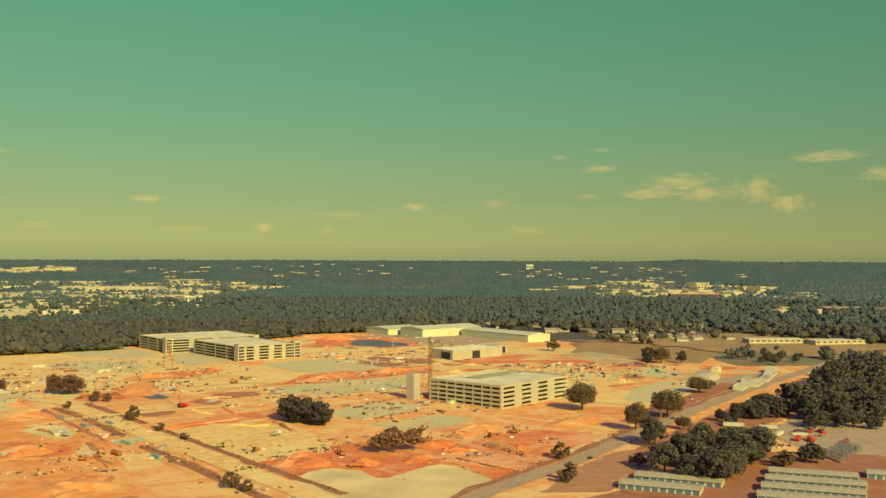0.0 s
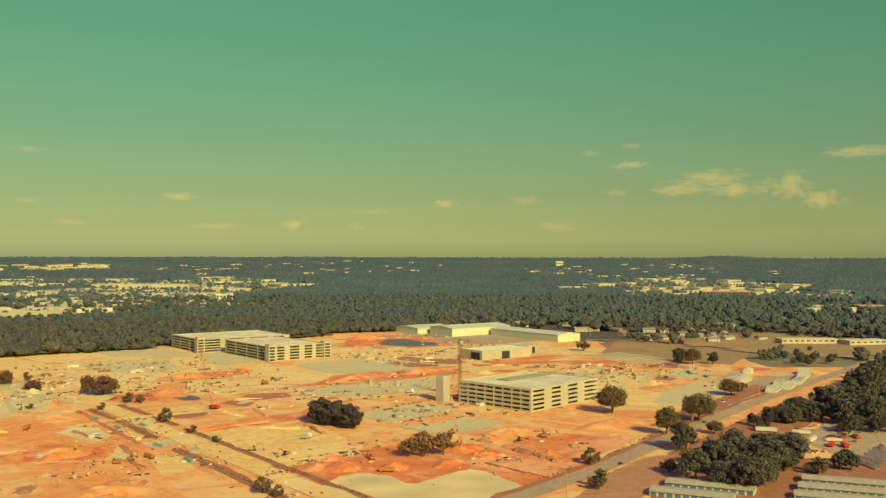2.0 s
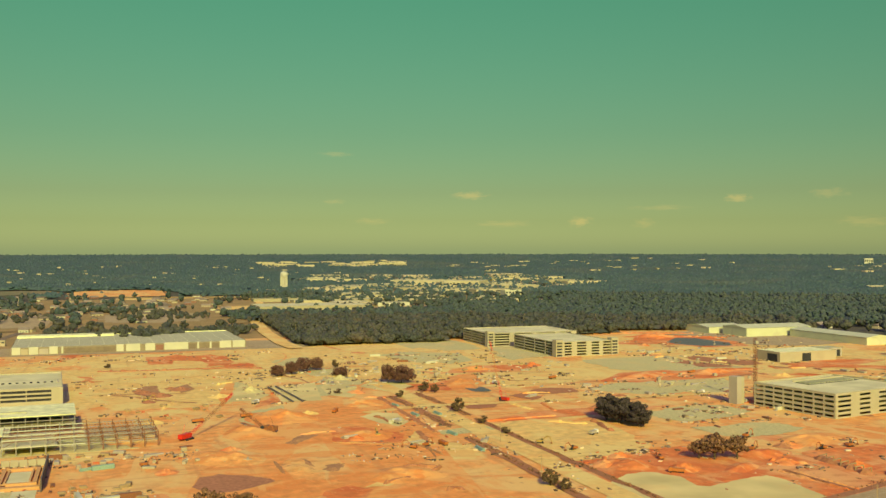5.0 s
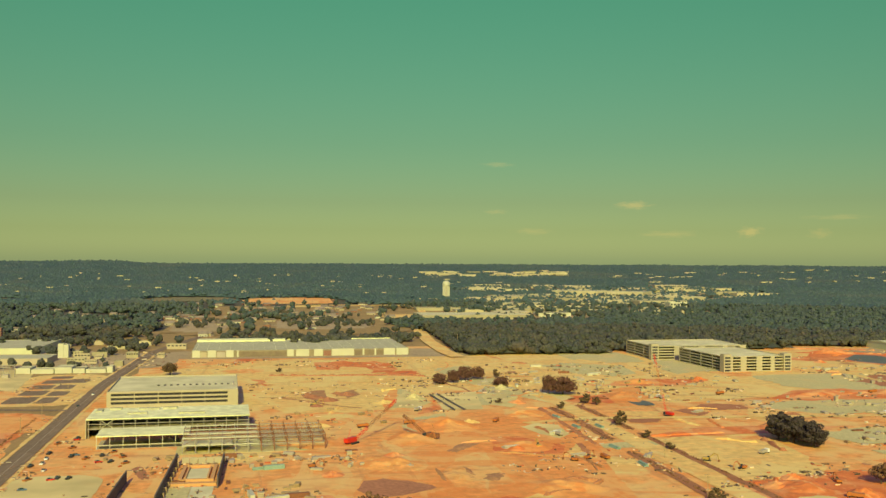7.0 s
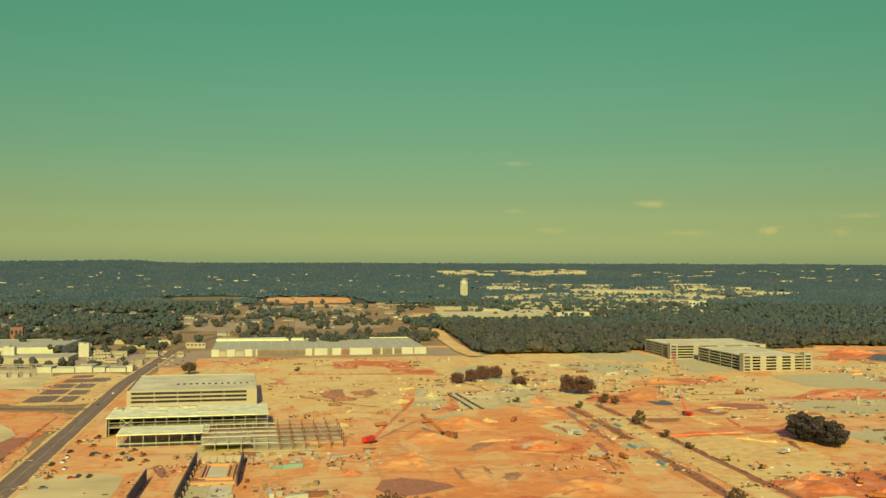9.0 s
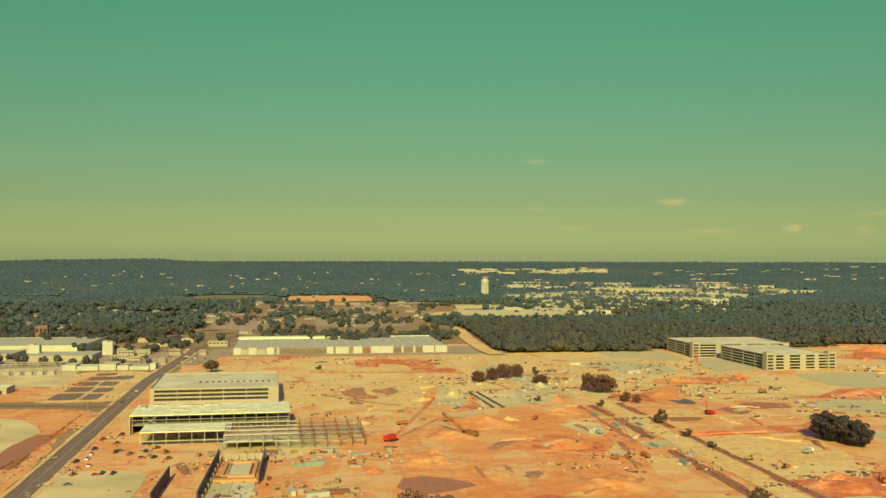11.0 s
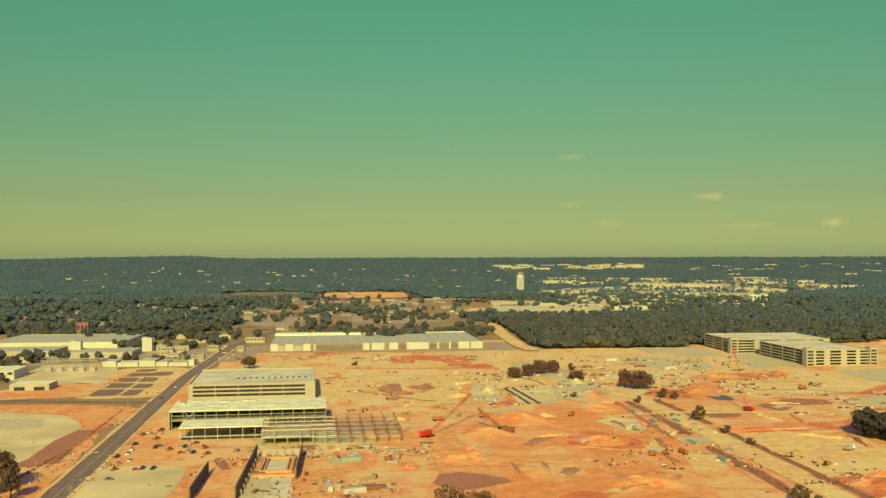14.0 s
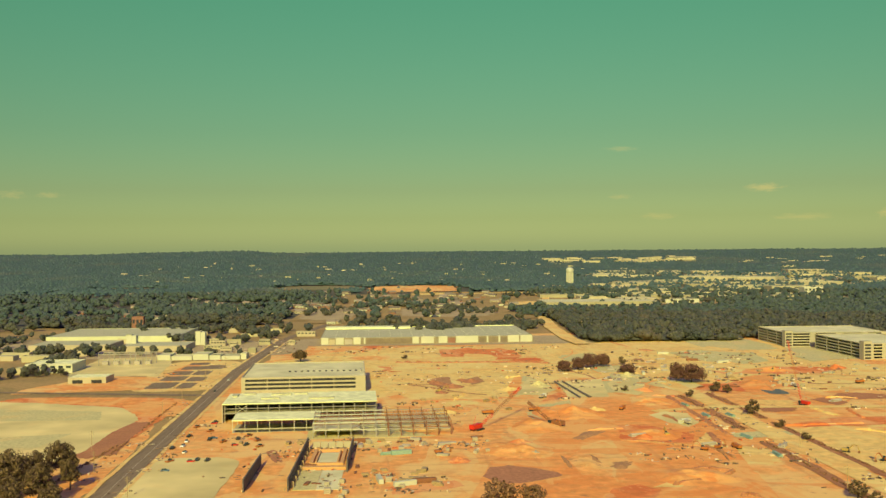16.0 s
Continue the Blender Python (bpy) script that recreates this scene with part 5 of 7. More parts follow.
def stand(name, label, pts, crown, lumps, rng, tall, material="woods", category="woodland", flat=0.9):
    """Many trees in one mesh, each a crown of several uneven clumps of foliage; one low clump each where lumps is 0."""
    p = np.array(pts, dtype=float)
    hgt = tall * rng.uniform(0.62, 1.2, len(p))
    wide = crown * rng.uniform(0.6, 1.3, len(p))
    if not lumps:
        a = np.arange(6) * math.pi / 3
        unit = np.concatenate([np.stack([np.cos(a), np.sin(a), 0 * a - 0.35], 1), np.array([[0, 0, 1.0]])])
        face = np.array([(k, (k + 1) % 6, 6) for k in range(6)])
        c = p + np.stack([0 * hgt, 0 * hgt, hgt - wide * 0.7], 1)
        rad = np.stack([wide, wide * rng.uniform(0.8, 1.2, len(p)), wide * 0.7], 1)
    else:
        unit, face = ICO_V, ICO_F
        k = np.repeat(np.arange(len(p)), lumps)
        d = rng.normal(size=(len(k), 3))
        d[:, 2] = np.abs(d[:, 2]) * 1.1 - 0.25
        d /= np.linalg.norm(d, axis=1)[:, None]
        high = np.minimum(hgt[k] * 0.5, wide[k] * 1.1)
        c = p[k] + np.stack([0 * high, 0 * high, hgt[k] - high], 1) + d * np.stack([wide[k], wide[k], high], 1) * rng.uniform(0.55, 0.85, (len(k), 1))
        rad = (wide[k] * rng.uniform(0.2, 0.44, len(k)))[:, None] * np.array((1, 1, flat))
        if lumps > 3:
            c[::lumps] = p + np.stack([0 * hgt, 0 * hgt, hgt - high[::lumps]], 1)
            rad[::lumps] = np.stack([wide * 0.76, wide * 0.76, high[::lumps] * 0.85], 1)
    v = unit[None] * rng.uniform(0.78, 1.2, (len(c), len(unit), 1)) * rad[:, None, :]
    t = rng.uniform(0, 6.28, len(c))
    ct, st = np.cos(t)[:, None], np.sin(t)[:, None]
    v = np.stack([v[..., 0] * ct - v[..., 1] * st, v[..., 0] * st + v[..., 1] * ct, v[..., 2]], 2) + c[:, None, :]
    f = face[None] + (np.arange(len(c)) * len(unit))[:, None, None]
    return tagged(new(name, quick_mesh(name, v.reshape(-1, 3), f.reshape(-1, 3), material)), label, category, kind="stuff")


thicket("roadside_wood", "dense dark green wood beside the grey road", ((655, 402, 745, 436, 44, 62, 0.65, 1.0), (730, 424, 870, 462, 60, 84, 0.85, 1.25), (690, 376, 800, 416, 30, 34, 0.7, 1.1), (850, 470, 990, 530, 60, 50, 0.6, 1.0), (632, 388, 690, 352, 30, 34, 0.7, 1.15), (930, 600, 1010, 640, 40, 12, 0.4, 0.7)), "leaf", 71)
canopy("woodland_edge", "dense green broadleaf woodland behind the site", 1180, 1640, 14, 8.6, 15, 11, 17.5, "woods_near")
understorey("woodland_edge", "closed foliage below woodland crowns", 1180, 1640, 6, 7, "woods_near")
canopy("woodland", "dense green broadleaf woodland with rounded crowns", 1640, 2400, 14, 8.4, 7, 12, 16.5, "woods")
understorey("woodland", "closed green foliage below woodland crowns", 1640, 2400, 8, 8.5, "woods")
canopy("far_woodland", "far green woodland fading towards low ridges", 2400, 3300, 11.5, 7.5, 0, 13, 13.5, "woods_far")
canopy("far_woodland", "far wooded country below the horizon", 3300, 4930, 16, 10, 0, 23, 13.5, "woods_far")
understorey("far_woodland", "closed foliage of far woods with haze blue in its colour", 2400, 4930, 12, 9.5, "woods_far")

random.seed(8)


def rows_of_trees(*lines):
    pts = []
    for ax, ay, bx, by, width, count in lines:
        for k in range(count):
            f, w = random.random(), random.uniform(-0.5, 0.5) * width
            x, y = ax + (bx - ax) * f, ay + (by - ay) * f + w
            pts.append((x, y, rise(x, y)))
    return pts


stand("tree_groups", "groups of dark trees between lots and yards", rows_of_trees(
    (-100, 1950, 160, 1960, 30, 46), (-300, 2020, -120, 2080, 60, 40), (-500, 1900, -260, 1960, 60, 50), (-90, 2100, 20, 2110, 20, 14), (-60, 1480, 190, 1470, 16, 20), (-70, 1400, 200, 1405, 40, 60), (0, 1740, 170, 1740, 3, 22), (0, 1800, 170, 1800, 3, 22), (0, 1860, 170, 1860, 3, 20), (-175, 1720, -90, 1720, 3, 10), (-175, 1790, -90, 1790, 3, 10), (-175, 1850, -90, 1850, 3, 10), (-250, 1450, -200, 1700, 60, 40), (230, 2240, 420, 2300, 40, 34),
    (450, 1960, 900, 2000, 60, 90), (700, 2200, 1000, 2230, 50, 60), (860, 2620, 1250, 2560, 60, 60), (1000, 900, 1250, 1000, 120, 40), (930, 655, 1040, 690, 40, 14), (960, 500, 1060, 560, 50, 40), (1000, 570, 1080, 550, 70, 24),
    (-480, 1120, -360, 1120, 16, 16), (-330, 1108, -180, 1095, 8, 16), (-560, 1240, -470, 1300, 60, 30)), 4.8, 14, np.random.default_rng(14), 11, "woods_near")
stand("woodland_edge", "rounded brown-green trees along the edge of the woods", rows_of_trees(
    (240, 1200, 430, 1198, 14, 46), (430, 1226, 640, 1230, 12, 40), (232, 1215, 246, 1500, 60, 60), (620, 1296, 760, 1270, 20, 40), (760, 1262, 935, 1232, 20, 44)), 6.4, 15, np.random.default_rng(51), 13, "woods_near")
stand("weed_tufts", "dry weeds and low bushes along the closed boulevard", rows_of_trees(
    (252, 400, 249, 640, 4, 130), (218, 400, 219, 575, 5, 100), (221, 620, 220, 760, 5, 90), (249, 655, 246, 770, 3, 70), (-172, 560, -178, 760, 4, 80), (320, 375, 600, 470, 5, 90), (-182, 480, -176, 600, 6, 80)), 1.1, 3, np.random.default_rng(15), 1.4, "weed_tuft", "weeds")
# lots and fields in the distance
for row in (
    ("field", "field", "dry grass and streets between houses", 20, 1960, 240, 470),
    ("field", "sand", "orange far field between woods", 30, 2590, 125, 140),
    ("field", "lawn", "green far field", -230, 2660, 115, 95), ("field", "lawn", "green far field", -735, 2620, 105, 80), ("yard", "lot", "pale paved yards between halls", 640, 2100, 330, 200), ("field", "pale", "pale cleared slope", 180, 2370, 160, 50), ("field", "field", "dry grass slopes with houses", 170, 2170, 240, 190),
    ("yard", "lot", "broad parking lot with rows of trees", 80, 1790, 95, 130), ("yard", "lot", "parking lot with rows of small trees", -135, 1765, 52, 150), ("yard", "lot", "pale paved yard around factories", 780, 2480, 300, 260),
    ("yard", "lot", "pale paved yard around offices", 1150, 2760, 300, 300), ("yard", "lot", "paved retail lots", 2050, 1720, 160, 160), ("yard", "lot", "paved retail lots", 2350, 1900, 300, 300),
    ("yard", "lot", "paved retail lots", 1850, 1130, 170, 80), ("yard", "lot", "paved lots", 2250, 1500, 160, 160), ("field", "field", "dry mown field with a drive", 1150, 770, 150, 170),
    ("yard", "lot", "paved yards around a water tower", 470, 2560, 160, 90), ("yard", "pale", "pale yard around a long white hall", 400, 2015, 190, 60)):
    x, y = row[3], row[4]
    bm = bmesh.new()
    n, vs = 8, {}
    for i in range(-n, n + 1):
        for j in range(-n, n + 1):
            px, py = x + row[5] * i / n, y + row[6] * j / n
            if (i / n) ** 4 + (j / n) ** 4 <= 1.05 + 0.3 * noise.noise(Vector((i * 0.5, j * 0.5, x))):
                vs[i, j] = bm.verts.new((px, py, rise(px, py) + 0.6 + LEVEL[0]))
    LEVEL[0] += 0.02
    for i, j in list(vs):
        q = [(i, j), (i + 1, j), (i + 1, j + 1), (i, j + 1)]
        if all(k in vs for k in q):
            bm.faces.new([vs[k] for k in q])
    tagged(link_mesh(row[0], bm, M[row[1]]), row[2], "ground", kind="structure")

# ---------------------------------------------------------------- distant buildings
shed("white_hall", "very long white hall with a row of dark doors", "hall", 283, 1895, 2, 226, 110, 10, "cream", "dusty_roof", doors=16, door_h=5)
shed("white_hall", "long pale factory hall with a flat roof", "hall", 811, 2800, -38, 280, 90, 14, "cream", "greyroof")
shed("white_hall", "wide pale factory hall with a flat roof", "hall", 609, 2600, 9, 225, 90, 11, "cream", "dusty_roof")
shed("white_hall", "low pale hall beside woods", "hall", 540, 1960, 0, 70, 50, 9, "whitewall", "dusty_roof")
shed("far_office", "white flat-roofed multi-storey block", "building", 920, 2170, 0, 44, 30, 17, windows=5)
shed("brick_building", "long red brick building with pale roof", "building", 2000, 1600, -40, 130, 40, 16, "brickwall", "membrane", windows=14)
shed("brick_building", "red brick building with pale roof", "building", 1850, 1080, -40, 150, 60, 13, "brickwall", "tanwall", windows=12)
shed("brick_building", "tan and brick building", "building", 1880, 2010, -40, 80, 36, 14, "tanwall", "membrane", windows=8)
shed("far_tower", "pale square tower block above far woods", "building", 2840, 3050, -30, 32, 22, 30, "whitewall", "membrane", windows=4)
random.seed(21)


def quarter(cx, cy, rx, ry, count, w0, w1, h0, h1, group):
    """A scatter of flat-roofed halls and offices, each a thing of its own."""
    placed = []
    while len(placed) < count:
        x, y = cx + random.uniform(-rx, rx), cy + random.uniform(-ry, ry)
        w, d = random.uniform(w0, w1), random.uniform(w0 * 0.5, w1 * 0.5)
        if any(abs(x - a) < (w + b) / 2 + 6 and abs(y - e) < (d + f) / 2 + 6 for a, e, b, f in placed) and random.random() < 0.93:
            continue
        placed.append((x, y, w, d))
        shed("distant_building", random.choice(("low white building with flat roof", "pale hall with a flat roof", "cream commercial building with flat roof")), "building",
             x - w / 2, y - d / 2, 0, w, d, random.uniform(h0, h1), random.choice(("cream", "cream", "tanwall")), random.choice(("dusty_roof", "dusty_roof", "greyroof")), group=group, windows=random.choice((0, 0, 5)))


quarter(800, 2480, 290, 240, 26, 40, 130, 7, 12, "distant factories")
quarter(1150, 2780, 290, 300, 22, 40, 150, 8, 14, "distant factories")
quarter(800, 3060, 200, 150, 8, 60, 160, 9, 14, "distant factories")
quarter(640, 2110, 300, 170, 18, 40, 130, 7, 11, "distant factories")
quarter(2050, 1720, 140, 140, 14, 30, 80, 8, 16, "distant shops")
quarter(2350, 1900, 280, 280, 30, 30, 90, 8, 18, "distant shops")
quarter(2250, 1500, 140, 140, 10, 30, 80, 8, 14, "distant shops")
quarter(1850, 1130, 150, 60, 6, 30, 70, 7, 11, "distant shops")
quarter(470, 2560, 130, 60, 6, 30, 80, 6, 10, "distant factories")
quarter(900, 3950, 320, 180, 30, 24, 90, 15, 18, "far halls")
quarter(1900, 3500, 600, 400, 34, 12, 46, 12, 15, "far halls")
quarter(2900, 2500, 500, 450, 36, 12, 50, 12, 15, "far halls")
quarter(-100, 3400, 900, 620, 80, 8, 22, 11, 14.0, "far halls")
quarter(-300, 1620, 120, 120, 8, 16, 40, 5, 7, "roadside buildings")
quarter(-190, 1190, 55, 70, 9, 8, 22, 4, 7, "yard sheds")
quarter(-250, 1330, 130, 90, 10, 10, 30, 4, 7, "yard sheds")
quarter(-450, 1040, 100, 100, 10, 20, 52, 5, 8, "yard sheds")
shed("bungalow_row", "long white low building behind a field", "building", 1131, 772, -35, 80, 26, 7, "cream", "dusty_roof", windows=10)
shed("bungalow_row", "long white low building behind a field", "building", 1184, 706, -24, 92, 26, 7, "cream", "dusty_roof", windows=10)


def house(x, y, turn, w, d, label):
    ob = thing("house", label, "house", x, y, rise(x, y), turn, "houses among the trees")
    h = 4.2
    part("wall", boxes((0, 0, -1, w, d, h)), M[random.choice(("whitewall", "tanwall", "brickwall"))], ob)
    bm = bmesh.new()
    v = [bm.verts.new(q) for q in ((-0.6, -0.6, h), (w + 0.6, -0.6, h), (w + 0.6, d + 0.6, h), (-0.6, d + 0.6, h), (-0.6, d / 2, h + 3.2), (w + 0.6, d / 2, h + 3.2))]
    for f in ((0, 1, 5, 4), (2, 3, 4, 5), (0, 4, 3), (1, 2, 5), (0, 3, 2, 1)):
        bm.faces.new([v[i] for i in f])
    part("roof", bm, M["shingle"], ob)
    part("door", boxes((w * 0.45, -0.05, 0, w * 0.45 + 1, -0.003, 2.1)), M["dark"], ob)
    for k in (0.15, 0.7):
        part("window", boxes((w * k, -0.05, 1, w * k + 2, -0.003, 2.3)), M["glass"], ob)


random.seed(28)
stand("tree_groups", "tall dark trees along the road and yards", rows_of_trees(
    (-330, 1390, -160, 1400, 50, 40), (-480, 1420, -330, 1470, 60, 60), (-190, 1290, -175, 1300, 60, 10), (-300, 1240, -200, 1246, 14, 14),
    (40, 1400, 200, 1405, 14, 30), (-90, 1385, 30, 1390, 12, 16), (-420, 1130, -330, 1122, 10, 16), (-370, 1020, -350, 1100, 60, 14), (-400, 880, -350, 960, 40, 14)), 5.6, 15, np.random.default_rng(41), 13, "woods_near")
random.seed(31)
for i in range(290):
    x, y = random.choice(((random.uniform(-230, 220), random.uniform(1880, 2440)), (random.uniform(-700, 120), random.uniform(1500, 2450)), (random.uniform(-600, 60), random.uniform(1650, 2100)), (random.uniform(1020, 1700), random.uniform(800, 1300)), (random.uniform(1020, 1500), random.uniform(850, 1250))))
    house(x, y, random.choice((0, 90, 20, -30)), random.uniform(13, 22), random.uniform(9, 12), random.choice(("small house with pitched roof among trees", "single-storey house with shingle roof")))

# ---------------------------------------------------------------- clouds, a far backdrop of the sky
cm = bpy.data.materials.new("cloud")
cm.use_nodes = True
n, l = cm.node_tree.nodes, cm.node_tree.links
n.remove(n["Principled BSDF"])
tc_ = n.new("ShaderNodeTexCoord")
no = n.new("ShaderNodeTexNoise")
no.inputs["Scale"].default_value, no.inputs["Detail"].default_value = 2.6, 8.0
oi = n.new("ShaderNodeObjectInfo")
ad = n.new("ShaderNodeVectorMath")
l.new(tc_.outputs["Object"], ad.inputs[0])
mu = n.new("ShaderNodeVectorMath")
mu.operation = "SCALE"
mu.inputs[0].default_value = (9, 5, 7)
l.new(oi.outputs["Random"], mu.inputs["Scale"])
l.new(mu.outputs[0], ad.inputs[1])
l.new(ad.outputs[0], no.inputs["Vector"])
ln = n.new("ShaderNodeVectorMath")
ln.operation = "LENGTH"
l.new(tc_.outputs["Object"], ln.inputs[0])
su = n.new("ShaderNodeMath")
su.operation = "MULTIPLY_ADD"
su.inputs[1].default_value = 1.9
l.new(no.outputs[0], su.inputs[0])
neg = n.new("ShaderNodeMath")
neg.operation = "MULTIPLY"
neg.inputs[1].default_value = -1.15
l.new(ln.outputs["Value"], neg.inputs[0])
l.new(neg.outputs[0], su.inputs[2])
mr = n.new("ShaderNodeMapRange")
mr.interpolation_type = "SMOOTHSTEP"
mr.inputs["From Min"].default_value, mr.inputs["From Max"].default_value, mr.inputs["To Max"].default_value = -0.2, 0.95, 0.27
l.new(su.outputs[0], mr.inputs["Value"])
tr_, em, mx = n.new("ShaderNodeBsdfTransparent"), n.new("ShaderNodeEmission"), n.new("ShaderNodeMixShader")
em.inputs[0].default_value, em.inputs[1].default_value = (1.0, 0.70, 0.45, 1), 0.98
l.new(mr.outputs[0], mx.inputs[0])
l.new(tr_.outputs[0], mx.inputs[1])
l.new(em.outputs[0], mx.inputs[2])
l.new(mx.outputs[0], n["Material Output"].inputs["Surface"])


faint = cm.copy()
faint.name = "faint_cloud"
faint.node_tree.nodes["Map Range"].inputs["To Max"].default_value = 0.13


def cloud(heading, el, width, height, label="small soft cream cloud low in the sky"):
    """A cloud bank seen far off; width and height in degrees."""
    r = 4700
    a, e = radians(heading), radians(el)
    bm = bmesh.new()
    w, h = r * radians(width) / 1.7, r * radians(height) / 1.6
    k = 10
    g = [[bm.verts.new((1.25 * (2 * i / k - 1), 0.06 * math.cos(i) * math.cos(j), 1.25 * (2 * j / k - 1))) for j in range(k + 1)] for i in range(k + 1)]
    for i in range(k):
        for j in range(k):
            bm.faces.new((g[i][j], g[i + 1][j], g[i + 1][j + 1], g[i][j + 1]))
    ob = link_mesh("cloud", bm, faint if height < 0.7 and width not in (2.1, 1.6) else cm)
    ob.matrix_world = pose(r * math.sin(a), r * math.cos(a), 120 + r * math.tan(e), 0, 0, -heading) @ Matrix.Diagonal((w, 60, h, 1))
    ob.visible_shadow = False
    return tagged(ob, label, "cloud", "low clouds", "structure")


for row in ((51.8, 4.4, 4.2, 1.0), (50.2, 3.75, 3.6, 0.8), (53.2, 3.7, 3.6, 0.9), (56.0, 3.9, 2.6, 1.5), (57.8, 3.1, 2.4, 1.1), (59.9, 5.65, 4.2, 0.75), (47.3, 5.2, 2.1, 0.55), (20.8, 3.25, 2.1, 0.5), (36.3, 3.0, 1.6, 0.5),
            (41.2, 3.2, 2.0, 0.6), (27.4, 1.7, 1.3, 0.7), (31.1, 1.6, 1.3, 0.6), (47.3, 6.3, 1.3, 0.35), (44.9, 5.9, 1.0, 0.35), (46.5, 3.6, 1.4, 0.4), (32.0, 2.5, 3.4, 0.3),
            (12.9, 5.7, 2.0, 0.32), (12.8, 2.9, 1.2, 0.3), (43.0, 1.6, 3.4, 0.6), (63, 4.6, 3.5, 0.9), (-21.8, 3.1, 1.8, 0.5), (-19.9, 3.1, 1.5, 0.35), (22.9, 1.6, 3.4, 0.4), (15.0, 1.75, 2.4, 0.4)):
    cloud(*row)

# ---------------------------------------------------------------- storage depot and yards beside the grey road
def storage_row(x, y, turn, length):
    ob = thing("storage_row", "long low storage building with blue roller doors", "storage building", x, y, 0, turn, "storage rows")
    part("wall", boxes((0, 0.2, 0, length, 13, 2.9)), M["whitewall"], ob)
    bm = bmesh.new()
    v = [bm.verts.new(q) for q in ((-0.4, -0.6, 2.9), (length + 0.4, -0.6, 2.9), (length + 0.4, 13.6, 2.9), (-0.4, 13.6, 2.9), (-0.4, 6.5, 3.8), (length + 0.4, 6.5, 3.8))]
    for f in ((0, 1, 5, 4), (2, 3, 4, 5), (0, 4, 3), (1, 2, 5), (0, 3, 2, 1)):
        bm.faces.new([v[i] for i in f])
    part("roof", bm, M["storage_roof"], ob)
    for i in range(int(length / 4)):
        part("roller_door", boxes((i * 4 + 0.5, 0.12, 0, i * 4 + 3.5, 0.197, 2.4)), M["door_blue"], ob)


for k in range(4):
    storage_row(453 - 17 * k, 297 - 9 * k, -57, 48 if k else 44)
storage_row(497 - 8, 262, -57, 60)
storage_row(388, 334, -60, 44)
storage_row(368, 327, -60, 40)
fw = thing("yard_wall", "pale concrete wall of the storage yard", "wall", 430, 318, 0, 17)
for i in range(10):
    part("panel", boxes((i * 3.6, 0, 0, i * 3.6 + 3.5, 0.25, 2.2)), M["concrete"], fw)

tent = thing("site_tent", "large pale fabric tent hall on the site", "tent", 748, 552, 0, 22)
bm = bmesh.new()
prof = [(math.cos(a) * 13, max(0, math.sin(a)) ** 0.8 * 7) for a in [math.pi * i / 12 for i in range(13)]]
ring = [[bm.verts.new((px, 14 + q[0], q[1])) for q in prof] for px in (0, 10, 20, 30, 40)]
for a, b in zip(ring, ring[1:]):
    for i in range(12):
        bm.faces.new((a[i], a[i + 1], b[i + 1], b[i]))
bm.faces.new(ring[0][::-1])
bm.faces.new(ring[-1])
part("canvas", bm, M["tanwall"], tent)
part("door", boxes((-0.1, 10, 0, -0.01, 18, 5)), M["dark"], tent)
for x, y, w, d, h in ((728, 503, 26, 9, 4.2), (757, 508, 34, 8, 4.2), (793, 522, 34, 8, 4.0), (828, 540, 38, 8, 4.6), (862, 560, 22, 9, 5), (775, 530, 22, 7, 3.6)):
    shed("site_office", "pale flat-roofed site office at a depot yard", "building", x, y, 25, w, d, h, "whitewall", "dusty_roof", windows=5, group="site offices")
shed("depot_shed", "small pale gabled shed behind the depot yard", "building", 826, 600, 22, 11, 8, 4, "hangar", "hangar", gable=1.6)


# ---------------------------------------------------------------- vehicles and machines
def wheel(bm_parent, name, x, y, r, w):
    bm = bmesh.new()
    n = 12
    a = [bm.verts.new((x + r * math.cos(i * 2 * math.pi / n), y - w / 2, r + r * math.sin(i * 2 * math.pi / n))) for i in range(n)]
    b = [bm.verts.new((x + r * math.cos(i * 2 * math.pi / n), y + w / 2, r + r * math.sin(i * 2 * math.pi / n))) for i in range(n)]
    for i in range(n):
        bm.faces.new((a[i], b[i], b[(i + 1) % n], a[(i + 1) % n]))
    bm.faces.new(a)
    bm.faces.new(b[::-1])
    part(name, bm, M["rubber"], bm_parent)


def hull(bm, prof, w):
    """A body of the side outline prof (x, z), w wide."""
    a = [bm.verts.new((x, -w / 2, z)) for x, z in prof]
    b = [bm.verts.new((x, w / 2, z)) for x, z in prof]
    for i in range(len(prof)):
        j = (i + 1) % len(prof)
        bm.faces.new((a[i], a[j], b[j], b[i]))
    bm.faces.new(a[::-1])
    bm.faces.new(b)
    bmesh.ops.recalc_face_normals(bm, faces=bm.faces)
    return bm


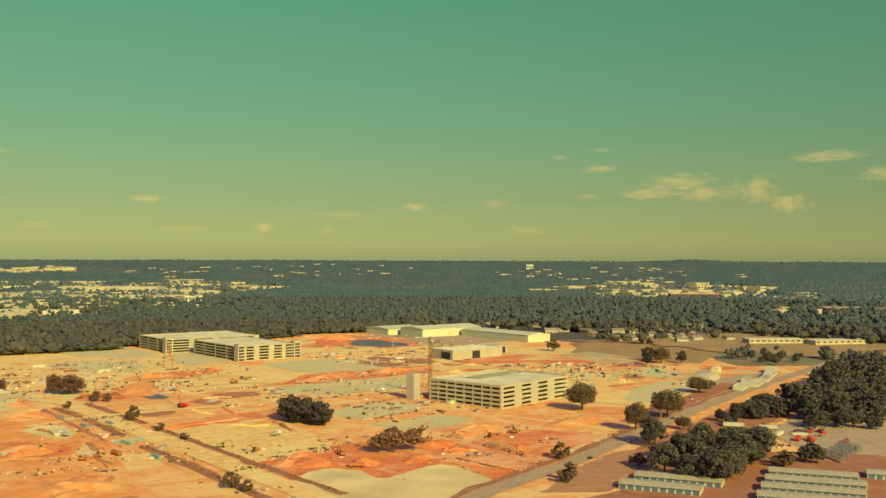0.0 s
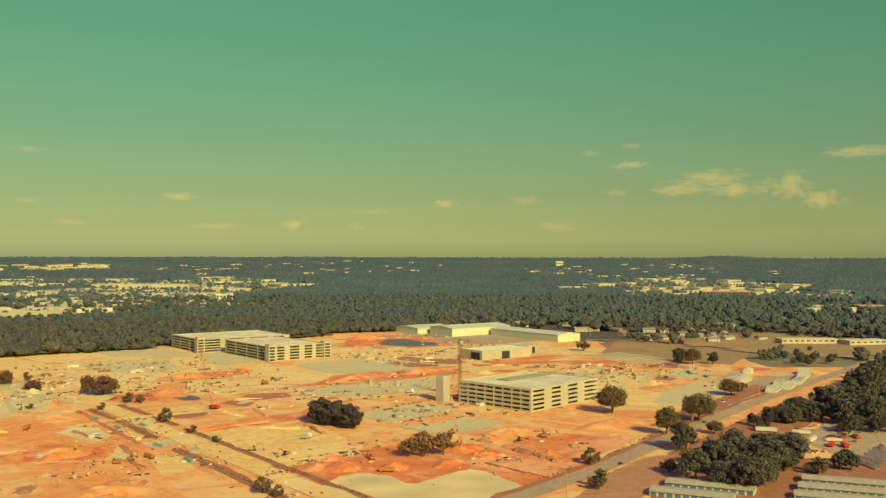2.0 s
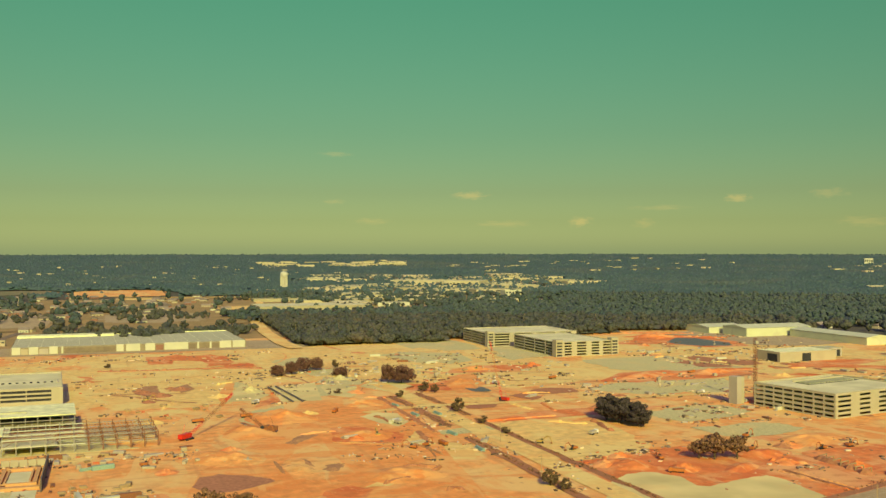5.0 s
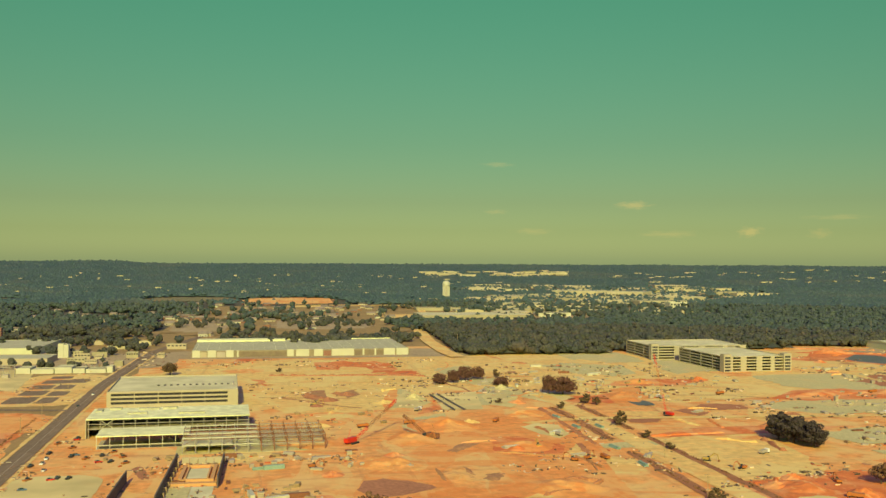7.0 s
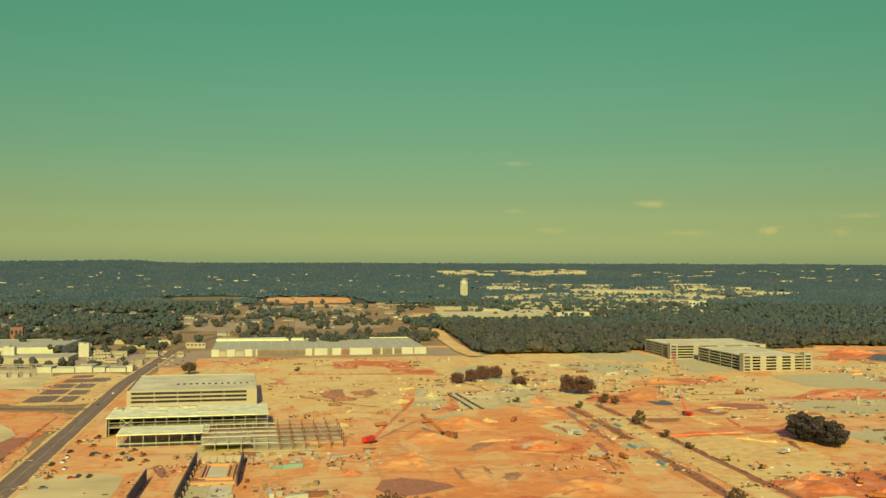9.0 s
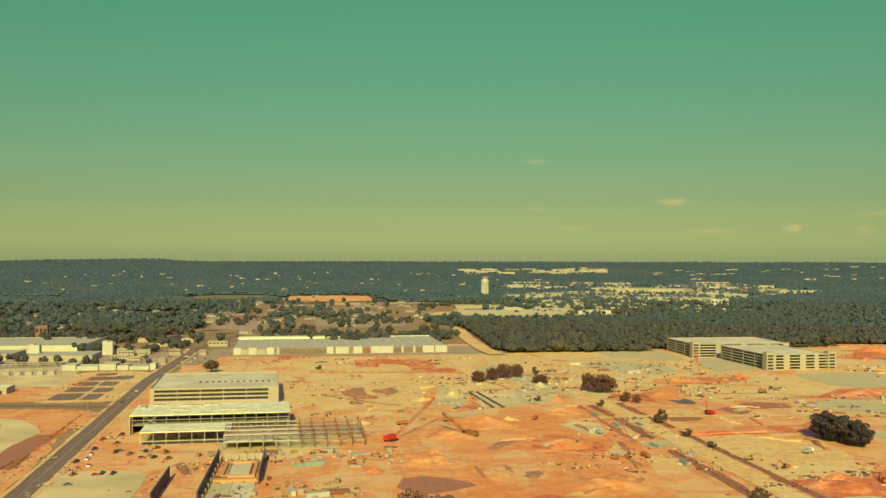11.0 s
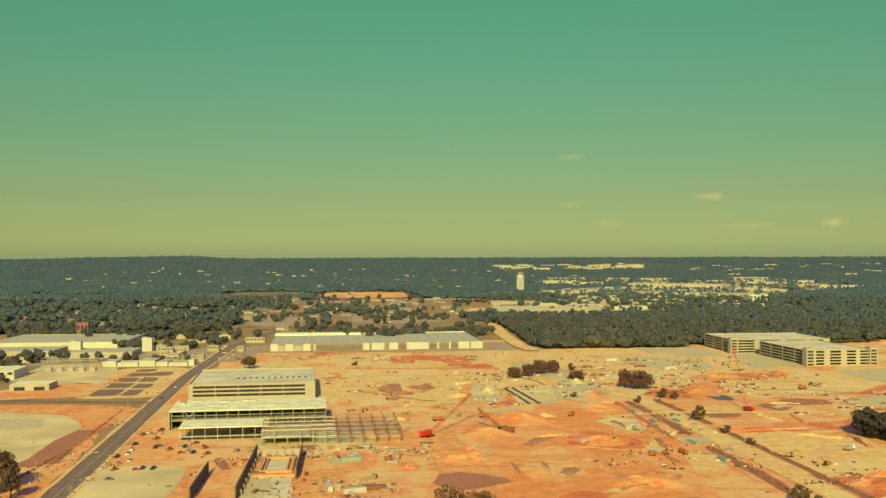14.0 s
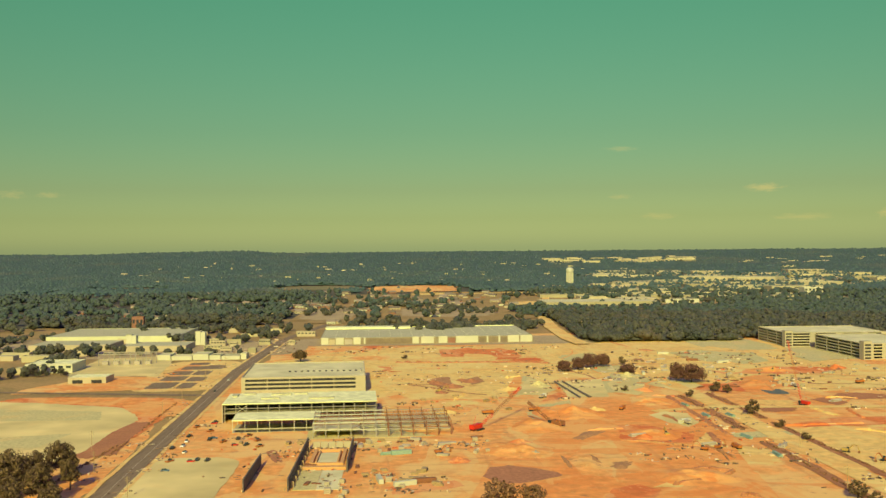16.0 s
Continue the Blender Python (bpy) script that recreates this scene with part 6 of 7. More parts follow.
def car(label, paint, pickup=False):
    ob = thing("pickup_truck" if pickup else "car", label, "pickup" if pickup else "car", 0, -900, 0, 0, "parked vehicles")
    if pickup:
        body = hull(bmesh.new(), [(-2.8, 0.45), (2.8, 0.45), (2.8, 1.05), (1.5, 1.15), (-2.8, 1.15)], 1.95)
        cab = hull(bmesh.new(), [(-0.7, 1.151), (1.5, 1.151), (0.9, 1.85), (-0.5, 1.85)], 1.7)
    else:
        body = hull(bmesh.new(), [(-2.3, 0.35), (2.3, 0.35), (2.3, 0.8), (1.2, 0.98), (-2.2, 0.98)], 1.85)
        cab = hull(bmesh.new(), [(-1.9, 0.981), (1.1, 0.981), (0.4, 1.5), (-1.4, 1.5)], 1.6)
    part("body", body, M[paint], ob)
    part("cabin", cab, M["glass"], ob)
    for x in (-1.6, 1.6):
        for y in (-0.85, 0.85):
            wheel(ob, "wheel", x, y, 0.36, 0.24)
    return ob


def truck(label, paint, load):
    ob = thing("dump_truck", label, "truck", 0, -900, 0, 0, "site trucks")
    part("chassis", boxes((-4, -0.6, 0.7, 4, 0.6, 1.1)), M["rubber"], ob)
    part("cab", hull(bmesh.new(), [(2.0, 1.101), (4.2, 1.101), (4.2, 2.2), (3.7, 3.2), (2.0, 3.2)], 2.4), M[paint], ob)
    part("windscreen", boxes((3.72, -1.0, 2.35, 3.99, 1.0, 2.95)), M["glass"], ob)
    part("tipper", hull(bmesh.new(), [(-4.2, 1.15), (1.7, 1.15), (1.9, 2.9), (-4.4, 2.7)], 2.5), M[load], ob)
    for x in (-3.2, -1.9, 3.0):
        for y in (-1.05, 1.05):
            wheel(ob, "wheel", x, y, 0.55, 0.4)
    return ob


def excavator(label, paint):
    ob = thing("excavator", label, "excavator", 0, -900, 0, 0, "site machines")
    for y in (-1.3, 1.3):
        part("track", hull(bmesh.new(), [(-2.2, 0.3), (-1.9, 0), (1.9, 0), (2.2, 0.3), (2.2, 0.7), (1.9, 1.0), (-1.9, 1.0), (-2.2, 0.7)], 0.7), M["rubber"], ob)
        ob.children[-1].location.y = y
    part("house", boxes((-2.6, -1.4, 1.1, 1.0, 1.4, 2.4)), M[paint], ob)
    part("cab", hull(bmesh.new(), [(0.2, 1.1), (1.6, 1.1), (1.6, 2.4), (1.2, 3.2), (0.2, 3.2)], 1.1), M["glass"], ob)
    ob.children[-1].location.y = 0.85
    bm = bmesh.new()
    beam(bm, (1.0, -0.3, 1.8), (3.9, -0.3, 5.0), 0.38)
    beam(bm, (3.9, -0.3, 5.0), (6.2, -0.3, 4.6), 0.32)
    part("boom", bm, M[paint], ob)
    bm = bmesh.new()
    beam(bm, (6.2, -0.3, 4.8), (7.0, -0.3, 1.6), 0.26)
    part("arm", bm, M[paint], ob)
    part("bucket", hull(bmesh.new(), [(6.3, 0.6), (7.4, 0.4), (7.3, 1.6), (6.7, 1.6)], 1.3), M["rust"], ob)
    ob.children[-1].location.y = -0.3
    return ob


def container(label, paint):
    ob = thing("container", label, "container", 0, -900, 0, 0, "site containers")
    bm = bmesh.new()
    rim = [(-6 + i * 0.25, -1.2 - (0.06 if i % 4 in (1, 2) else 0)) for i in range(49)] + [(6 - i * 0.25, 1.2 + (0.06 if i % 4 in (1, 2) else 0)) for i in range(49)]
    lo, hi = ([bm.verts.new((x, y, z)) for x, y in rim] for z in (0.15, 2.6))
    for i in range(len(rim)):
        j = (i + 1) % len(rim)
        bm.faces.new((lo[i], lo[j], hi[j], hi[i]))
    bm.faces.new(lo[::-1])
    bm.faces.new(hi)
    part("shell", bm, M[paint], ob)
    part("door", boxes((6.001, -1.1, 0.25, 6.06, -0.02, 2.5), (6.001, 0.02, 0.25, 6.06, 1.1, 2.5)), M["greyconc"], ob)
    return ob


def trailer(label):
    ob = thing("box_trailer", label, "trailer", 0, -900, 0, 0, "parked trailers")
    part("box", boxes((-8, -1.3, 1.2, 8, 1.3, 4.1)), M["whitewall"], ob)
    part("frame", boxes((-7.8, -0.6, 0.8, 7.8, 0.6, 1.199)), M["rubber"], ob)
    for x in (-6.5, -5.2):
        for y in (-1.05, 1.05):
            wheel(ob, "wheel", x, y, 0.5, 0.35)
    part("landing_leg", boxes((4.6, -0.8, 0, 4.9, -0.5, 1.199)), M["steel"], ob)
    return ob


def pile(label, material, r, h, seed):
    ob = thing("dirt_pile", label, "dirt pile", 0, -900, 0, 0, "spoil heaps")
    bm = bmesh.new()
    k, m = 28, 9
    top = bm.verts.new((0, 0, h))
    rings = []
    for j in range(1, m + 1):
        f = j / m
        ring = []
        for i in range(k):
            a = i * 2 * math.pi / k
            q = Vector((math.cos(a) * 1.7 * f, math.sin(a) * 1.7 * f, seed * 3.7))
            rr = r * f * (1 + 0.3 * noise.noise(q))
            z = h * (1 - f) ** 1.15 * (1 + 0.5 * noise.noise(q * 2.1)) if j < m else -0.1
            ring.append(bm.verts.new((rr * math.cos(a), rr * math.sin(a), z)))
        rings.append(ring)
    for i in range(k):
        bm.faces.new((top, rings[0][i], rings[0][(i + 1) % k]))
    for p, q in zip(rings, rings[1:]):
        for i in range(k):
            bm.faces.new((p[i], q[i], q[(i + 1) % k], p[(i + 1) % k]))
    part("mound", bm, M[material], ob)
    return ob


def stack(label, material, w, d, h, layers, seed):
    """Stacked boards, pallets or blocks, layer by layer."""
    ob = thing("material_stack", label, "building material", 0, -900, 0, 0, "building materials")
    random.seed(seed)
    for k in range(layers):
        j = random.uniform(-0.3, 0.3)
        part("layer", boxes((-w / 2 + j, -d / 2, k * h, w / 2 + j, d / 2, (k + 0.85) * h)), M[material], ob)
    return ob


def pipes(label, material, length, r, n):
    ob = thing("pipe_bundle", label, "pipes", 0, -900, 0, 0, "building materials")
    for i in range(n):
        bm = bmesh.new()
        y, z = (i % (n // 2 + 1)) * 2.05 * r, r + (i // (n // 2 + 1)) * 1.8 * r
        beam(bm, (-length / 2, y, z), (length / 2, y, z), r, 8)
        part("pipe", bm, M[material], ob)
    return ob


def put(ob, spots, turn=None):
    """Copies of a thing at the spots; the first one moves the thing itself there."""
    for i, s in enumerate(spots):
        a = s[2] if len(s) > 2 else (random.uniform(0, 360) if turn is None else turn + random.uniform(-8, 8))
        k = s[3] if len(s) > 3 else 1.0
        m = pose(s[0], s[1], 0.02, 0, 0, a)
        if i == 0:
            ob.matrix_world = m
            ob.scale = (k, k, k)
        else:
            c = copy_thing(ob, m)
            c.scale = (k, k, k)


random.seed(77)
put(car("white pickup parked on dirt", "carwhite", True), ((-136, 606), (-135, 592), (-60, 600), (700, 648), (795, 694), (560, 690)), 90)
put(car("dull orange pickup parked on dirt", "orangepaint", True), ((-113, 604), (-133, 550), (-128, 640), (-140, 655), (-100, 622), (-92, 606), (-88, 588)), 60)
put(car("dark pickup parked on dirt", "carblack", True), ((-123, 612), (-97, 593), (-118, 552), (-112, 551), (-105, 612), (-131, 672), (-138, 623), (720, 661), (-140, 586)), 80)
put(car("red car parked on dirt", "redpaint"), ((-104, 593), (-121, 549), (-131, 668), (712, 566), (-60, 655)), 20)
put(car("blue-grey car parked on dirt", "carblue"), ((-121, 616), (-130, 527), (769, 653), (60, 865)), 15)
put(car("white car on the road", "carwhite"), ((-161, 890, 92), (-130, 574), (717, 562), (724, 560), (731, 557), (650, 500)), 80)
put(car("dark car driving on the grey road", "carblack"), ((410, 386, 20), (-160, 820, 92), (560, 446, 20)), 15)
put(car("grey car parked in a yard", "cargrey"), [(x, y) for x, y in ((-200, 1130), (-206, 1130), (-212, 1131), (-180, 1150), (-330, 1128), (-338, 1128), (-346, 1129), (-150, 1240), (-140, 1250), (930, 960), (600, 372), (606, 372))], 90)
put(truck("dump truck with an orange tipper", "orangepaint", "orangepaint"), ((290, 448, 150), (-50, 858, 40), (394, 816, 20), (540, 808, 10), (565, 812, 190), (160, 700, 60), (60, 690, 10), (95, 700, 5), (196, 560, 100)))
put(truck("white dump truck on the site", "carwhite", "greyconc"), ((470, 690, 10), (640, 660, 20), (330, 800, 100), (110, 760, 50), (740, 745, 10), (300, 560, 30), (190, 640, 110)))
put(excavator("orange excavator on red clay", "orangepaint"), ((265, 520, 200), (366, 484, 30), (429, 473, 10), (408, 472, 200), (388, 519, 20), (100, 640, 300), (185, 560, 40), (175, 556, 140), (300, 480, 80), (705, 690, 40), (20, 560, 20)))
put(excavator("yellow excavator on sandy ground", "yellowpaint"), ((350, 900, 60), (620, 700, 20), (165, 600, 90), (30, 800, 10), (530, 640, 200), (255, 545, 320)))
put(container("white steel site container", "whitewall"), ((325, 969, 10), (330, 975, 10), (224, 892, 80), (287, 1055, 0), (480, 600, 14), (600, 980, 30), (751, 738, 20), (735, 745, 20), (640, 900, 0), (0, 486, 20), (-13, 495, 100), (190, 645, 40)))
put(container("rust-red steel site container", "rust"), ((300, 990, 0), (660, 655, 15), (10, 491, 10), (-28, 596, 0)))
put(container("dull green steel site container", "pipe"), ((-2, 560, 15), (690, 670, 30), (780, 640, 60), (600, 690, 0)))
put(trailer("white box trailer parked in a sandy yard"), ((565, 398, -55, 0.85), (577, 379, -55, 0.75), (560, 360, 15, 0.8), (572, 352, -50, 0.6)))
put(car("red truck in a sandy yard", "redpaint", True), ((590, 356, 30, 1.6), (594, 350, 60, 1.5), (575, 322, 20, 1.4), (580, 360, 50, 1.3)))
put(truck("red dump truck in a sandy yard", "redpaint", "redpaint"), ((556, 344, 20), (561, 338, 50), (528, 318, 10)))
put(pile("heap of orange dirt", "red", 9, 3.2, 1), ((282, 492), (263, 478), (395, 487), (395, 430), (361, 449), (199, 791), (300, 455, 30, 1.2), (70, 585, 20, 1.0), (150, 596, 60, 0.9), (30, 540, 10, 0.8), (420, 920, 0, 1.2), (640, 1060), (560, 1040), (480, 640)))
put(pile("heap of crushed grey stone", "gravel", 12, 5.0, 6), ((116, 826, 0, 0.9), (206, 880, 0, 0.8)))
put(pile("heap of pale sand", "pale", 11, 3.2, 2), ((88, 806, 20, 0.9), (140, 700, 0, 0.8), (610, 760), (30, 700, 0, 0.8), (210, 900, 0, 1.2), (690, 610)))
put(pile("heap of dark brown earth", "brown", 8, 2.6, 3), ((30, 846, 0, 1.0), (42, 826, 0, 1.2), (60, 858, 0, 1.1), (31, 795, 0, 0.8), (392, 486), (37, 838, 0, 0.7), (26, 858, 30, 0.8), (52, 868, 0, 0.7), (500, 690, 0, 0.9), (400, 700, 0, 0.8)))
random.seed(91)


def scatter(cx, cy, rx, ry, n, turn=0):
    t = radians(turn)
    out = []
    for i in range(n):
        u, v = random.uniform(-rx, rx), random.uniform(-ry, ry)
        out.append((cx + u * math.cos(t) - v * math.sin(t), cy + u * math.sin(t) + v * math.cos(t), random.choice((0, 90, 10, 80, -20, 45)), random.uniform(0.6, 1.5)))
    return out


put(stack("stack of grey precast concrete units", "greyconc", 5, 2.4, 0.5, 3, 1), scatter(440, 740, 80, 40, 12) + scatter(250, 900, 60, 90, 18) + scatter(0, 590, 40, 14, 10) + scatter(640, 950, 60, 60, 14) + scatter(430, 610, 60, 50, 6))
put(stack("stack of pale timber formwork", "timber", 4, 2, 0.4, 4, 2), scatter(440, 600, 70, 40, 8) + scatter(340, 960, 90, 110, 20) + scatter(0, 500, 22, 20, 12) + scatter(720, 690, 90, 50, 16) + scatter(710, 640, 90, 40, 10) + scatter(20, 720, 60, 60, 12) + scatter(-60, 590, 60, 10, 10))
put(stack("pallets of tan blocks", "tanwall", 2.4, 2.4, 0.7, 3, 3), scatter(460, 760, 110, 60, 14) + scatter(640, 880, 60, 60, 14) + scatter(300, 850, 40, 60, 16) + scatter(15, 575, 40, 20, 12) + scatter(-20, 480, 20, 18, 10) + scatter(740, 670, 70, 40, 12) + scatter(690, 630, 90, 50, 8))
put(stack("stack of dark steel plates", "rust", 6, 2, 0.3, 3, 4), scatter(440, 590, 70, 40, 7) + scatter(310, 820, 60, 40, 10) + scatter(30, 590, 40, 20, 8) + scatter(-40, 520, 14, 30, 6))
put(stack("stack of wrapped pale building panels", "concrete", 6, 2.6, 0.6, 2, 5), scatter(380, 980, 90, 100, 18) + scatter(460, 720, 90, 40, 12) + scatter(700, 720, 80, 50, 12) + scatter(40, 560, 40, 14, 6) + scatter(200, 860, 30, 60, 10))
put(pipes("bundle of green plastic pipes", "pipe", 12, 0.45, 5), ((211, 714, 95), (213, 669, 95), (214, 592, 100), (213, 540, 90), (770, 640, 10), (786, 650, 30), (230, 668, 95), (-8, 560, 20), (680, 700, 20), (716, 640, 30), (728, 652, 25), (742, 630, 35), (700, 664, 15), (756, 664, 20), (720, 676, 40), (676, 640, 20), (690, 622, 15), (770, 610, 60), (650, 610, 20)))
put(pipes("bundle of grey concrete pipes", "greyconc", 10, 0.6, 6), ((185, 863, 60), (191, 850, 60), (270, 1000, 20), (600, 1000, 10), (660, 640, 15), (330, 720, 30), (147, 599, 15), (182, 568, 20), (226, 562, 60)))

# long berms and pipe lines on the ground
def berm(label, pts, w, h, material, category="earth bank"):
    bm = bmesh.new()
    fine = []
    for (x0, y0), (x1, y1) in zip(pts, pts[1:]):
        k = max(1, int(math.hypot(x1 - x0, y1 - y0) / 2))
        fine += [(x0 + (x1 - x0) * i / k, y0 + (y1 - y0) * i / k) for i in range(k)]
    fine.append(pts[-1])
    rows = []
    for i, (x, y) in enumerate(fine):
        a, b = fine[max(0, i - 1)], fine[min(len(fine) - 1, i + 1)]
        d = Vector((b[0] - a[0], b[1] - a[1])).normalized()
        e = 1 + 0.9 * noise.noise(Vector((x * 0.16, y * 0.16, 2))) + 0.5 * noise.noise(Vector((x * 0.45, y * 0.45, 5)))
        f = 0.15 if i in (0, len(fine) - 1) else 1
        rows.append([bm.verts.new((x - d.y * o * w * e, y + d.x * o * w * e, z * h * e * f - 0.02)) for o, z in ((-0.5, 0), (-0.2, 0.9), (0.15, 1), (0.5, 0))])
    for p, q in zip(rows, rows[1:]):
        for k in range(3):
            bm.faces.new((p[k], p[k + 1], q[k + 1], q[k]))
    ob = link_mesh("earth_bank", bm, M[material])
    return tagged(ob, label, category, "earth banks", "structure")


def swell(label, material, x, y, rx, ry, turn, h, seed):
    """A gentle rise of bare earth that runs out into the level ground."""
    bm = bmesh.new()
    n, m = 48, 14
    ca, sa = math.cos(radians(turn)), math.sin(radians(turn))
    rings = []
    for j in range(1, m + 1):
        f = j / m
        ring = []
        for i in range(n):
            a = i * 2 * math.pi / n
            k = 1 + 0.3 * noise.noise(Vector((math.cos(a) * 1.4, math.sin(a) * 1.4, seed * 2.3)))
            if material == "scrub":
                k += 0.55 * noise.noise(Vector((math.cos(a) * 4.5, math.sin(a) * 4.5, seed * 1.7)))
            u, v = math.cos(a) * f * k * rx, math.sin(a) * f * k * ry
            px, py = x + u * ca - v * sa, y + u * sa + v * ca
            e = 0.5 + 0.5 * math.cos(math.pi * f)
            lump = 1 + 0.8 * noise.noise(Vector((px * 0.07, py * 0.07, seed))) + 0.4 * noise.noise(Vector((px * 0.2, py * 0.2, seed)))
            ring.append(bm.verts.new((px, py, -0.1 + (h + 0.6) * e * lump)))
        rings.append(ring)
    top = bm.verts.new((x, y, h + 0.5))
    for i in range(n):
        bm.faces.new((top, rings[0][i], rings[0][(i + 1) % n]))
    for p, q in zip(rings, rings[1:]):
        for i in range(n):
            bm.faces.new((p[i], q[i], q[(i + 1) % n], p[(i + 1) % n]))
    for fc in bm.faces:
        fc.smooth = True
    return tagged(link_mesh("earth_rise", bm, M[material]), label, "earth bank", "earth banks", "structure")


for row in (("scrub", 116, 606, 8, 33, -33, 0.5), ("scrub", 119, 523, 9, 19, -24, 0.5), ("scrub", 107, 537, 3.2, 23, 2, 0.5), ("scrub", 90, 533, 2.2, 28, 0, 0.4), ("sand", 100, 530, 12, 36, -4, 0.9), ("orange", 160, 606, 26, 24, 0, 1.6), ("sand", 66, 566, 26, 34, 10, 2.4), ("orange", 150, 492, 30, 26, 0, 2.2), ("orange", 120, 690, 34, 40, 10, 3.4), ("orange", 306, 820, 19, 54, -14, 2.6),
            ("red", 486, 806, 52, 20, 12, 2.8), ("sand", 20, 640, 26, 30, 0, 2.0), ("orange", 88, 640, 22, 34, 0, 2.6), ("red", 276, 474, 17, 22, 20, 2.6), ("red", 362, 470, 26, 14, 5, 2.4), ("red", 330, 446, 22, 10, 30, 1.8),
            ("orange", 350, 908, 30, 22, 0, 1.8), ("red", 560, 806, 36, 16, 8, 3.0), ("sand", 190, 735, 22, 30, 0, 2.4), ("orange", 420, 500, 40, 18, 20, 2.0), ("orange", 495, 480, 46, 18, 16, 1.8), ("red", 720, 1160, 50, 16, -20, 4)):
    swell("gentle rise of graded " + {"orange": "orange", "red": "red", "sand": "sandy", "scrub": "scrubby brown"}[row[0]] + " earth", *row, int(row[1]))
berm("low dark-red bank along a trench", [(345, 434), (347, 410), (350, 386)], 2.6, 1.0, "red")
berm("low dark-red bank along a trench", [(352, 433), (353, 410), (356, 385)], 2.6, 1.0, "red")
strip("trench", M["brown"], "narrow dark trench in red clay", [(348.5, 434), (350, 410), (353, 386)], 2.2, category="trench", ragged=0.5)
berm("low bank of dark earth beside a trench", [(386, 456), (386, 432), (384, 408)], 6, 2.2, "brown")
berm("low bank of red earth", [(356, 456), (364, 450), (372, 442)], 5, 1.6, "red")
berm("curved bank of orange earth", [(262, 476), (272, 495), (290, 504)], 3, 1.2, "red")
berm("low bank of orange earth across the sand", [(251, 627), (280, 630), (310, 632)], 3, 1.0, "red")
berm("dark pipe line curving over the ground", [(132, 590), (156, 576), (179, 568), (184, 551), (186, 531)], 1.5, 1.2, "scrub", "pipe line")
berm("dark pipe line curving over the ground", [(183, 558), (183, 545), (180, 526)], 1.4, 1.1, "scrub", "pipe line")
for q in ([(134, 476), (142, 481), (150, 483), (160, 490)], [(160, 490), (169, 496), (175, 504)], [(153, 505), (158, 510), (163, 510), (167, 504), (174, 503)], [(160, 452), (166, 457), (169, 450)]):
    berm("broken bank of red-brown clods and boards", q, 2.6, 1.5, "brown")
berm("long bank of orange earth", [(-10, 1010), (60, 1000), (110, 1000), (150, 985)], 5, 1.6, "brown")
berm("bank of clay round the retention pond", [(700, 1130), (730, 1160), (770, 1150), (800, 1110)], 9, 1.5, "red")
berm("bank of clay at the back of the site", [(640, 1240), (720, 1225), (800, 1190)], 8, 1.4, "red")
berm("bank of orange earth along the boulevard", [(205, 600), (207, 680), (210, 760)], 5, 1.0, "brown")
berm("bank of red clay", [(500, 800), (560, 815), (620, 812)], 7, 1.0, "red")
random.seed(717)
for i in range(26):
    x, y, a = random.uniform(0, 780), random.uniform(560, 1120), random.choice((0, 90, 30, -25, 60))
    q = [(x, y)]
    for j in range(random.choice((2, 3))):
        a += random.uniform(-30, 30)
        q.append((q[-1][0] + 9 * math.cos(radians(a)), q[-1][1] + 14 * math.sin(radians(a))))
    berm("low bank of pushed-up earth", q, random.uniform(2.5, 5), random.uniform(0.8, 1.8), random.choice(("red", "sand", "brown", "pale")))
for k in range(6):
    rk = thing("storage_rack", "long pale steel storage rack in a yard", "rack", 521 + 9 * k, 300 + 2.5 * k, 0, 60, "yard racks")
    for z in (1.2, 2.6):
        part("shelf", boxes((-11, -0.7, z, 11, 0.7, z + 0.14)), M["steel"], rk)
    for u in (-10.6, -5.3, 0, 5.3, 10.6):
        part("post", boxes((u - 0.1, -1.15, 0, u + 0.1, -0.95, 3.2)), M["steel"], rk)
        part("post", boxes((u - 0.1, 0.95, 0, u + 0.1, 1.15, 3.2)), M["steel"], rk)
# struts over the trench beside the road
for i in range(7):
    st = thing("trench_strut", "pale timber strut across a trench", "strut", 389 - 0.3 * i, 450 - 6 * i, 0, 20 - i, "trench struts")
    part("beam", boxes((-4, -0.25, 2.2, 4, 0.25, 2.7)), M["timber"], st)
    part("post", boxes((-4, -0.25, 0, -3.6, 0.25, 2.199)), M["timber"], st)
    part("post", boxes((3.6, -0.25, 0, 4, 0.25, 2.199)), M["timber"], st)


tr2 = thing("trench_wall", "two long dark low concrete walls beside a slab", "wall", 0, 0)
for x0, y0, x1, y1 in ((133, 845, 139, 757), (140, 845, 147, 757)):
    bm = bmesh.new()
    beam(bm, (x0, y0, 0.9), (x1, y1, 0.9), 1.0)
    part("wall", bm, M["formwork"], tr2)
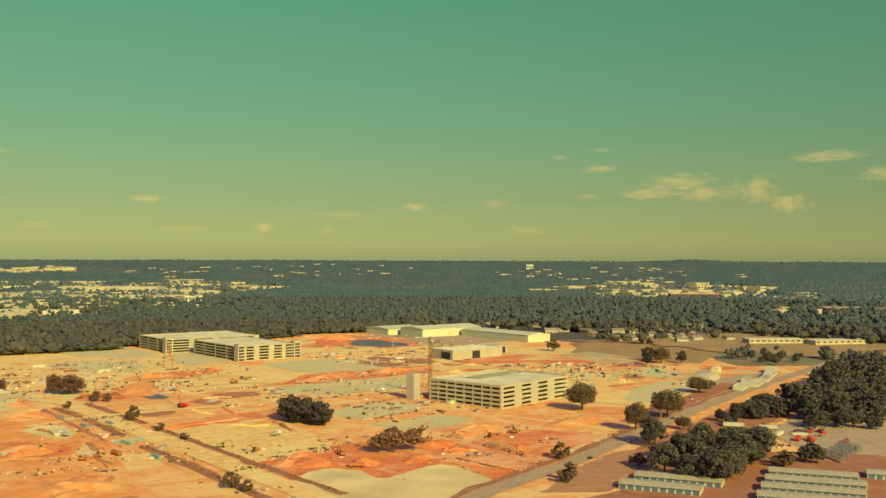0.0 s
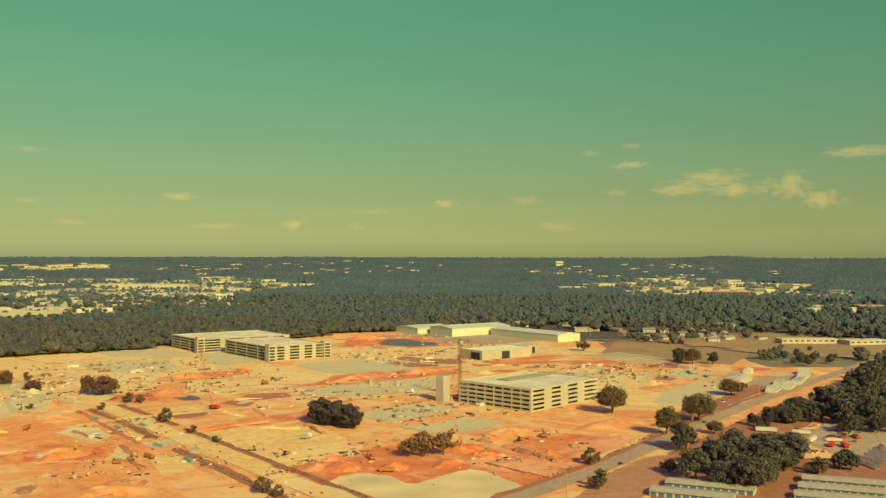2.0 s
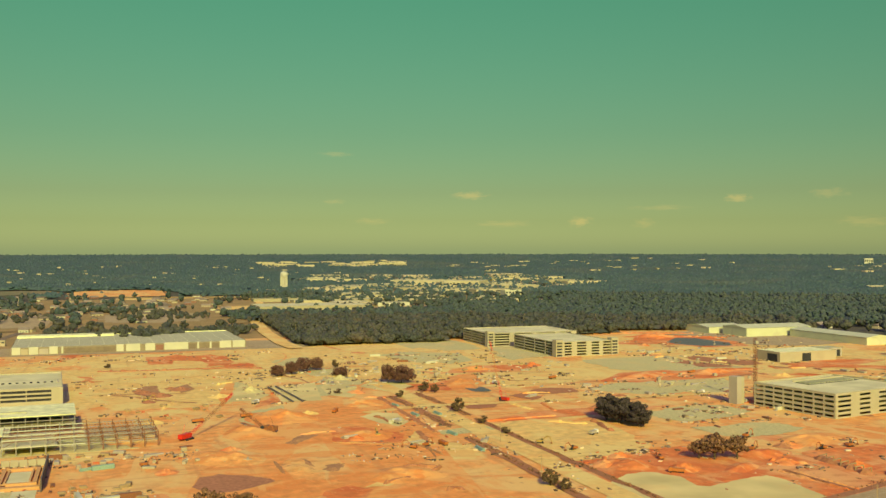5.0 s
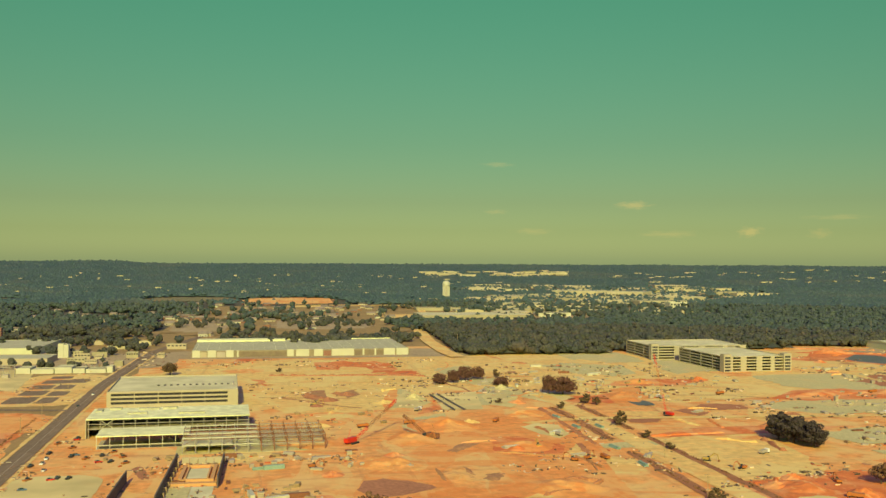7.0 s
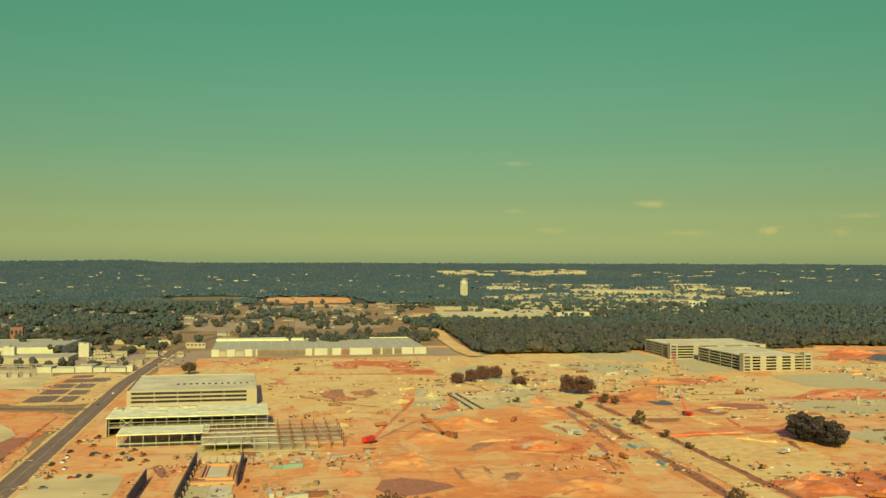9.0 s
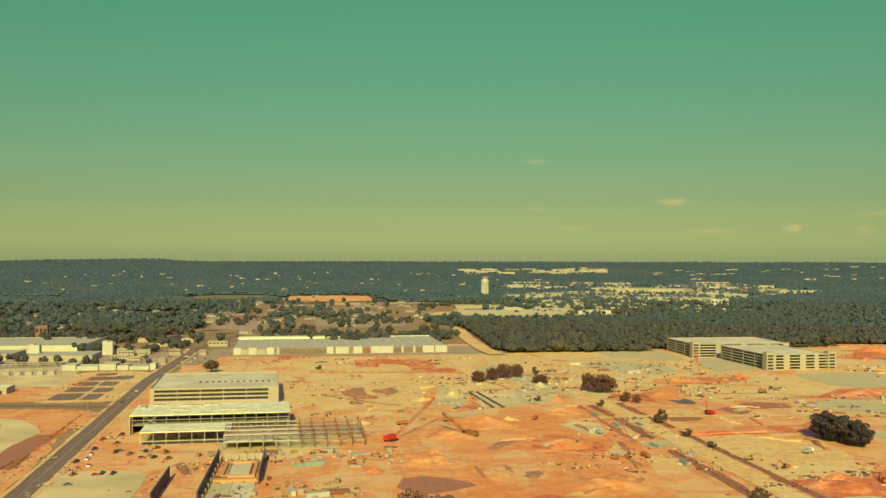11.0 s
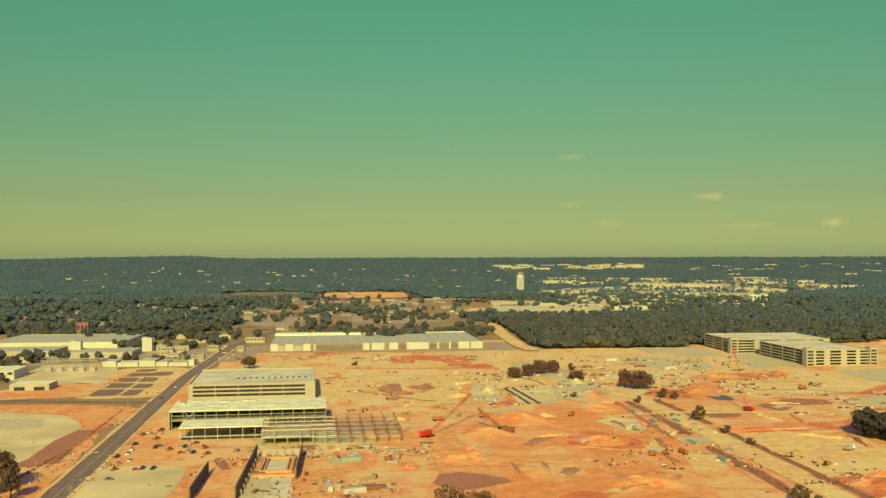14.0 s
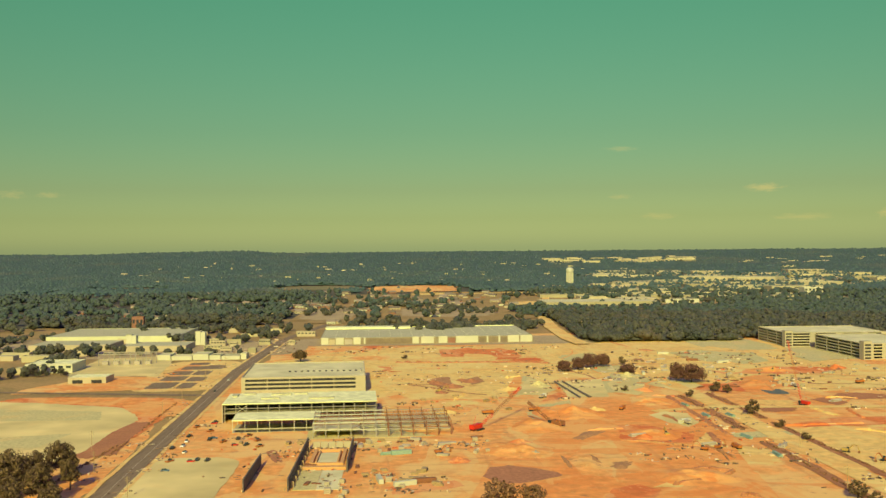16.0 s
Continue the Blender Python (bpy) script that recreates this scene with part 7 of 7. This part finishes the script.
# ---------------------------------------------------------------- cranes
def crawler_crane(label, x, y, turn, tip, base, mid):
    """tip: the boom's end, from the crane's foot."""
    ob = thing("crawler_crane", label, "crawler crane", x, y, 0, turn, "crawler cranes")
    for s in (-2.4, 2.4):
        part("track", hull(bmesh.new(), [(-4, 0.4), (-3.6, 0), (3.6, 0), (4, 0.4), (4, 0.9), (3.6, 1.3), (-3.6, 1.3), (-4, 0.9)], 1.1), M["rubber"], ob)
        ob.children[-1].location.y = s
    part("house", hull(bmesh.new(), [(-5.5, 1.5), (3, 1.5), (3, 3.4), (1.5, 4.6), (-5.5, 4.2)], 3.4), M[base], ob)
    part("counterweight", boxes((-7, -1.8, 1.6, -5.51, 1.8, 4.4)), M[base], ob)
    part("cab", boxes((2.0, 1.75, 1.6, 4.2, 3.0, 4.0)), M["glass"], ob)
    a, b = Vector((3, 0, 2.4)), Vector(tip)
    c1, c2 = a.lerp(b, 0.3), a.lerp(b, 0.82)
    for nm, p, q, mt in (("boom_foot", a, c1, base), ("boom", c1, c2, mid), ("boom_head", c2, b, base)):
        bm = bmesh.new()
        lattice(bm, p, q, 1.5, 1.5, 9, 0.085)
        part(nm, bm, M[mt], ob)
    bm = bmesh.new()
    beam(bm, (-5, 0, 4.2), (-2, 0, 10), 0.15)
    part("gantry", bm, M[base], ob)
    bm = bmesh.new()
    beam(bm, (-2, 0, 10), tuple(b), 0.05)
    beam(bm, tuple(b), (b.x, b.y, max(1.0, b.z - 9)), 0.05)
    part("cable", bm, M["steel"], ob)
    return ob


crawler_crane("red crawler crane with a long lattice boom", 48, 630, 50, (52, 0, 22), "redpaint", "rust")
small = crawler_crane("red crawler crane with a steep lattice boom", 299, 708, 108, (22, 0, 60), "redpaint", "orangepaint")
small.scale = (0.78, 0.78, 0.78)
crawler_crane("rust-coloured drilling rig with a tilted mast", 101, 640, 130, (22, 3, 14), "rust", "rust")


# ---------------------------------------------------------------- poles
def pole(x, y, h, arms=1, label="grey wooden utility pole", turn=0):
    ob = thing("utility_pole", label, "utility pole", x, y, 0, turn, "utility poles")
    bm = bmesh.new()
    cone(bm, 0, 0, -0.2, h, 0.2, 0.13, 8)
    part("post", bm, M["timber"], ob)
    for k in range(arms):
        part("cross_arm", boxes((-1.3, 0.2, h - 1 - k * 1.2, 1.3, 0.32, h - 0.85 - k * 1.2)), M["timber"], ob)
    return ob


for x, y, h in ((333, 350, 13), (217, 463, 12), (233, 557, 12), (655, 486, 24), (668, 477, 24), (-188, 586, 12), (-168, 527, 12), (-134, 470, 11), (-174, 700, 11), (-176, 770, 11), (-180, 880, 11), (-182, 990, 11), (425, 392, 12), (520, 424, 12),
                (240, 980, 16), (300, 1290, 20), (240, 1286, 20), (590, 1320, 26), (860, 1290, 34), (1010, 1010, 34), (1130, 960, 34), (-16, 480, 11), (220, 905, 18), (700, 1300, 24)):
    pole(x, y, h, 2 if h < 15 else 1)


# ---------------------------------------------------------------- loose litter, boards and rubble too small and many to count
dm = mat("mixed_rubble", (0.30, 0.19, 0.12), (0.22, 0.15, 0.11), 0.4)
nn, ll = dm.node_tree.nodes, dm.node_tree.links
gi, cr_ = nn.new("ShaderNodeNewGeometry"), nn.new("ShaderNodeValToRGB")
cr_.color_ramp.interpolation = "CONSTANT"
cols = ((0.0, (0.10, 0.07, 0.05, 1)), (0.28, (0.26, 0.16, 0.10, 1)), (0.48, (0.40, 0.30, 0.20, 1)), (0.64, (0.60, 0.46, 0.32, 1)), (0.78, (0.20, 0.15, 0.12, 1)), (0.90, (0.45, 0.12, 0.06, 1)), (0.95, (0.56, 0.48, 0.36, 1)))
ee = cr_.color_ramp.elements
ee[0].color, ee[1].position, ee[1].color = cols[0][1], cols[-1][0], cols[-1][1]
for at, col in cols[1:-1]:
    ee.new(at).color = col
ll.new(gi.outputs["Random Per Island"], cr_.inputs[0])
ll.new(cr_.outputs[0], nn["Principled BSDF"].inputs["Base Color"])


def litter(name, label, zones, seed):
    rng = np.random.default_rng(seed)
    cube = np.array([(x, y, z) for z in (0, 1) for y in (-0.5, 0.5) for x in (-0.5, 0.5)])
    quad = np.array(((0, 2, 3, 1), (4, 5, 7, 6), (0, 1, 5, 4), (1, 3, 7, 5), (3, 2, 6, 7), (2, 0, 4, 6)))
    vs = []
    for cx, cy, rx, ry, n, big in zones:
        hubs = rng.uniform(-1, 1, (max(2, n // 14), 2)) * (rx, ry)
        for i in range(n):
            h = hubs[rng.integers(len(hubs))]
            p = h + rng.normal(size=2) * (5, 2.5) if rng.random() < 0.75 else rng.uniform(-1, 1, 2) * (rx, ry)
            a = rng.choice((0, 1.57, 0.2, 1.3)) + rng.normal() * 0.15
            d = np.array((rng.uniform(0.6, 4.5), rng.uniform(0.4, 1.8), rng.uniform(0.15, 1.3))) * big
            q = cube * d
            r = np.array(((math.cos(a), -math.sin(a)), (math.sin(a), math.cos(a))))
            q[:, :2] = q[:, :2] @ r.T + np.array((cx, cy)) + p
            vs.append(q)
    v = np.concatenate(vs)
    f = (quad[None] + (np.arange(len(vs)) * 8)[:, None, None]).reshape(-1, 4)
    me = bpy.data.meshes.new(name)
    me.from_pydata(v.tolist(), [], f.tolist())
    me.materials.append(dm)
    return tagged(new(name, me), label, "rubble", kind="stuff")


litter("site_rubble", "scattered boards, rubble and litter on the dirt", (
    (440, 600, 60, 50, 170, 0.9), (430, 740, 100, 60, 260, 1.0), (330, 960, 100, 130, 480, 1.2), (640, 930, 80, 90, 260, 1.2), (730, 690, 100, 60, 260, 1.0), (390, 470, 70, 40, 130, 0.9),
    (290, 500, 50, 30, 120, 0.9), (-10, 585, 60, 16, 220, 0.8), (-5, 490, 30, 24, 110, 0.7), (-60, 530, 30, 50, 110, 0.7), (-120, 600, 18, 60, 40, 0.7), (60, 860, 90, 120, 260, 0.9), (170, 880, 60, 90, 260, 1.1),
    (0, 690, 70, 40, 160, 0.8), (180, 580, 50, 60, 160, 0.8), (40, 1120, 150, 50, 220, 1.1), (520, 660, 90, 50, 220, 1.0), (-200, 940, 40, 110, 120, 0.8), (560, 370, 70, 30, 160, 0.9), (-220, 1190, 90, 90, 260, 1.2), (760, 1050, 120, 120, 220, 1.2), (225, 560, 20, 160, 200, 0.8)), 3)
litter("verge_rubble", "clods, boards and litter along the road", ((-142, 560, 4, 120, 150, 0.6), (-167, 620, 5, 150, 150, 0.6), (400, 405, 120, 6, 60, 0.6)), 4)
